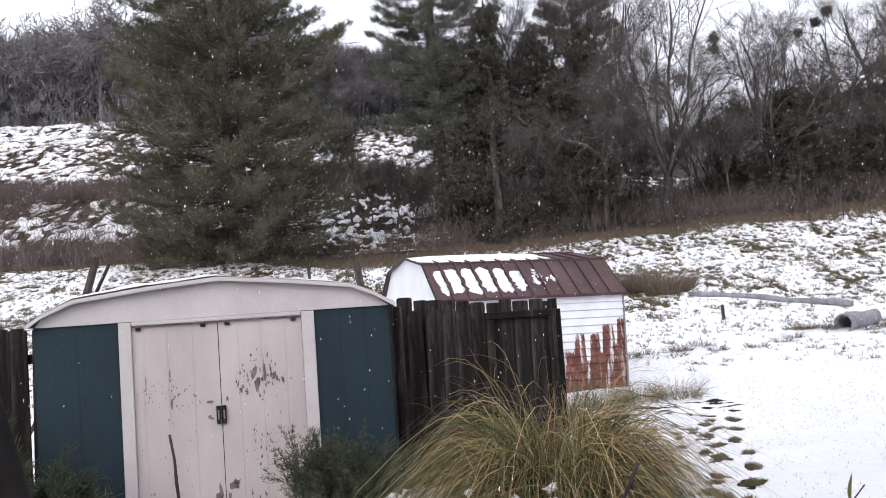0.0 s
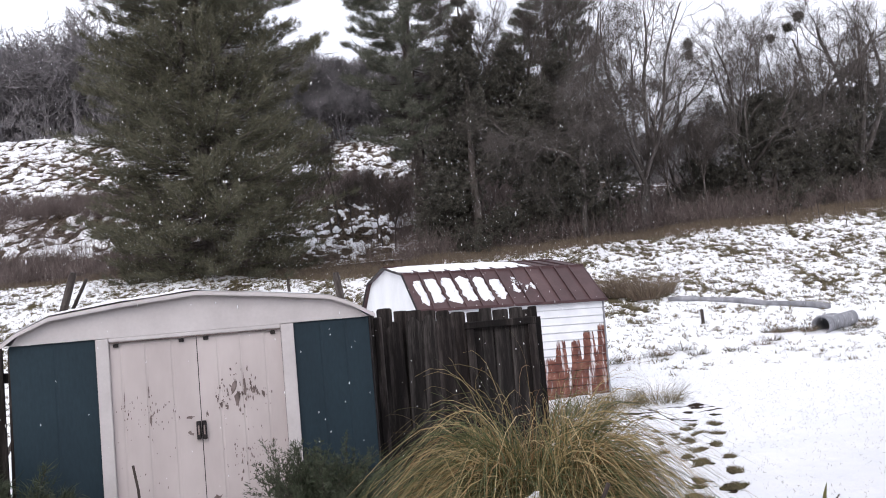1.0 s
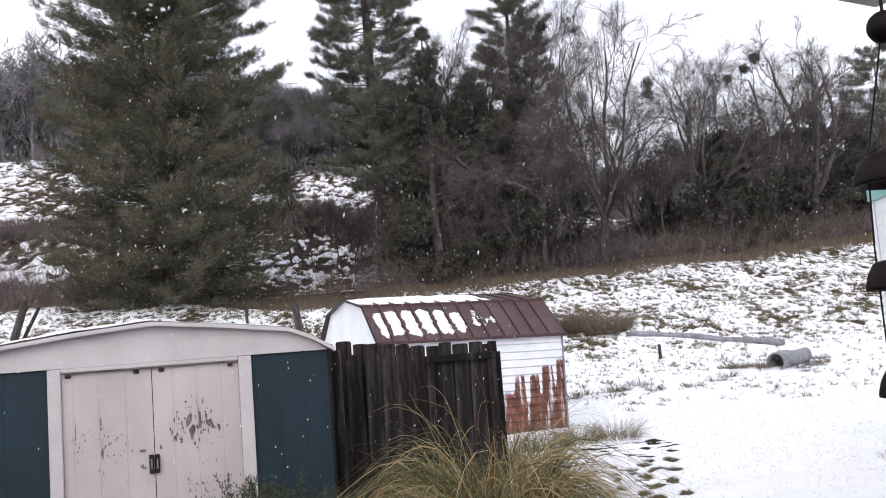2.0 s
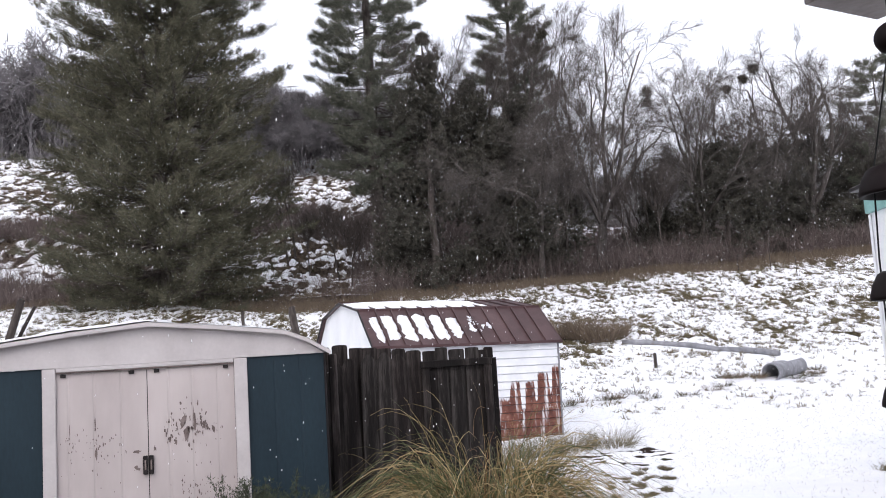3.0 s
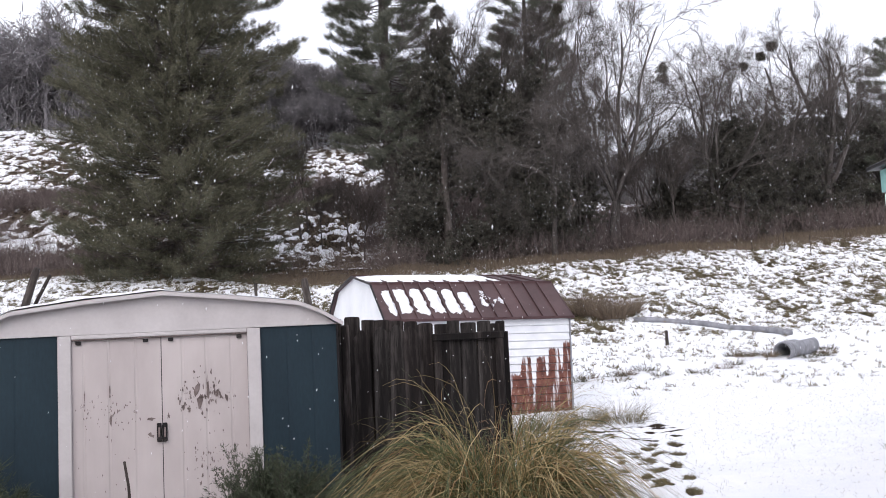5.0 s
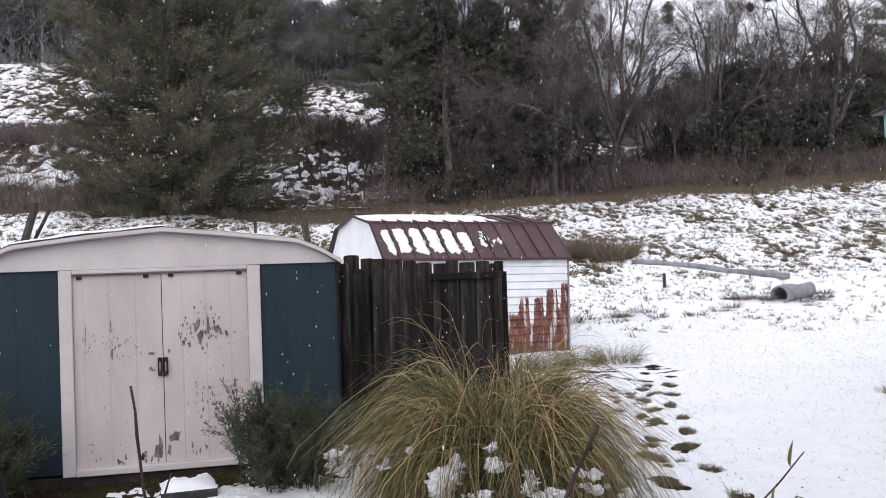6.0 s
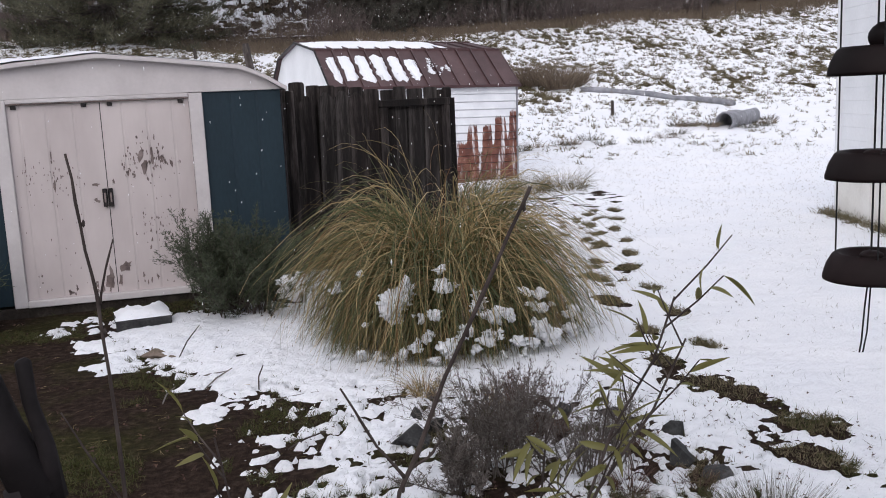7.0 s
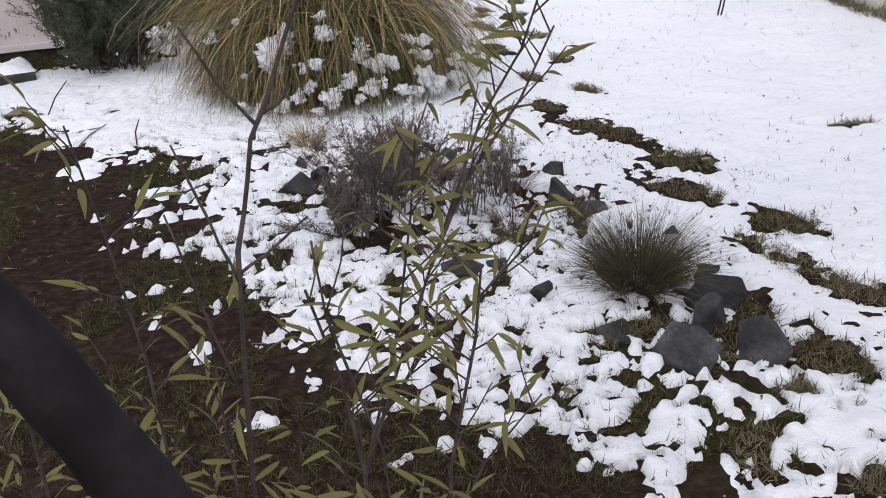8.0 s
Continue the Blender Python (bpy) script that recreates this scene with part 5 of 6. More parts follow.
# ---- grasses and shrubs of the yard ----
def clump_grass(name, x, y, z, count, length, width, lean, droop, mat_blade, label, seed, radius=0.3, segments=6, up=1.0, squash=(1, 1)):
    rng = np.random.default_rng(seed)
    a = rng.uniform(0, 2 * np.pi, count)
    r = radius * np.sqrt(rng.random(count))
    roots = np.stack([r * np.cos(a) * squash[0], r * np.sin(a) * squash[1], np.zeros(count)], 1)
    aa = a + rng.normal(0, 0.5, count)
    tilt = np.abs(rng.normal(0, lean, count)) + 0.15 * r / radius
    ways = np.stack([np.sin(tilt) * np.cos(aa), np.sin(tilt) * np.sin(aa), np.cos(tilt) * up], 1)
    v, f = blades(roots, ways, length * rng.uniform(0.55, 1.15, count), width * rng.uniform(0.6, 1.3, count), droop * rng.uniform(0.6, 1.4, count), seed, segments)
    v[:, 2] = np.maximum(v[:, 2], 0.015)
    t = thing(name, label, "grass", at=pose(x, y, z))
    part("foliage", tri_mesh("foliage", v, f, mat_blade), mat_blade, t)
    return t


PX, PY = 5.46, -1.64
pampas = thing("pampas_grass", "big arching clump of straw and green pampas grass", "grass", at=pose(PX, PY, -0.05))
rngp = np.random.default_rng(31)
# blades grow in locks that share a lean and an arch: material, locks, blades a lock, length, widest lean, final hang, arch
for m_, k_, n_, L_, t0_, t1_, end_, cu, hang_, s_ in ((STRAW, 70, 20, 1.48, 0.05, 0.58, 2.95, 1.5, 0.66, 3), (GREEN_BLADE, 90, 22, 1.40, 0.05, 0.64, 2.95, 1.5, 0.66, 4), (BROWN_GRASS, 50, 18, 1.36, 0.10, 0.80, 2.95, 1.5, 0.66, 12), (DEAD_LEAF, 26, 14, 1.15, 0.10, 0.80, 2.95, 1.5, 0.66, 16),
                                                     (GREEN_BLADE, 60, 20, 1.42, 0.55, 0.95, 2.95, 1.4, 0.7, 21), (BROWN_GRASS, 40, 18, 1.36, 0.5, 0.95, 2.95, 1.4, 0.7, 22), (STRAW, 34, 14, 1.44, 0.45, 0.90, 2.95, 1.4, 0.7, 23),
                                                     (STRAW, 60, 20, 1.94, 0.0, 0.28, 2.9, 1.9, 0.72, 5), (GREEN_BLADE, 46, 20, 1.82, 0.0, 0.28, 2.9, 1.9, 0.72, 6), (STRAW, 90, 4, 1.66, 0.0, 0.62, 2.1, 2.4, 0.95, 9), (GREEN_BLADE, 30, 4, 1.42, 0.0, 0.35, 1.3, 2.2, 1.0, 14)):
    a, tilt = np.repeat(rngp.uniform(0, 6.28, k_), n_), np.repeat(rngp.uniform(t0_, t1_, k_), n_)
    size, final = np.repeat(rngp.uniform(0.72, 1.08, k_), n_), np.repeat(rngp.uniform(0.80, 1.06, k_), n_)
    c = len(a)
    r = 0.34 * np.sqrt(rngp.random(c))
    a, tilt = a + rngp.normal(0, 0.16, c), np.abs(tilt + rngp.normal(0, 0.09, c))
    aa = a + rngp.normal(0, 0.30, c)
    v, f = blades(np.stack([r * np.cos(a), r * np.sin(a), 0 * a], 1), np.stack([np.sin(tilt) * np.cos(aa), np.sin(tilt) * np.sin(aa), np.cos(tilt)], 1), (L_ - 0.72 * tilt) * size * rngp.uniform(0.70, 1.10, c), 0.0098 * rngp.uniform(0.5, 1.4, c), np.maximum(0.3, (end_ - tilt) * final * rngp.uniform(0.80, 1.12, c)), s_, 13, curl=cu, sway=0.85, hang=hang_, kink=0.16)
    # the crown is drawn in above the hanging skirt
    v[:, :2] *= (0.97 - 0.22 * np.clip((v[:, 2] - 0.40) / 0.55, 0, 1))[:, None]
    v[:, 2] = np.maximum(1.04 * v[:, 2], 0.02)
    part("foliage", tri_mesh("foliage", v, f, m_), m_, pampas)
rngp = np.random.default_rng(32)
cling = thing("clinging_snow", "lumps of wet snow caught in the pampas blades", "snow", kind="stuff")


def snow_clump(x, y, z, w, seed, count=6):
    """Wet snow held in the blades: one ragged body of fused lumps that sags between them."""
    r = np.random.default_rng(seed)
    g = Geo()
    for k in range(count):
        q = r.normal(0, 0.24, 3)
        big = r.uniform(0.18, 0.40) * w
        g.lump((x + q[0] * w, y + 0.3 * q[1] * w, z + q[2] * w), (big * r.uniform(0.7, 1.4), big * r.uniform(0.6, 0.9), big * r.uniform(0.5, 1.2)), 1.1, seed + k * 1.7, 3)
    part("snow_clump", g, SNOW, cling, "", True)


# place and width of the larger clumps on the side towards the house
CLUMPS = [(5.08, -2.28, 0.36, 0.23), (5.01, -2.27, 0.28, 0.17), (5.32, -2.30, 0.51, 0.09), (5.33, -2.34, 0.41, 0.16), (5.27, -2.39, 0.26, 0.10), (5.52, -2.38, 0.32, 0.13), (5.61, -2.40, 0.26, 0.17), (5.81, -2.29, 0.36, 0.09), (5.86, -2.30, 0.28, 0.14), (5.70, -2.38, 0.23, 0.12), (5.91, -2.34, 0.13, 0.14),
          (4.87, -2.03, 0.48, 0.06), (4.73, -1.88, 0.37, 0.09), (5.18, -2.36, 0.26, 0.07), (5.43, -2.44, 0.17, 0.13), (5.55, -2.46, 0.12, 0.13), (6.00, -2.31, 0.05, 0.17), (5.14, -2.41, 0.10, 0.10), (5.33, -2.46, 0.09, 0.13), (4.87, -2.19, 0.20, 0.05), (5.76, -2.42, 0.09, 0.13), (6.13, -2.18, 0.08, 0.11)]
for i, (x, y, z, w) in enumerate(CLUMPS):
    snow_clump(x, y - 0.02, z, 0.66 * w, 100 + i, 6)
snow_clump(4.40, -0.86, 0.20, 0.14, 301)
snow_clump(4.50, -0.96, 0.24, 0.09, 302)
for i in range(22):
    a = rngp.uniform(-2.7, -0.25)
    zz = rngp.uniform(-0.02, 0.30) * rngp.random()
    rr = 0.92 - 0.40 * zz + rngp.normal(0, 0.04)
    s = rngp.uniform(0.022, 0.05)
    snow_clump(PX + rr * math.cos(a), PY + 0.95 * rr * math.sin(a), zz, s * 1.3, 200 + i, 4)


def shrub(name, x, y, z, width, height, stems, label, seed, bark, leaf, per, size, leaf_w, tilt=0.5, levels=2, twig=0.003, cat="shrub", from_share=0.35):
    """Many stems from one foot, each forked, set with small leaves."""
    rng = np.random.default_rng(seed)
    t = thing(name, label, cat, at=pose(x, y, z))
    g, cs, ws = Geo(), [], []
    for i in range(stems):
        a, b = rng.uniform(0, 6.28), abs(rng.normal(0, tilt))
        p = np.array([rng.normal(0, width * 0.10), rng.normal(0, width * 0.10), 0.0])
        d = np.array([math.sin(b) * math.cos(a), math.sin(b) * math.sin(a), math.cos(b)])
        L = height * rng.uniform(0.6, 1.05) / max(0.55, d[2])
        L = min(L, width * 0.62 / max(0.25, math.sin(b)))
        pts = [p]
        for k in range(5):
            d = d + rng.normal(0, 0.10, 3) + np.array([0, 0, 0.05])
            d /= np.linalg.norm(d)
            p = p + d * L / 5
            pts.append(p)
            if k >= 1:
                for _ in range(levels):
                    dd = d + rng.normal(0, 0.45, 3)
                    dd /= np.linalg.norm(dd)
                    q = [p, p + dd * L * 0.13, p + dd * L * 0.24 + np.array([0, 0, 0.02])]
                    g.tube(q, [twig * 0.7, twig * 0.5, twig * 0.3], 3, False)
                    for s in np.linspace(0.2, 1, 4):
                        cs.append(p + (q[2] - p) * s)
                        ws.append(dd)
            if (k + 1) / 5 > from_share:
                cs.append(p)
                ws.append(d)
        g.tube(pts, [twig * 1.6 * (1 - 0.13 * k) for k in range(6)], 4, False)
    part("stemwork", g, bark, t)
    v, f = spikes(np.array(cs), np.array(ws), per, size, leaf_w, 0.7, seed)
    v[:, 2] = np.maximum(v[:, 2], 0.01)
    part("leafage", tri_mesh("leafage", v, f, leaf), leaf, t)
    return t


shrub("rosemary_bush", 3.95, -0.52, -0.05, 0.90, 0.60, 95, "grey-green rosemary bush against the shed door", 41, TWIG, ROSEMARY, 11, 0.035, 0.006, 0.55)
shrub("rosemary_bush", 4.20, -0.62, -0.05, 0.7, 0.46, 60, "low dark rosemary against the blue-green wall", 42, TWIG, ROSEMARY, 9, 0.035, 0.006, 0.6)
shrub("sage_bush", 5.32, -3.95, -0.05, 0.62, 0.34, 50, "grey twiggy sage bush in broken snow", 43, SAGE, SAGE, 4, 0.022, 0.004, 0.5, 3, 0.0022)
shrub("sage_bush", 5.12, -4.15, -0.05, 0.40, 0.20, 30, "low dark sage bush in broken snow", 44, TWIG, SAGE, 6, 0.02, 0.004, 0.6, 3, 0.0022)
shrub("dry_shrub", 5.80, -4.0, -0.05, 0.40, 0.26, 22, "thin dry stems in broken snow", 45, SAGE, SAGE, 3, 0.02, 0.003, 0.4, 2, 0.002)
shrub("dark_shrub", 1.85, -0.70, -0.05, 0.85, 0.52, 44, "dark green spiky shrub beside the shed", 46, TWIG, ROSEMARY, 8, 0.09, 0.007, 0.6)
shrub("dark_shrub", 1.35, -0.75, -0.05, 0.9, 0.85, 30, "dark green spiky shrub beside the fence", 47, TWIG, ROSEMARY, 8, 0.10, 0.008, 0.5)
clump_grass("tussock_grass", 6.00, -4.92, -0.05, 2000, 0.27, 0.0034, 0.58, 0.9, TUSSOCK, "round olive-grey tussock among dark rocks", 51, 0.11, 5)
clump_grass("tussock_grass", 5.12, -2.92, -0.05, 240, 0.26, 0.003, 0.7, 1.4, STRAW, "small tan tussock at the edge of the snow", 52, 0.05, 5)
clump_grass("tussock_grass", 5.75, -4.28, -0.05, 200, 0.16, 0.003, 0.7, 1.0, DEAD_LEAF, "small reddish dry tussock", 53, 0.06, 4)
for gx, gy, gn, gl, gs in ((5.92, -3.88, 120, 0.15, 151), (6.02, -4.30, 90, 0.12, 152), (5.40, -4.45, 110, 0.14, 153), (5.62, -3.60, 140, 0.18, 154), (5.15, -3.30, 90, 0.15, 155)):
    clump_grass("tussock_grass", gx, gy, -0.05, gn, gl, 0.003, 0.8, 1.1, DEAD_LEAF, "small brown dead tussock in broken snow", gs, 0.06, 4)
shrub("dry_shrub", 5.60, -4.12, -0.05, 0.42, 0.28, 26, "thin dry stems in broken snow", 145, SAGE, SAGE, 3, 0.02, 0.003, 0.45, 2, 0.002)
shrub("dry_shrub", 5.50, -3.40, -0.05, 0.40, 0.20, 22, "thin dry stems in broken snow", 146, TWIG, DEAD_LEAF, 3, 0.02, 0.004, 0.5, 2, 0.002)
clump_grass("tussock_grass", 5.48, -3.15, -0.05, 160, 0.16, 0.003, 0.7, 1.0, STRAW, "small dry tussock in snow", 54, 0.05, 4)
clump_grass("green_grass", 6.72, 3.6, -0.05, 500, 0.75, 0.006, 0.45, 0.9, FIELD_GRASS, "long olive grass before the white shed", 55, 0.30, 5)
for i, (gx, gy) in enumerate(((7.3, 5.6), (7.9, 6.1), (8.5, 6.2), (6.6, 5.0))):
    clump_grass("green_grass", gx, gy, 0.0, 420, 0.42, 0.006, 0.6, 1.0, FIELD_GRASS, "olive grass at the white shed's foot", 56 + i, 0.35, 4)


def rock(x, y, sx, sy, sz, turn, seed, material=None, label="angular dark rock in the snow", name="rock"):
    rng = random.Random(seed * 7 + 1)
    bm = bmesh.new()
    for _ in range(10):
        d = Vector((rng.gauss(0, 1), rng.gauss(0, 1), rng.gauss(0, 1))).normalized() * rng.uniform(0.85, 1.12)
        bm.verts.new((d.x * sx, d.y * sy, d.z * sz))
    hull = bmesh.ops.convex_hull(bm, input=bm.verts[:])
    bmesh.ops.delete(bm, geom=[v for v in bm.verts if not v.link_faces], context="VERTS")
    bmesh.ops.bevel(bm, geom=bm.edges[:], offset=min(sx, sy, sz) * 0.035, segments=1, affect="EDGES")
    bm.verts.index_update()
    g = Geo().add([v.co for v in bm.verts], [[v.index for v in f.verts] for f in bm.faces])
    bm.free()
    ob = part(name, g, material or STONE, None, label)
    ob.matrix_world = pose(x, y, z_at(x, y) + 0.18 * sz, 6 * math.sin(seed), 5 * math.cos(seed), turn)
    return tagged(ob, category="rock", group="bed edging" if material is None else "")


for i, (x, y, s, h) in enumerate(((6.09, -5.46, 0.130, 0.14), (5.91, -5.43, 0.125, 0.11), (6.08, -5.27, 0.095, 0.11), (6.18, -5.13, 0.115, 0.10), (6.26, -4.92, 0.07, 0.07),
                                  (5.80, -5.20, 0.10, 0.05), (6.07, -4.03, 0.11, 0.08), (6.15, -3.72, 0.07, 0.06), (6.14, -4.24, 0.11, 0.05), (5.66, -4.92, 0.10, 0.05),
                                  (5.44, -4.62, 0.11, 0.06), (5.58, -4.66, 0.08, 0.06), (4.97, -3.58, 0.11, 0.09), (5.10, -3.45, 0.08, 0.07), (5.95, -3.45, 0.08, 0.05), (5.75, -3.35, 0.07, 0.05), (5.05, -3.25, 0.07, 0.06), (6.30, -4.62, 0.07, 0.05))):
    rock(x, y, s * 1.0, s * 0.85, h * 1.0, 47 * i, i + 1)
step = rock(3.58, -1.63, 0.17, 0.15, 0.05, 10, 31, TAN_STONE, "flat tan stepping stone in thawed soil", "stepping_stone")
tagged(step, category="stone")
paver = thing("paver", "dark paver by the shed door, capped with snow", "paver", at=pose(3.33, -0.66, 0.0, 0, 0, 14))
part("block", Geo().box(-0.19, 0.19, -0.17, 0.2, -0.06, 0.03, 0.008), STONE, paver)
cap = Geo()
vv, ff = [], []
for i in range(16):
    for j in range(16):
        u, w = i / 15 * 2 - 1, j / 15 * 2 - 1
        vv.append((0.19 * u * (1 + 0.05 * float(rough2(w, u, 0.5, 71))), 0.015 + 0.18 * w, 0.034 + 0.085 * max(0, (1 - u ** 4) * (1 - w ** 4)) * (0.8 + 0.6 * float(rough2(u, w, 0.7, 72)))))
for i in range(15):
    for j in range(15):
        ff.append((i * 16 + j, (i + 1) * 16 + j, (i + 1) * 16 + j + 1, i * 16 + j + 1))
part("snow_cap", cap.add(vv, ff), SNOW, paver, "white snow cap", True)

# ---- things out in the pasture ----
cx, cy = 14.62, 13.55
culvert = thing("culvert_pipe", "short corrugated steel culvert lying in snow", "pipe", at=pose(cx, cy, z_at(cx, cy) + 0.17, 0, 88, 45.5))
prof_ = []
for i in range(57):
    prof_.append((0.215 + 0.012 * math.sin(i * 1.57), i * 2.1 / 56))
prof_ += [(0.19, 2.1), (0.19, 0.0), (0.215, 0.0)]
part("barrel", Geo().lathe(prof_, 28), GALV, culvert, "grey corrugated steel barrel", True)
g = Geo()
vv, ff = [], []
for i in range(20):
    for j in range(8):
        u, a = i / 19, (j / 7 - 0.5) * 1.1
        k = (1 - (2 * u - 1) ** 8) * (1 - (2 * j / 7 - 1) ** 4)
        r = 0.222 + 0.012 * k
        vv.append((-r * math.cos(a), r * math.sin(a), 0.9 + 1.15 * u))
for i in range(19):
    for j in range(7):
        ff.append((i * 8 + j, (i + 1) * 8 + j, (i + 1) * 8 + j + 1, i * 8 + j + 1))
part("snow_cap", g.add(vv, ff), SNOW, culvert, "strip of snow along the top", True)
pts = []
for k in range(13):
    x, y = float(np.interp(k / 12, [0, 0.45, 0.75, 1], [14.5, 16.29, 17.15, 17.6])), float(np.interp(k / 12, [0, 0.45, 0.75, 1], [24.6, 23.2, 21.5, 19.2]))
    pts.append((x, y, z_at(x, y) + 0.075 + 0.02 * math.sin(k * 1.3)))
hose = part("drain_pipe", Geo().tube(pts, [0.10] * 13, 10), GALV, None, "long grey drain pipe lying across the snow", True)
tagged(hose, category="pipe")


def stake(x, y, top, r, lean, label, name="fence_post", to=0.0):
    z = z_at(x, y) - 0.3
    h = top - z
    ob = part(name, Geo().tube([(0, 0, 0), (0.01, 0.0, h * 0.5), (-0.005, 0.01, h * 0.97), (0, 0, h)], [r, r * 0.95, r * 0.9, r * 0.7], 8), POST_WOOD, None, label)
    ob.matrix_world = pose(x, y, z, to, lean, 0)
    return tagged(ob, category="post")


stake(13.62, 18.8, z_at(13.62, 18.8) + 0.44, 0.055, 2, "short dark post standing in the snow")
stake(4.27, 5.0, 2.33, 0.055, -7.3, "grey leaning fence post behind the shed")
stake(2.96, 9.0, 2.51, 0.03, -2, "thin dark stake behind the shed")
stake(-0.66, 5.5, 2.79, 0.06, 18, "weathered post leaning beside another")
stake(-1.07, 5.65, 2.91, 0.028, 27.6, "thin pole leaning beside a weathered post")
for i, (b, y, h) in enumerate(((26.0, 40, 1.2), (27.4, 38, 1.1), (24.2, 41, 1.0))):
    stake(bearing(b, y), y, z_at(bearing(b, y), y) + h, 0.02, 0, "thin wire fence stake in the pasture")
for i, (x, y, n_, L) in enumerate(((13.0, 27.0, 700, 0.95), (13.5, 26.5, 700, 1.0), (13.95, 25.5, 700, 0.9), (14.7, 26.2, 500, 0.8))):
    clump_grass("dry_grass_clump", x, y, z_at(x, y), n_, L, 0.02, 0.4, 0.8, BROWN_GRASS, "brown dry grass clump in the pasture", 81 + i, 0.5, 4)
for i, (x, y) in enumerate(((13.6, 13.4), (13.75, 13.6), (13.5, 13.7), (14.2, 13.5), (14.35, 13.7), (10.1, 11.8), (10.3, 11.9), (11.1, 12.0), (11.95, 12.0), (12.75, 12.6), (13.1, 12.85), (9.1, 11.4), (9.4, 11.6), (15.3, 13.7), (15.9, 14.1), (16.3, 14.6), (16.7, 15.4), (10.8, 12.2))):
    clump_grass("grass_tuft", x, y, z_at(x, y), 170, 0.20, 0.011, 0.9, 0.9, TUSSOCK if i % 3 else BROWN_GRASS, "olive grass tuft poking through snow", 90 + i, 0.22, 3)
# worn grass showing in the treads
rngp = np.random.default_rng(34)
tread_at = []
for cx_, cy_, ang, a_, b_ in treads:
    if cy_ < 4:
        n = int(160 + 5000 * a_ * b_)
        q, o = np.sqrt(rngp.random(n)), rngp.uniform(0, 6.28, n)
        u, w = 0.95 * a_ * q * np.cos(o), 0.95 * b_ * q * np.sin(o)
        tread_at.append(np.stack([cx_ + u * math.cos(ang) - w * math.sin(ang), cy_ + u * math.sin(ang) + w * math.cos(ang)], 1))
tread_at = np.concatenate(tread_at)
tread_at = tread_at[snow_depth(tread_at[:, 0], tread_at[:, 1]) < 0.003]
v, f = spikes(np.column_stack([tread_at, land(tread_at[:, 0], tread_at[:, 1])]), np.tile([0, 0, 0.8], (len(tread_at), 1)), 3, 0.036, 0.004, 0.9, 52)
tagged(new("trail_grass", tri_mesh("trail_grass", v, f, FIELD_GRASS)), "flattened olive grass in thawed treads", "grass", kind="stuff")
# dead growth along the house skirting
rngp = np.random.default_rng(33)
n = 1500
u = rngp.uniform(-0.25, 9, n)
w = -np.abs(rngp.normal(0.0, 0.07, n)) - 0.01
ca, sa = math.cos(radians(HA)), math.sin(radians(HA))
xx, yy = 10.57 + u * ca - w * sa, 2.18 + u * sa + w * ca
roots = np.stack([xx, yy, land(xx, yy)], 1)
v, f = spikes(roots, np.tile([0, 0, 1.0], (n, 1)), 8, 0.11, 0.007, 0.9, 34)
tagged(new("skirting_growth", tri_mesh("skirting_growth", v, f, FIELD_GRASS)), "brown-green growth along the cream skirting", "grass", kind="stuff")

# ---- grass, litter and crumbs close to the house ----
n = 120000
xx, yy = rngp.uniform(1.0, 8.0, n), rngp.uniform(-7.3, 0.2, n)
d = snow_depth(xx, yy)
green = rough2(xx, yy, 0.4, 45) > 0.16
keep = (d < 0.0) & green
a, b = xx[keep][:26000], yy[keep][:26000]
v, f = spikes(np.stack([a, b, land(a, b)], 1), np.tile([0, 0, 0.8], (len(a), 1)), 6, 0.035, 0.0032, 0.9, 35)
tagged(new("lawn_grass", tri_mesh("lawn_grass", v, f, LAWN)), "short green and dead grass in thawed soil", "grass", kind="stuff")
keep = (d > 0.004) & (d < 0.075)
a, b = xx[keep], yy[keep]
rk = rngp.random(len(a)) < np.clip(0.34 * np.exp(-((a - 5.6) / 1.1) ** 2 - ((b + 4.2) / 1.6) ** 2) + 0.015, 0, 1)
a, b = a[rk], b[rk]
v, f = spikes(np.stack([a, b, land(a, b) + snow_depth(a, b) - 0.012], 1), np.tile([0, 0, 0.8], (len(a), 1)), 2, 0.040, 0.0024, 0.5, 36)
tagged(new("poking_grass", tri_mesh("poking_grass", v, f, LAWN)), "grass tips poking through the snow", "grass", kind="stuff")
rk = rngp.random(len(a)) < 0.28
a, b = a[rk], b[rk]
lit = np.stack([a, b, land(a, b) + snow_depth(a, b) + 0.004], 1)
v, f = spikes(lit, rngp.normal(0, 1, (len(a), 3)) * np.array([1, 1, 0.25]), 2, 0.014, 0.009, 0.5, 37)
tagged(new("leaf_litter", tri_mesh("leaf_litter", v, f, DEAD_LEAF)), "dark scraps of dead leaves on the snow", "leaves", kind="stuff")
n = 7000
a = rngp.uniform(6.5, 15, n)
b = -3 + 14.5 * rngp.random(n) ** 0.6
v, f = spikes(np.stack([a, b, land(a, b) + 0.045], 1), np.tile([0, 0, 0.8], (n, 1)), 3, 0.032, 0.0028, 0.9, 38)
tagged(new("poking_grass", tri_mesh("poking_grass", v, f, FIELD_GRASS)), "sparse grass tips in the yard's snow", "grass", kind="stuff")
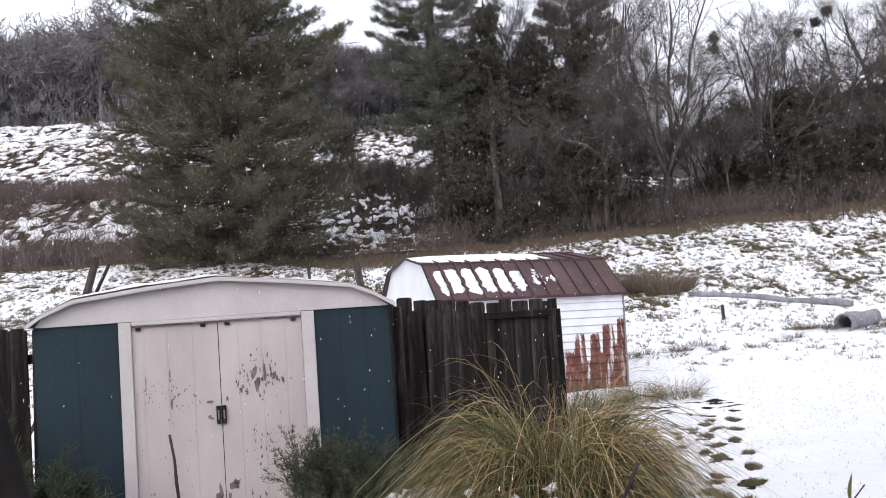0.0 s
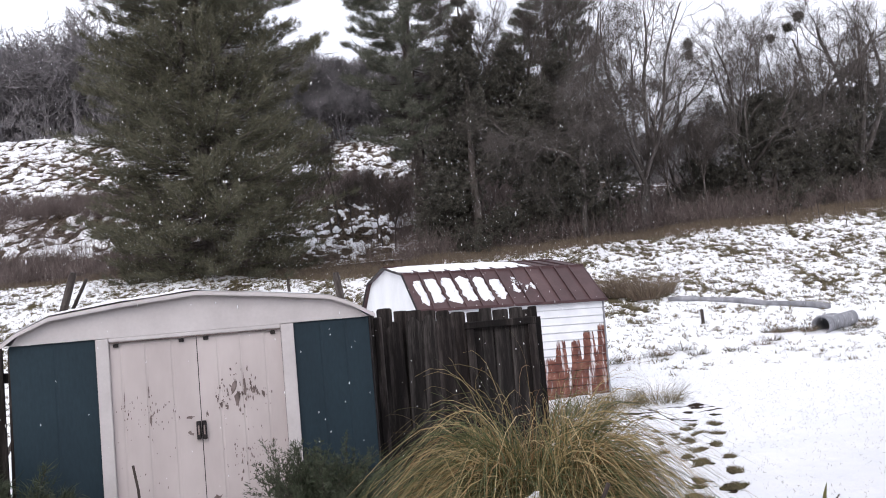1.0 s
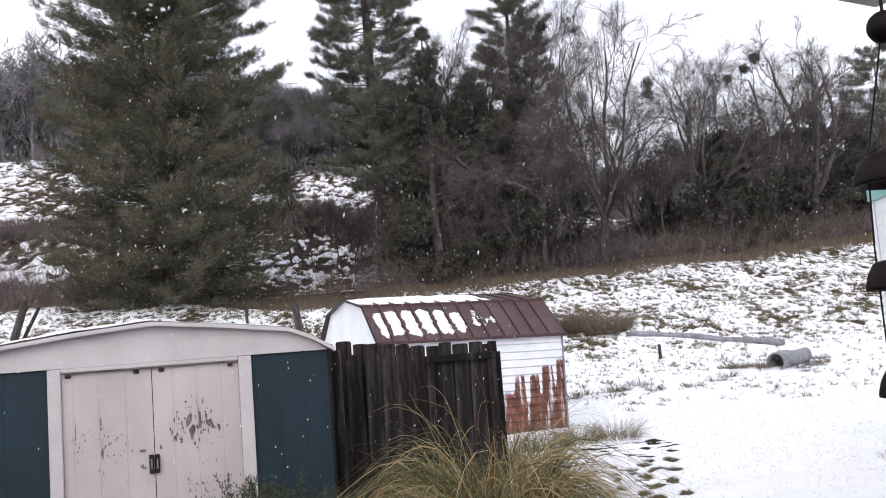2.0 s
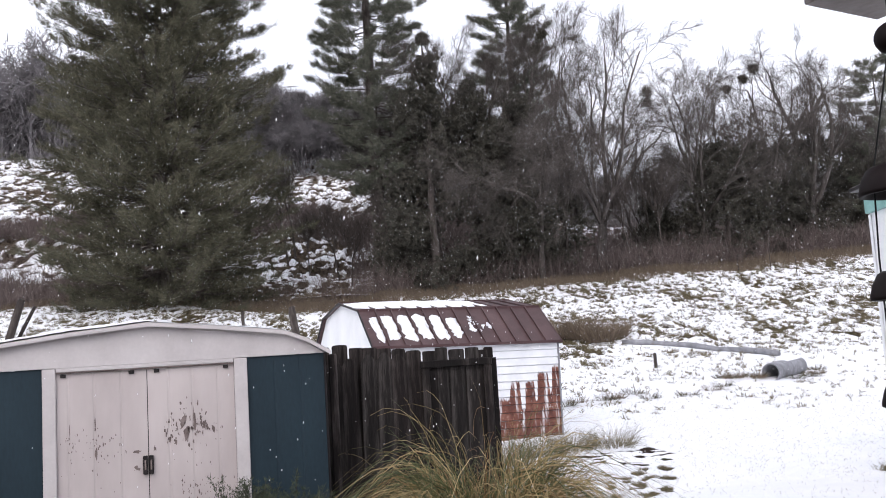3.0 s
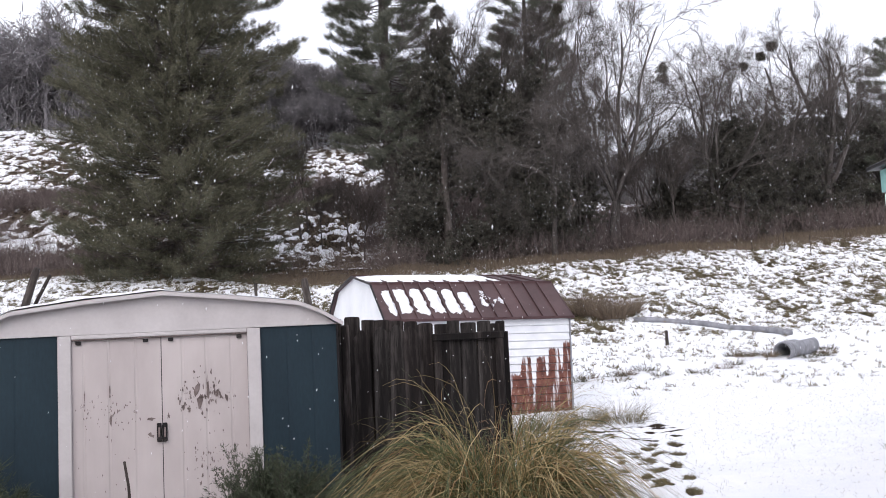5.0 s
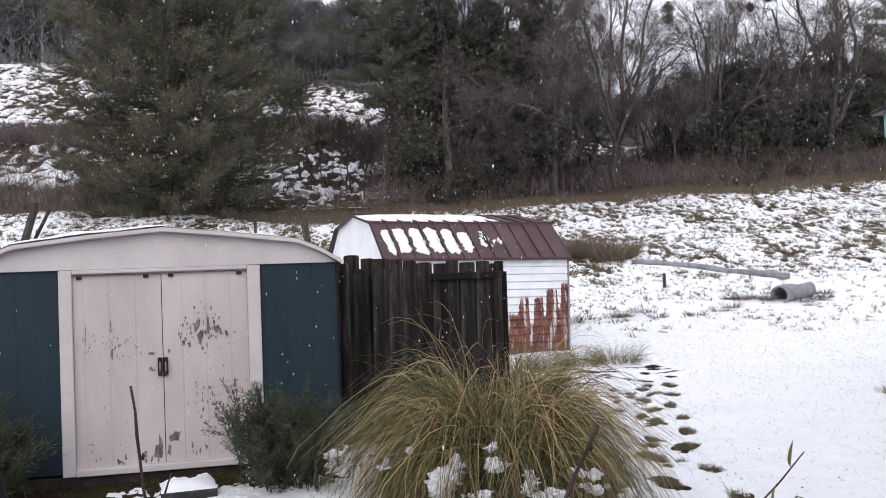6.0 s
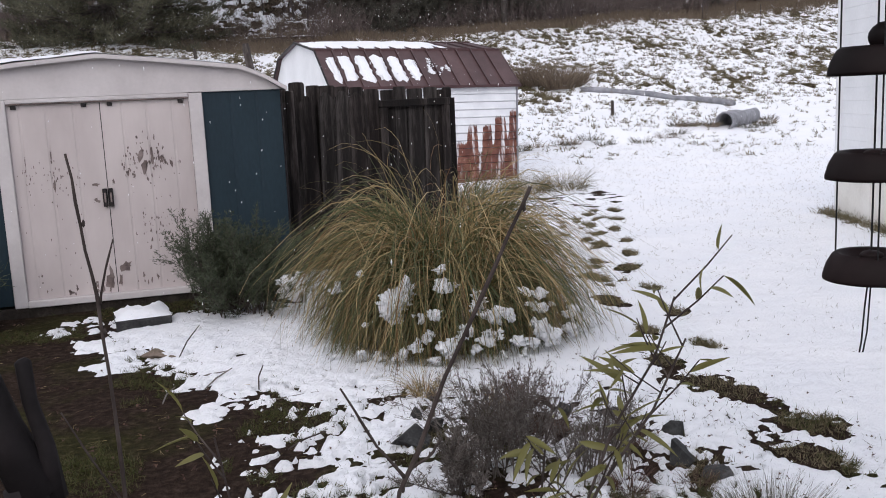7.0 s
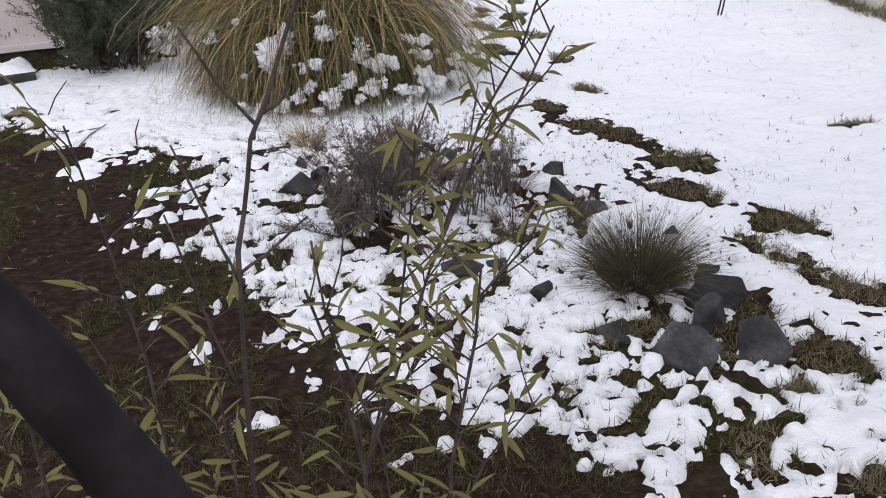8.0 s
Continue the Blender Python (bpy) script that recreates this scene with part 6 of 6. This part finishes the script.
for i, (x, y, L, turn, up) in enumerate(((3.85, -2.25, 0.22, 25, 3), (3.95, -2.45, 0.30, 65, 6), (4.35, -2.75, 0.35, 5, 2), (3.75, -2.65, 0.2, 80, 8), (4.25, -2.55, 0.14, 70, 60), (3.72, -1.75, 0.28, 60, 35), (4.42, -3.5, 0.2, 30, 10))):
    s = part("fallen_stick", Geo().tube([(0, 0, 0), (L * 0.5, 0.01, 0.004), (L, -0.006, 0)], [0.004, 0.0045, 0.003], 5), TWIG if i > 3 else SAGE, None, "thin dry stick on thawed soil")
    s.matrix_world = pose(x, y, z_at(x, y) + 0.012, 0, -up, turn)
    tagged(s, category="stick", group="fallen sticks")


n = 1500
a, b = rngp.uniform(1.2, 6.0, n), rngp.uniform(-7.2, -0.3, n)
keep = snow_depth(a, b) < -0.002
a, b = a[keep], b[keep]
dirs = rngp.normal(0, 1, (len(a), 3)) * np.array([1, 1, 0.05])
v, f = spikes(np.stack([a, b, land(a, b) + 0.014], 1), dirs, 1, 0.06, 0.0022, 0.05, 39)
tagged(new("straw_litter", tri_mesh("straw_litter", v, f, STRAW)), "bits of pale straw on thawed soil", "straw", kind="stuff")
v, f = spikes(np.stack([a, b, land(a, b) + 0.010], 1)[::2], dirs[::2] + np.array([0, 0, 0.1]), 3, 0.022, 0.012, 0.5, 40)
tagged(new("leaf_litter", tri_mesh("leaf_litter", v, f, DEAD_LEAF)), "dead brown leaves on thawed soil", "leaves", kind="stuff")


# ---- leafy canes beside the porch ----
def leaf_mesh(L, w, fold, droop, seed):
    """A lance-shaped leaf along x, folded at its midrib and drooping."""
    g = Geo()
    v, f = [], []
    n = 7
    for i in range(n):
        u = i / (n - 1)
        h = w * 0.5 * (math.sin(math.pi * u ** 0.7) ** 0.9) + 0.0002
        z = -droop * L * u * u
        v += [(L * u, -h, z + fold * h), (L * u, 0, z), (L * u, h, z + fold * h)]
    for i in range(n - 1):
        f += [(3 * i, 3 * i + 1, 3 * i + 4, 3 * i + 3), (3 * i + 1, 3 * i + 2, 3 * i + 5, 3 * i + 4)]
    return g.add(v, f).mesh("leaf", BAMBOO_LEAF, True)


LEAVES = [leaf_mesh(0.044, 0.0066, 0.5, 0.12, 1), leaf_mesh(0.037, 0.0060, 0.4, 0.25, 2), leaf_mesh(0.052, 0.0074, 0.5, 0.18, 3), leaf_mesh(0.030, 0.0058, 0.6, 0.05, 4)]


def leafy_cane(label, paths, seed, density=1.0, twig_r=0.0016):
    rng = np.random.default_rng(seed)
    t = thing("bamboo_plant", label, "plant", at=pose(0.006, 0, 0.032))
    for path, r, first in paths:
        pts = [Vector(p) for p in path]
        part("stem", Geo().tube(pts, [r * (1 - 0.55 * i / (len(pts) - 1)) for i in range(len(pts))], 6), TWIG, t)
        for a, b in zip(pts, pts[1:]):
            if (a.z + b.z) / 2 < first:
                continue
            count = max(1, int((b - a).length / 0.030 * density))
            for k in range(count):
                p = a.lerp(b, (k + rng.random()) / count)
                ang = rng.uniform(0, 6.28)
                d = Vector((math.cos(ang), 0.7 * math.sin(ang), rng.uniform(0.5, 1.5))).normalized()
                L = rng.uniform(0.025, 0.085)
                q = [p, p + d * L * 0.6, p + d * L + Vector((0, 0, 0.004))]
                part("twig", Geo().tube(q, [twig_r * 0.7, twig_r * 0.55, twig_r * 0.4], 4), TWIG, t)
                for s in range(rng.integers(2, 4)):
                    at = q[0].lerp(q[2], 0.55 + 0.45 * s / 2 if s < 3 else 1)
                    yaw = math.degrees(ang) + rng.normal(0, 50)
                    lf = new("leaf", LEAVES[int(rng.integers(0, 4))])
                    lf.parent = t
                    lf.matrix_local = pose(at.x, at.y, at.z, rng.normal(0, 35), rng.normal(-8, 28), yaw)
    return t


leafy_cane("tall olive-leaved bamboo cane in the planted bed", [
    ([(4.66, -6.72, -0.12), (4.70, -6.68, 0.45), (4.72, -6.67, 0.71), (4.76, -6.67, 0.83), (4.81, -6.67, 0.97), (4.87, -6.67, 1.13), (4.915, -6.67, 1.20), (4.938, -6.67, 1.265)], 0.0024, 0.85),
    ([(4.81, -6.67, 0.97), (4.85, -6.68, 1.07), (4.91, -6.68, 1.15), (4.95, -6.67, 1.22)], 0.0022, 1.0),
    ([(4.74, -6.67, 0.78), (4.80, -6.66, 0.86), (4.88, -6.66, 0.93), (4.94, -6.66, 0.99)], 0.0022, 0.75),
    ([(4.72, -6.66, 0.70), (4.775, -6.64, 0.88), (4.80, -6.63, 1.02), (4.81, -6.63, 1.12)], 0.0020, 0.8),
    ([(4.80, -6.70, 0.60), (4.86, -6.70, 0.72), (4.93, -6.70, 0.80)], 0.0020, 0.6)], 61, 1.55)
leafy_cane("thin olive-leaved bamboo in front of thawed soil", [
    ([(4.72, -6.82, -0.12), (4.71, -6.81, 0.5), (4.70, -6.80, 0.82), (4.685, -6.80, 0.93), (4.66, -6.80, 1.03)], 0.0030, 0.55),
    ([(4.78, -6.83, -0.12), (4.78, -6.81, 0.5), (4.79, -6.80, 0.80), (4.82, -6.80, 0.95), (4.83, -6.79, 1.02)], 0.0028, 0.55)], 62, 1.4)
leafy_cane("low yellow-green bamboo over thawed soil", [
    ([(4.53, -6.76, -0.12), (4.52, -6.75, 0.6), (4.51, -6.75, 0.95), (4.495, -6.75, 1.09), (4.48, -6.75, 1.19)], 0.0022, 0.75),
    ([(4.60, -6.72, -0.12), (4.58, -6.70, 0.5), (4.57, -6.70, 0.85), (4.57, -6.70, 0.97)], 0.0022, 0.5)], 63, 1.0)
leafy_cane("low yellow-green bamboo over thawed soil", [
    ([(4.46, -6.55, -0.12), (4.45, -6.52, 0.5), (4.44, -6.52, 0.84)], 0.0022, 0.3),
    ([(4.66, -6.55, -0.12), (4.65, -6.52, 0.4), (4.66, -6.52, 0.72)], 0.0022, 0.25),
    ([(4.36, -6.35, -0.12), (4.35, -6.33, 0.4), (4.33, -6.33, 0.62)], 0.0022, 0.2),
    ([(4.56, -6.62, -0.12), (4.55, -6.60, 0.4), (4.54, -6.60, 0.70)], 0.0022, 0.3),
    ([(4.62, -6.85, -0.12), (4.62, -6.83, 0.4), (4.61, -6.83, 0.74)], 0.0022, 0.3),
    ([(4.84, -6.80, -0.12), (4.85, -6.78, 0.3), (4.88, -6.78, 0.62)], 0.0022, 0.2),
    ([(4.30, -6.45, -0.12), (4.31, -6.43, 0.4), (4.29, -6.43, 0.78)], 0.0022, 0.3),
    ([(4.40, -6.60, -0.12), (4.41, -6.60, 0.5), (4.42, -6.60, 0.88)], 0.0022, 0.35),
    ([(4.22, -6.25, -0.12), (4.24, -6.23, 0.4), (4.23, -6.23, 0.66)], 0.0022, 0.2),
    ([(4.50, -6.42, -0.12), (4.51, -6.40, 0.3), (4.52, -6.40, 0.60)], 0.0022, 0.2)], 64, 1.1)


def cane(label, path, r, twigs, seed):
    """A leafless cane with swollen buds."""
    rng = random.Random(seed)
    t = thing("bare_cane", label, "plant", at=pose(0, 0, 0.034))

    def run(points, radius, name):
        pts = [Vector(p) for p in points]
        fine = []
        for a, b in zip(pts, pts[1:]):
            for k in range(3):
                q = a.lerp(b, k / 3)
                fine.append(q + Vector((rng.gauss(0, radius * 0.25), 0, 0)))
        fine.append(pts[-1])
        part(name, Geo().tube(fine, [radius * (1 - 0.5 * i / len(fine)) * (1.25 if i % 4 == 0 else 1) for i in range(len(fine))], 7), TWIG, t, "", True)
        for p in fine[3::4]:
            part("bud", Geo().lump(p + Vector((radius * 1.1, 0, 0.002)), (radius * 0.7, radius * 0.7, radius * 1.7), 0.3, rng.random(), 1), TWIG, t, "", True)
    run(path, r, "stem")
    for tw in twigs:
        run(tw, r * 0.55, "twig")
    return t


cane("brown leafless cane with swollen buds", [(4.475, -7.02, -0.12), (4.465, -7.0, 0.7), (4.462, -7.0, 1.20), (4.460, -7.0, 1.30), (4.457, -7.0, 1.37), (4.452, -7.0, 1.41), (4.448, -7.0, 1.452)], 0.0014,
     [[(4.458, -7.0, 1.365), (4.463, -7.0, 1.385), (4.469, -7.0, 1.402)], [(4.461, -7.0, 1.24), (4.445, -7.0, 1.27), (4.43, -7.0, 1.302)]], 1)
cane("brown leafless cane with side twigs", [(4.585, -7.03, -0.12), (4.59, -7.02, 0.6), (4.597, -7.02, 1.0), (4.603, -7.02, 1.10), (4.608, -7.02, 1.17), (4.625, -7.02, 1.24), (4.655, -7.02, 1.31), (4.69, -7.02, 1.38), (4.71, -7.02, 1.42)], 0.0020,
     [[(4.606, -7.02, 1.15), (4.594, -7.02, 1.19), (4.578, -7.02, 1.242)], [(4.607, -7.02, 1.155), (4.628, -7.02, 1.168), (4.652, -7.02, 1.187)], [(4.628, -7.02, 1.248), (4.612, -7.02, 1.27), (4.592, -7.02, 1.308)], [(4.632, -7.02, 1.255), (4.642, -7.02, 1.26), (4.650, -7.02, 1.27)], [(4.60, -7.02, 1.06), (4.585, -7.02, 1.12), (4.568, -7.02, 1.20)]], 2)
cane("thin pale leafless cane", [(4.70, -6.97, -0.12), (4.72, -6.97, 0.6), (4.70, -6.95, 0.95), (4.665, -6.95, 1.08), (4.66, -6.95, 1.14)], 0.0015, [[(4.665, -6.95, 1.08), (4.68, -6.95, 1.12), (4.685, -6.95, 1.15)]], 3)

limb = thing("pruned_tree", "thick dark forked limb of a pruned tree", "tree", at=pose(-0.003, 0, 0.030))
lp = [(4.86, -7.10, -0.12), (4.78, -7.10, 0.25), (4.66, -7.10, 0.65), (4.598, -7.10, 0.90), (4.536, -7.10, 1.075), (4.492, -7.10, 1.180), (4.455, -7.10, 1.262), (4.441, -7.10, 1.305)]
lr = [0.036, 0.034, 0.030, 0.0262, 0.0222, 0.0186, 0.0140, 0.0112]
fine = []
fr = []
for (a, b, r0, r1) in zip(lp, lp[1:], lr, lr[1:]):
    for k in range(5):
        q = Vector(a).lerp(Vector(b), k / 5)
        fine.append(q)
        fr.append((r0 + (r1 - r0) * k / 5) * (1 + 0.05 * math.sin(q.z * 61) + 0.03 * math.sin(q.z * 133)))
fine.append(Vector(lp[-1]))
fr.append(lr[-1])
part("trunk", Geo().tube(fine, fr, 18), LIMB_BARK, limb, "", True)
part("fork", Geo().tube([(4.446, -7.10, 1.298), (4.433, -7.10, 1.332), (4.424, -7.10, 1.365), (4.414, -7.10, 1.41), (4.400, -7.10, 1.465), (4.380, -7.10, 1.55)], [0.0120, 0.0100, 0.0086, 0.0080, 0.0070, 0.0060], 12), LIMB_BARK, limb, "", True)
part("stub", Geo().tube([(4.452, -7.10, 1.296), (4.452, -7.10, 1.322), (4.447, -7.10, 1.345), (4.446, -7.10, 1.364), (4.4455, -7.10, 1.3655)], [0.0075, 0.0042, 0.0036, 0.0038, 0.0022], 10), LIMB_BARK, limb, "short pruned stub", True)

# ---- the hanging chime under the porch roof ----
CX, CY = 5.008, -6.900
chime = thing("wind_chime", "dark brown ceramic bowls strung on black cord", "wind chime")
bowl = [(0.0, 0.0155), (0.017, 0.0160), (0.0225, 0.0205), (0.0255, 0.0215), (0.0285, 0.0195), (0.0325, 0.0120), (0.0350, 0.0030), (0.0348, 0.0005), (0.0320, 0.0), (0.0290, 0.0030), (0.0240, 0.0110), (0.012, 0.0135), (0.0, 0.0140)]
for z in (1.354, 1.432, 1.510, 1.588, 1.666):
    part("bowl", Geo().lathe(bowl, 40, (CX, CY, z)), CHIME, chime, "", True)
    part("boss", Geo().lump((CX, CY, z + 0.019), (0.009, 0.009, 0.004), 0.1, 1, 2), CHIME, chime, "", True)
part("ball", Geo().lump((CX + 0.006, CY, 1.538), (0.012, 0.012, 0.011), 0.03, 2, 3), CHIME, chime, "", True)
part("bead", Geo().lump((CX, CY, 1.785), (0.0125, 0.0125, 0.0125), 0.02, 4, 3), CHIME, chime, "", True)
part("cord", Geo().tube([(CX, CY, 1.79), (CX, CY, 2.1), (CX, CY, 2.40)], [0.0013] * 3, 6), CORD, chime)
for k in range(3):
    a = 2.2 + k * 2.094
    ox, oy = 0.0275 * math.cos(a), 0.0275 * math.sin(a)
    part("cord", Geo().tube([(CX + 0.003 * math.cos(a), CY + 0.003 * math.sin(a), 1.78), (CX + ox * 0.9, CY + oy * 0.9, 1.685), (CX + ox, CY + oy, 1.62), (CX + ox, CY + oy, 1.366)], [0.0007] * 4, 6), CORD, chime)
part("cord", Geo().tube([(CX, CY, 1.66), (CX, CY, 1.36)], [0.0008] * 2, 6), CORD, chime)
part("loop", Geo().tube([(CX - 0.0008, CY, 1.364), (CX - 0.004, CY, 1.334), (CX - 0.006, CY, 1.305), (CX - 0.0075, CY, 1.296), (CX - 0.0045, CY, 1.296), (CX - 0.0015, CY, 1.312), (CX + 0.0012, CY, 1.364)], [0.0007] * 7, 6), CORD, chime, "", True)

# ---- snow in the air ----
# far flakes, each a thin tumbling crystal
rngp = np.random.default_rng(99)
n = 6000
c = np.stack([rngp.uniform(-6, 18, n), rngp.uniform(-6.5, 9, n), rngp.uniform(0.0, 8.0, n)], 1)
far = np.linalg.norm(c - np.array([4.6, -7.5, 1.5]), axis=1)
inside = ((c[:, 0] > 1.4) & (c[:, 0] < 4.6) & (c[:, 1] > -0.3) & (c[:, 1] < 2.6) & (c[:, 2] < 2.1)) | ((c[:, 0] > 9.6) & (c[:, 1] < 2.6)) | (c[:, 2] < land(c[:, 0], c[:, 1]) + 0.1) | ((c[:, 1] > 6.9) & (c[:, 0] > 4.5) & (c[:, 0] < 9) & (c[:, 2] < 2.7))
c = c[(far > 2.0) & ~inside]
n = len(c)
s = rngp.uniform(0.0014, 0.0033, n)
h = s * rngp.uniform(1.6, 4.2, n)
lean = rngp.normal(0.08, 0.08, n)
o = np.array([[1, 0, 0], [0, 1, 0], [-1, 0, 0], [0, -1, 0]], float)
ring = c[:, None, :] + o[None] * s[:, None, None]
top = c + np.stack([lean * h, 0 * h, h], 1)
bot = c - np.stack([lean * h, 0 * h, h], 1)
v = np.concatenate([ring, top[:, None], bot[:, None]], 1).reshape(-1, 3)
tr = np.array([[0, 1, 4], [1, 2, 4], [2, 3, 4], [3, 0, 4], [1, 0, 5], [2, 1, 5], [3, 2, 5], [0, 3, 5]])
f = (np.arange(n)[:, None, None] * 6 + tr[None]).reshape(-1, 3)
tagged(new("falling_snow", tri_mesh("falling_snow", v, f, FLAKE)), "white snowflakes in the air over the yard", "snow", kind="stuff")

n = 30000
fy = -2 + 46 * rngp.random(n) ** 0.62
ang = np.tan(np.radians(rngp.uniform(-31, 34, n)))
c = np.stack([EYE0[0] + (fy - EYE0[1]) * ang, fy, 0 * fy], 1)
c[:, 2] = land(c[:, 0], c[:, 1]) + 0.1 + rngp.random(n) * (fy + 9) * 0.42
hid = ((c[:, 0] > 1.4) & (c[:, 0] < 4.6) & (fy > -0.3) & (fy < 2.6) & (c[:, 2] < 2.1)) | ((c[:, 0] > 9.6) & (fy < 2.6)) | ((fy > 6.9) & (fy < 11) & (c[:, 0] > 4.2) & (c[:, 0] < 9) & (c[:, 2] < 2.7))
c = c[~hid]
n = len(c)
s = rngp.uniform(0.002, 0.0042, n)
h = s * rngp.uniform(1.5, 3.5, n)
a = rngp.uniform(-0.6, 0.6, n)
ex = np.stack([np.cos(a) * s, np.sin(a) * s, 0 * s], 1)
ez = np.stack([0.1 * h, 0 * h, h], 1)
v = np.stack([c - ex, c - ez, c + ex, c + ez], 1).reshape(-1, 3)
f = (np.arange(n)[:, None, None] * 4 + np.array([[0, 1, 2], [0, 2, 3]])[None]).reshape(-1, 3)
tagged(new("falling_snow", tri_mesh("falling_snow", v, f, FLAKE)), "fine snow falling over the pasture", "snow", kind="stuff")
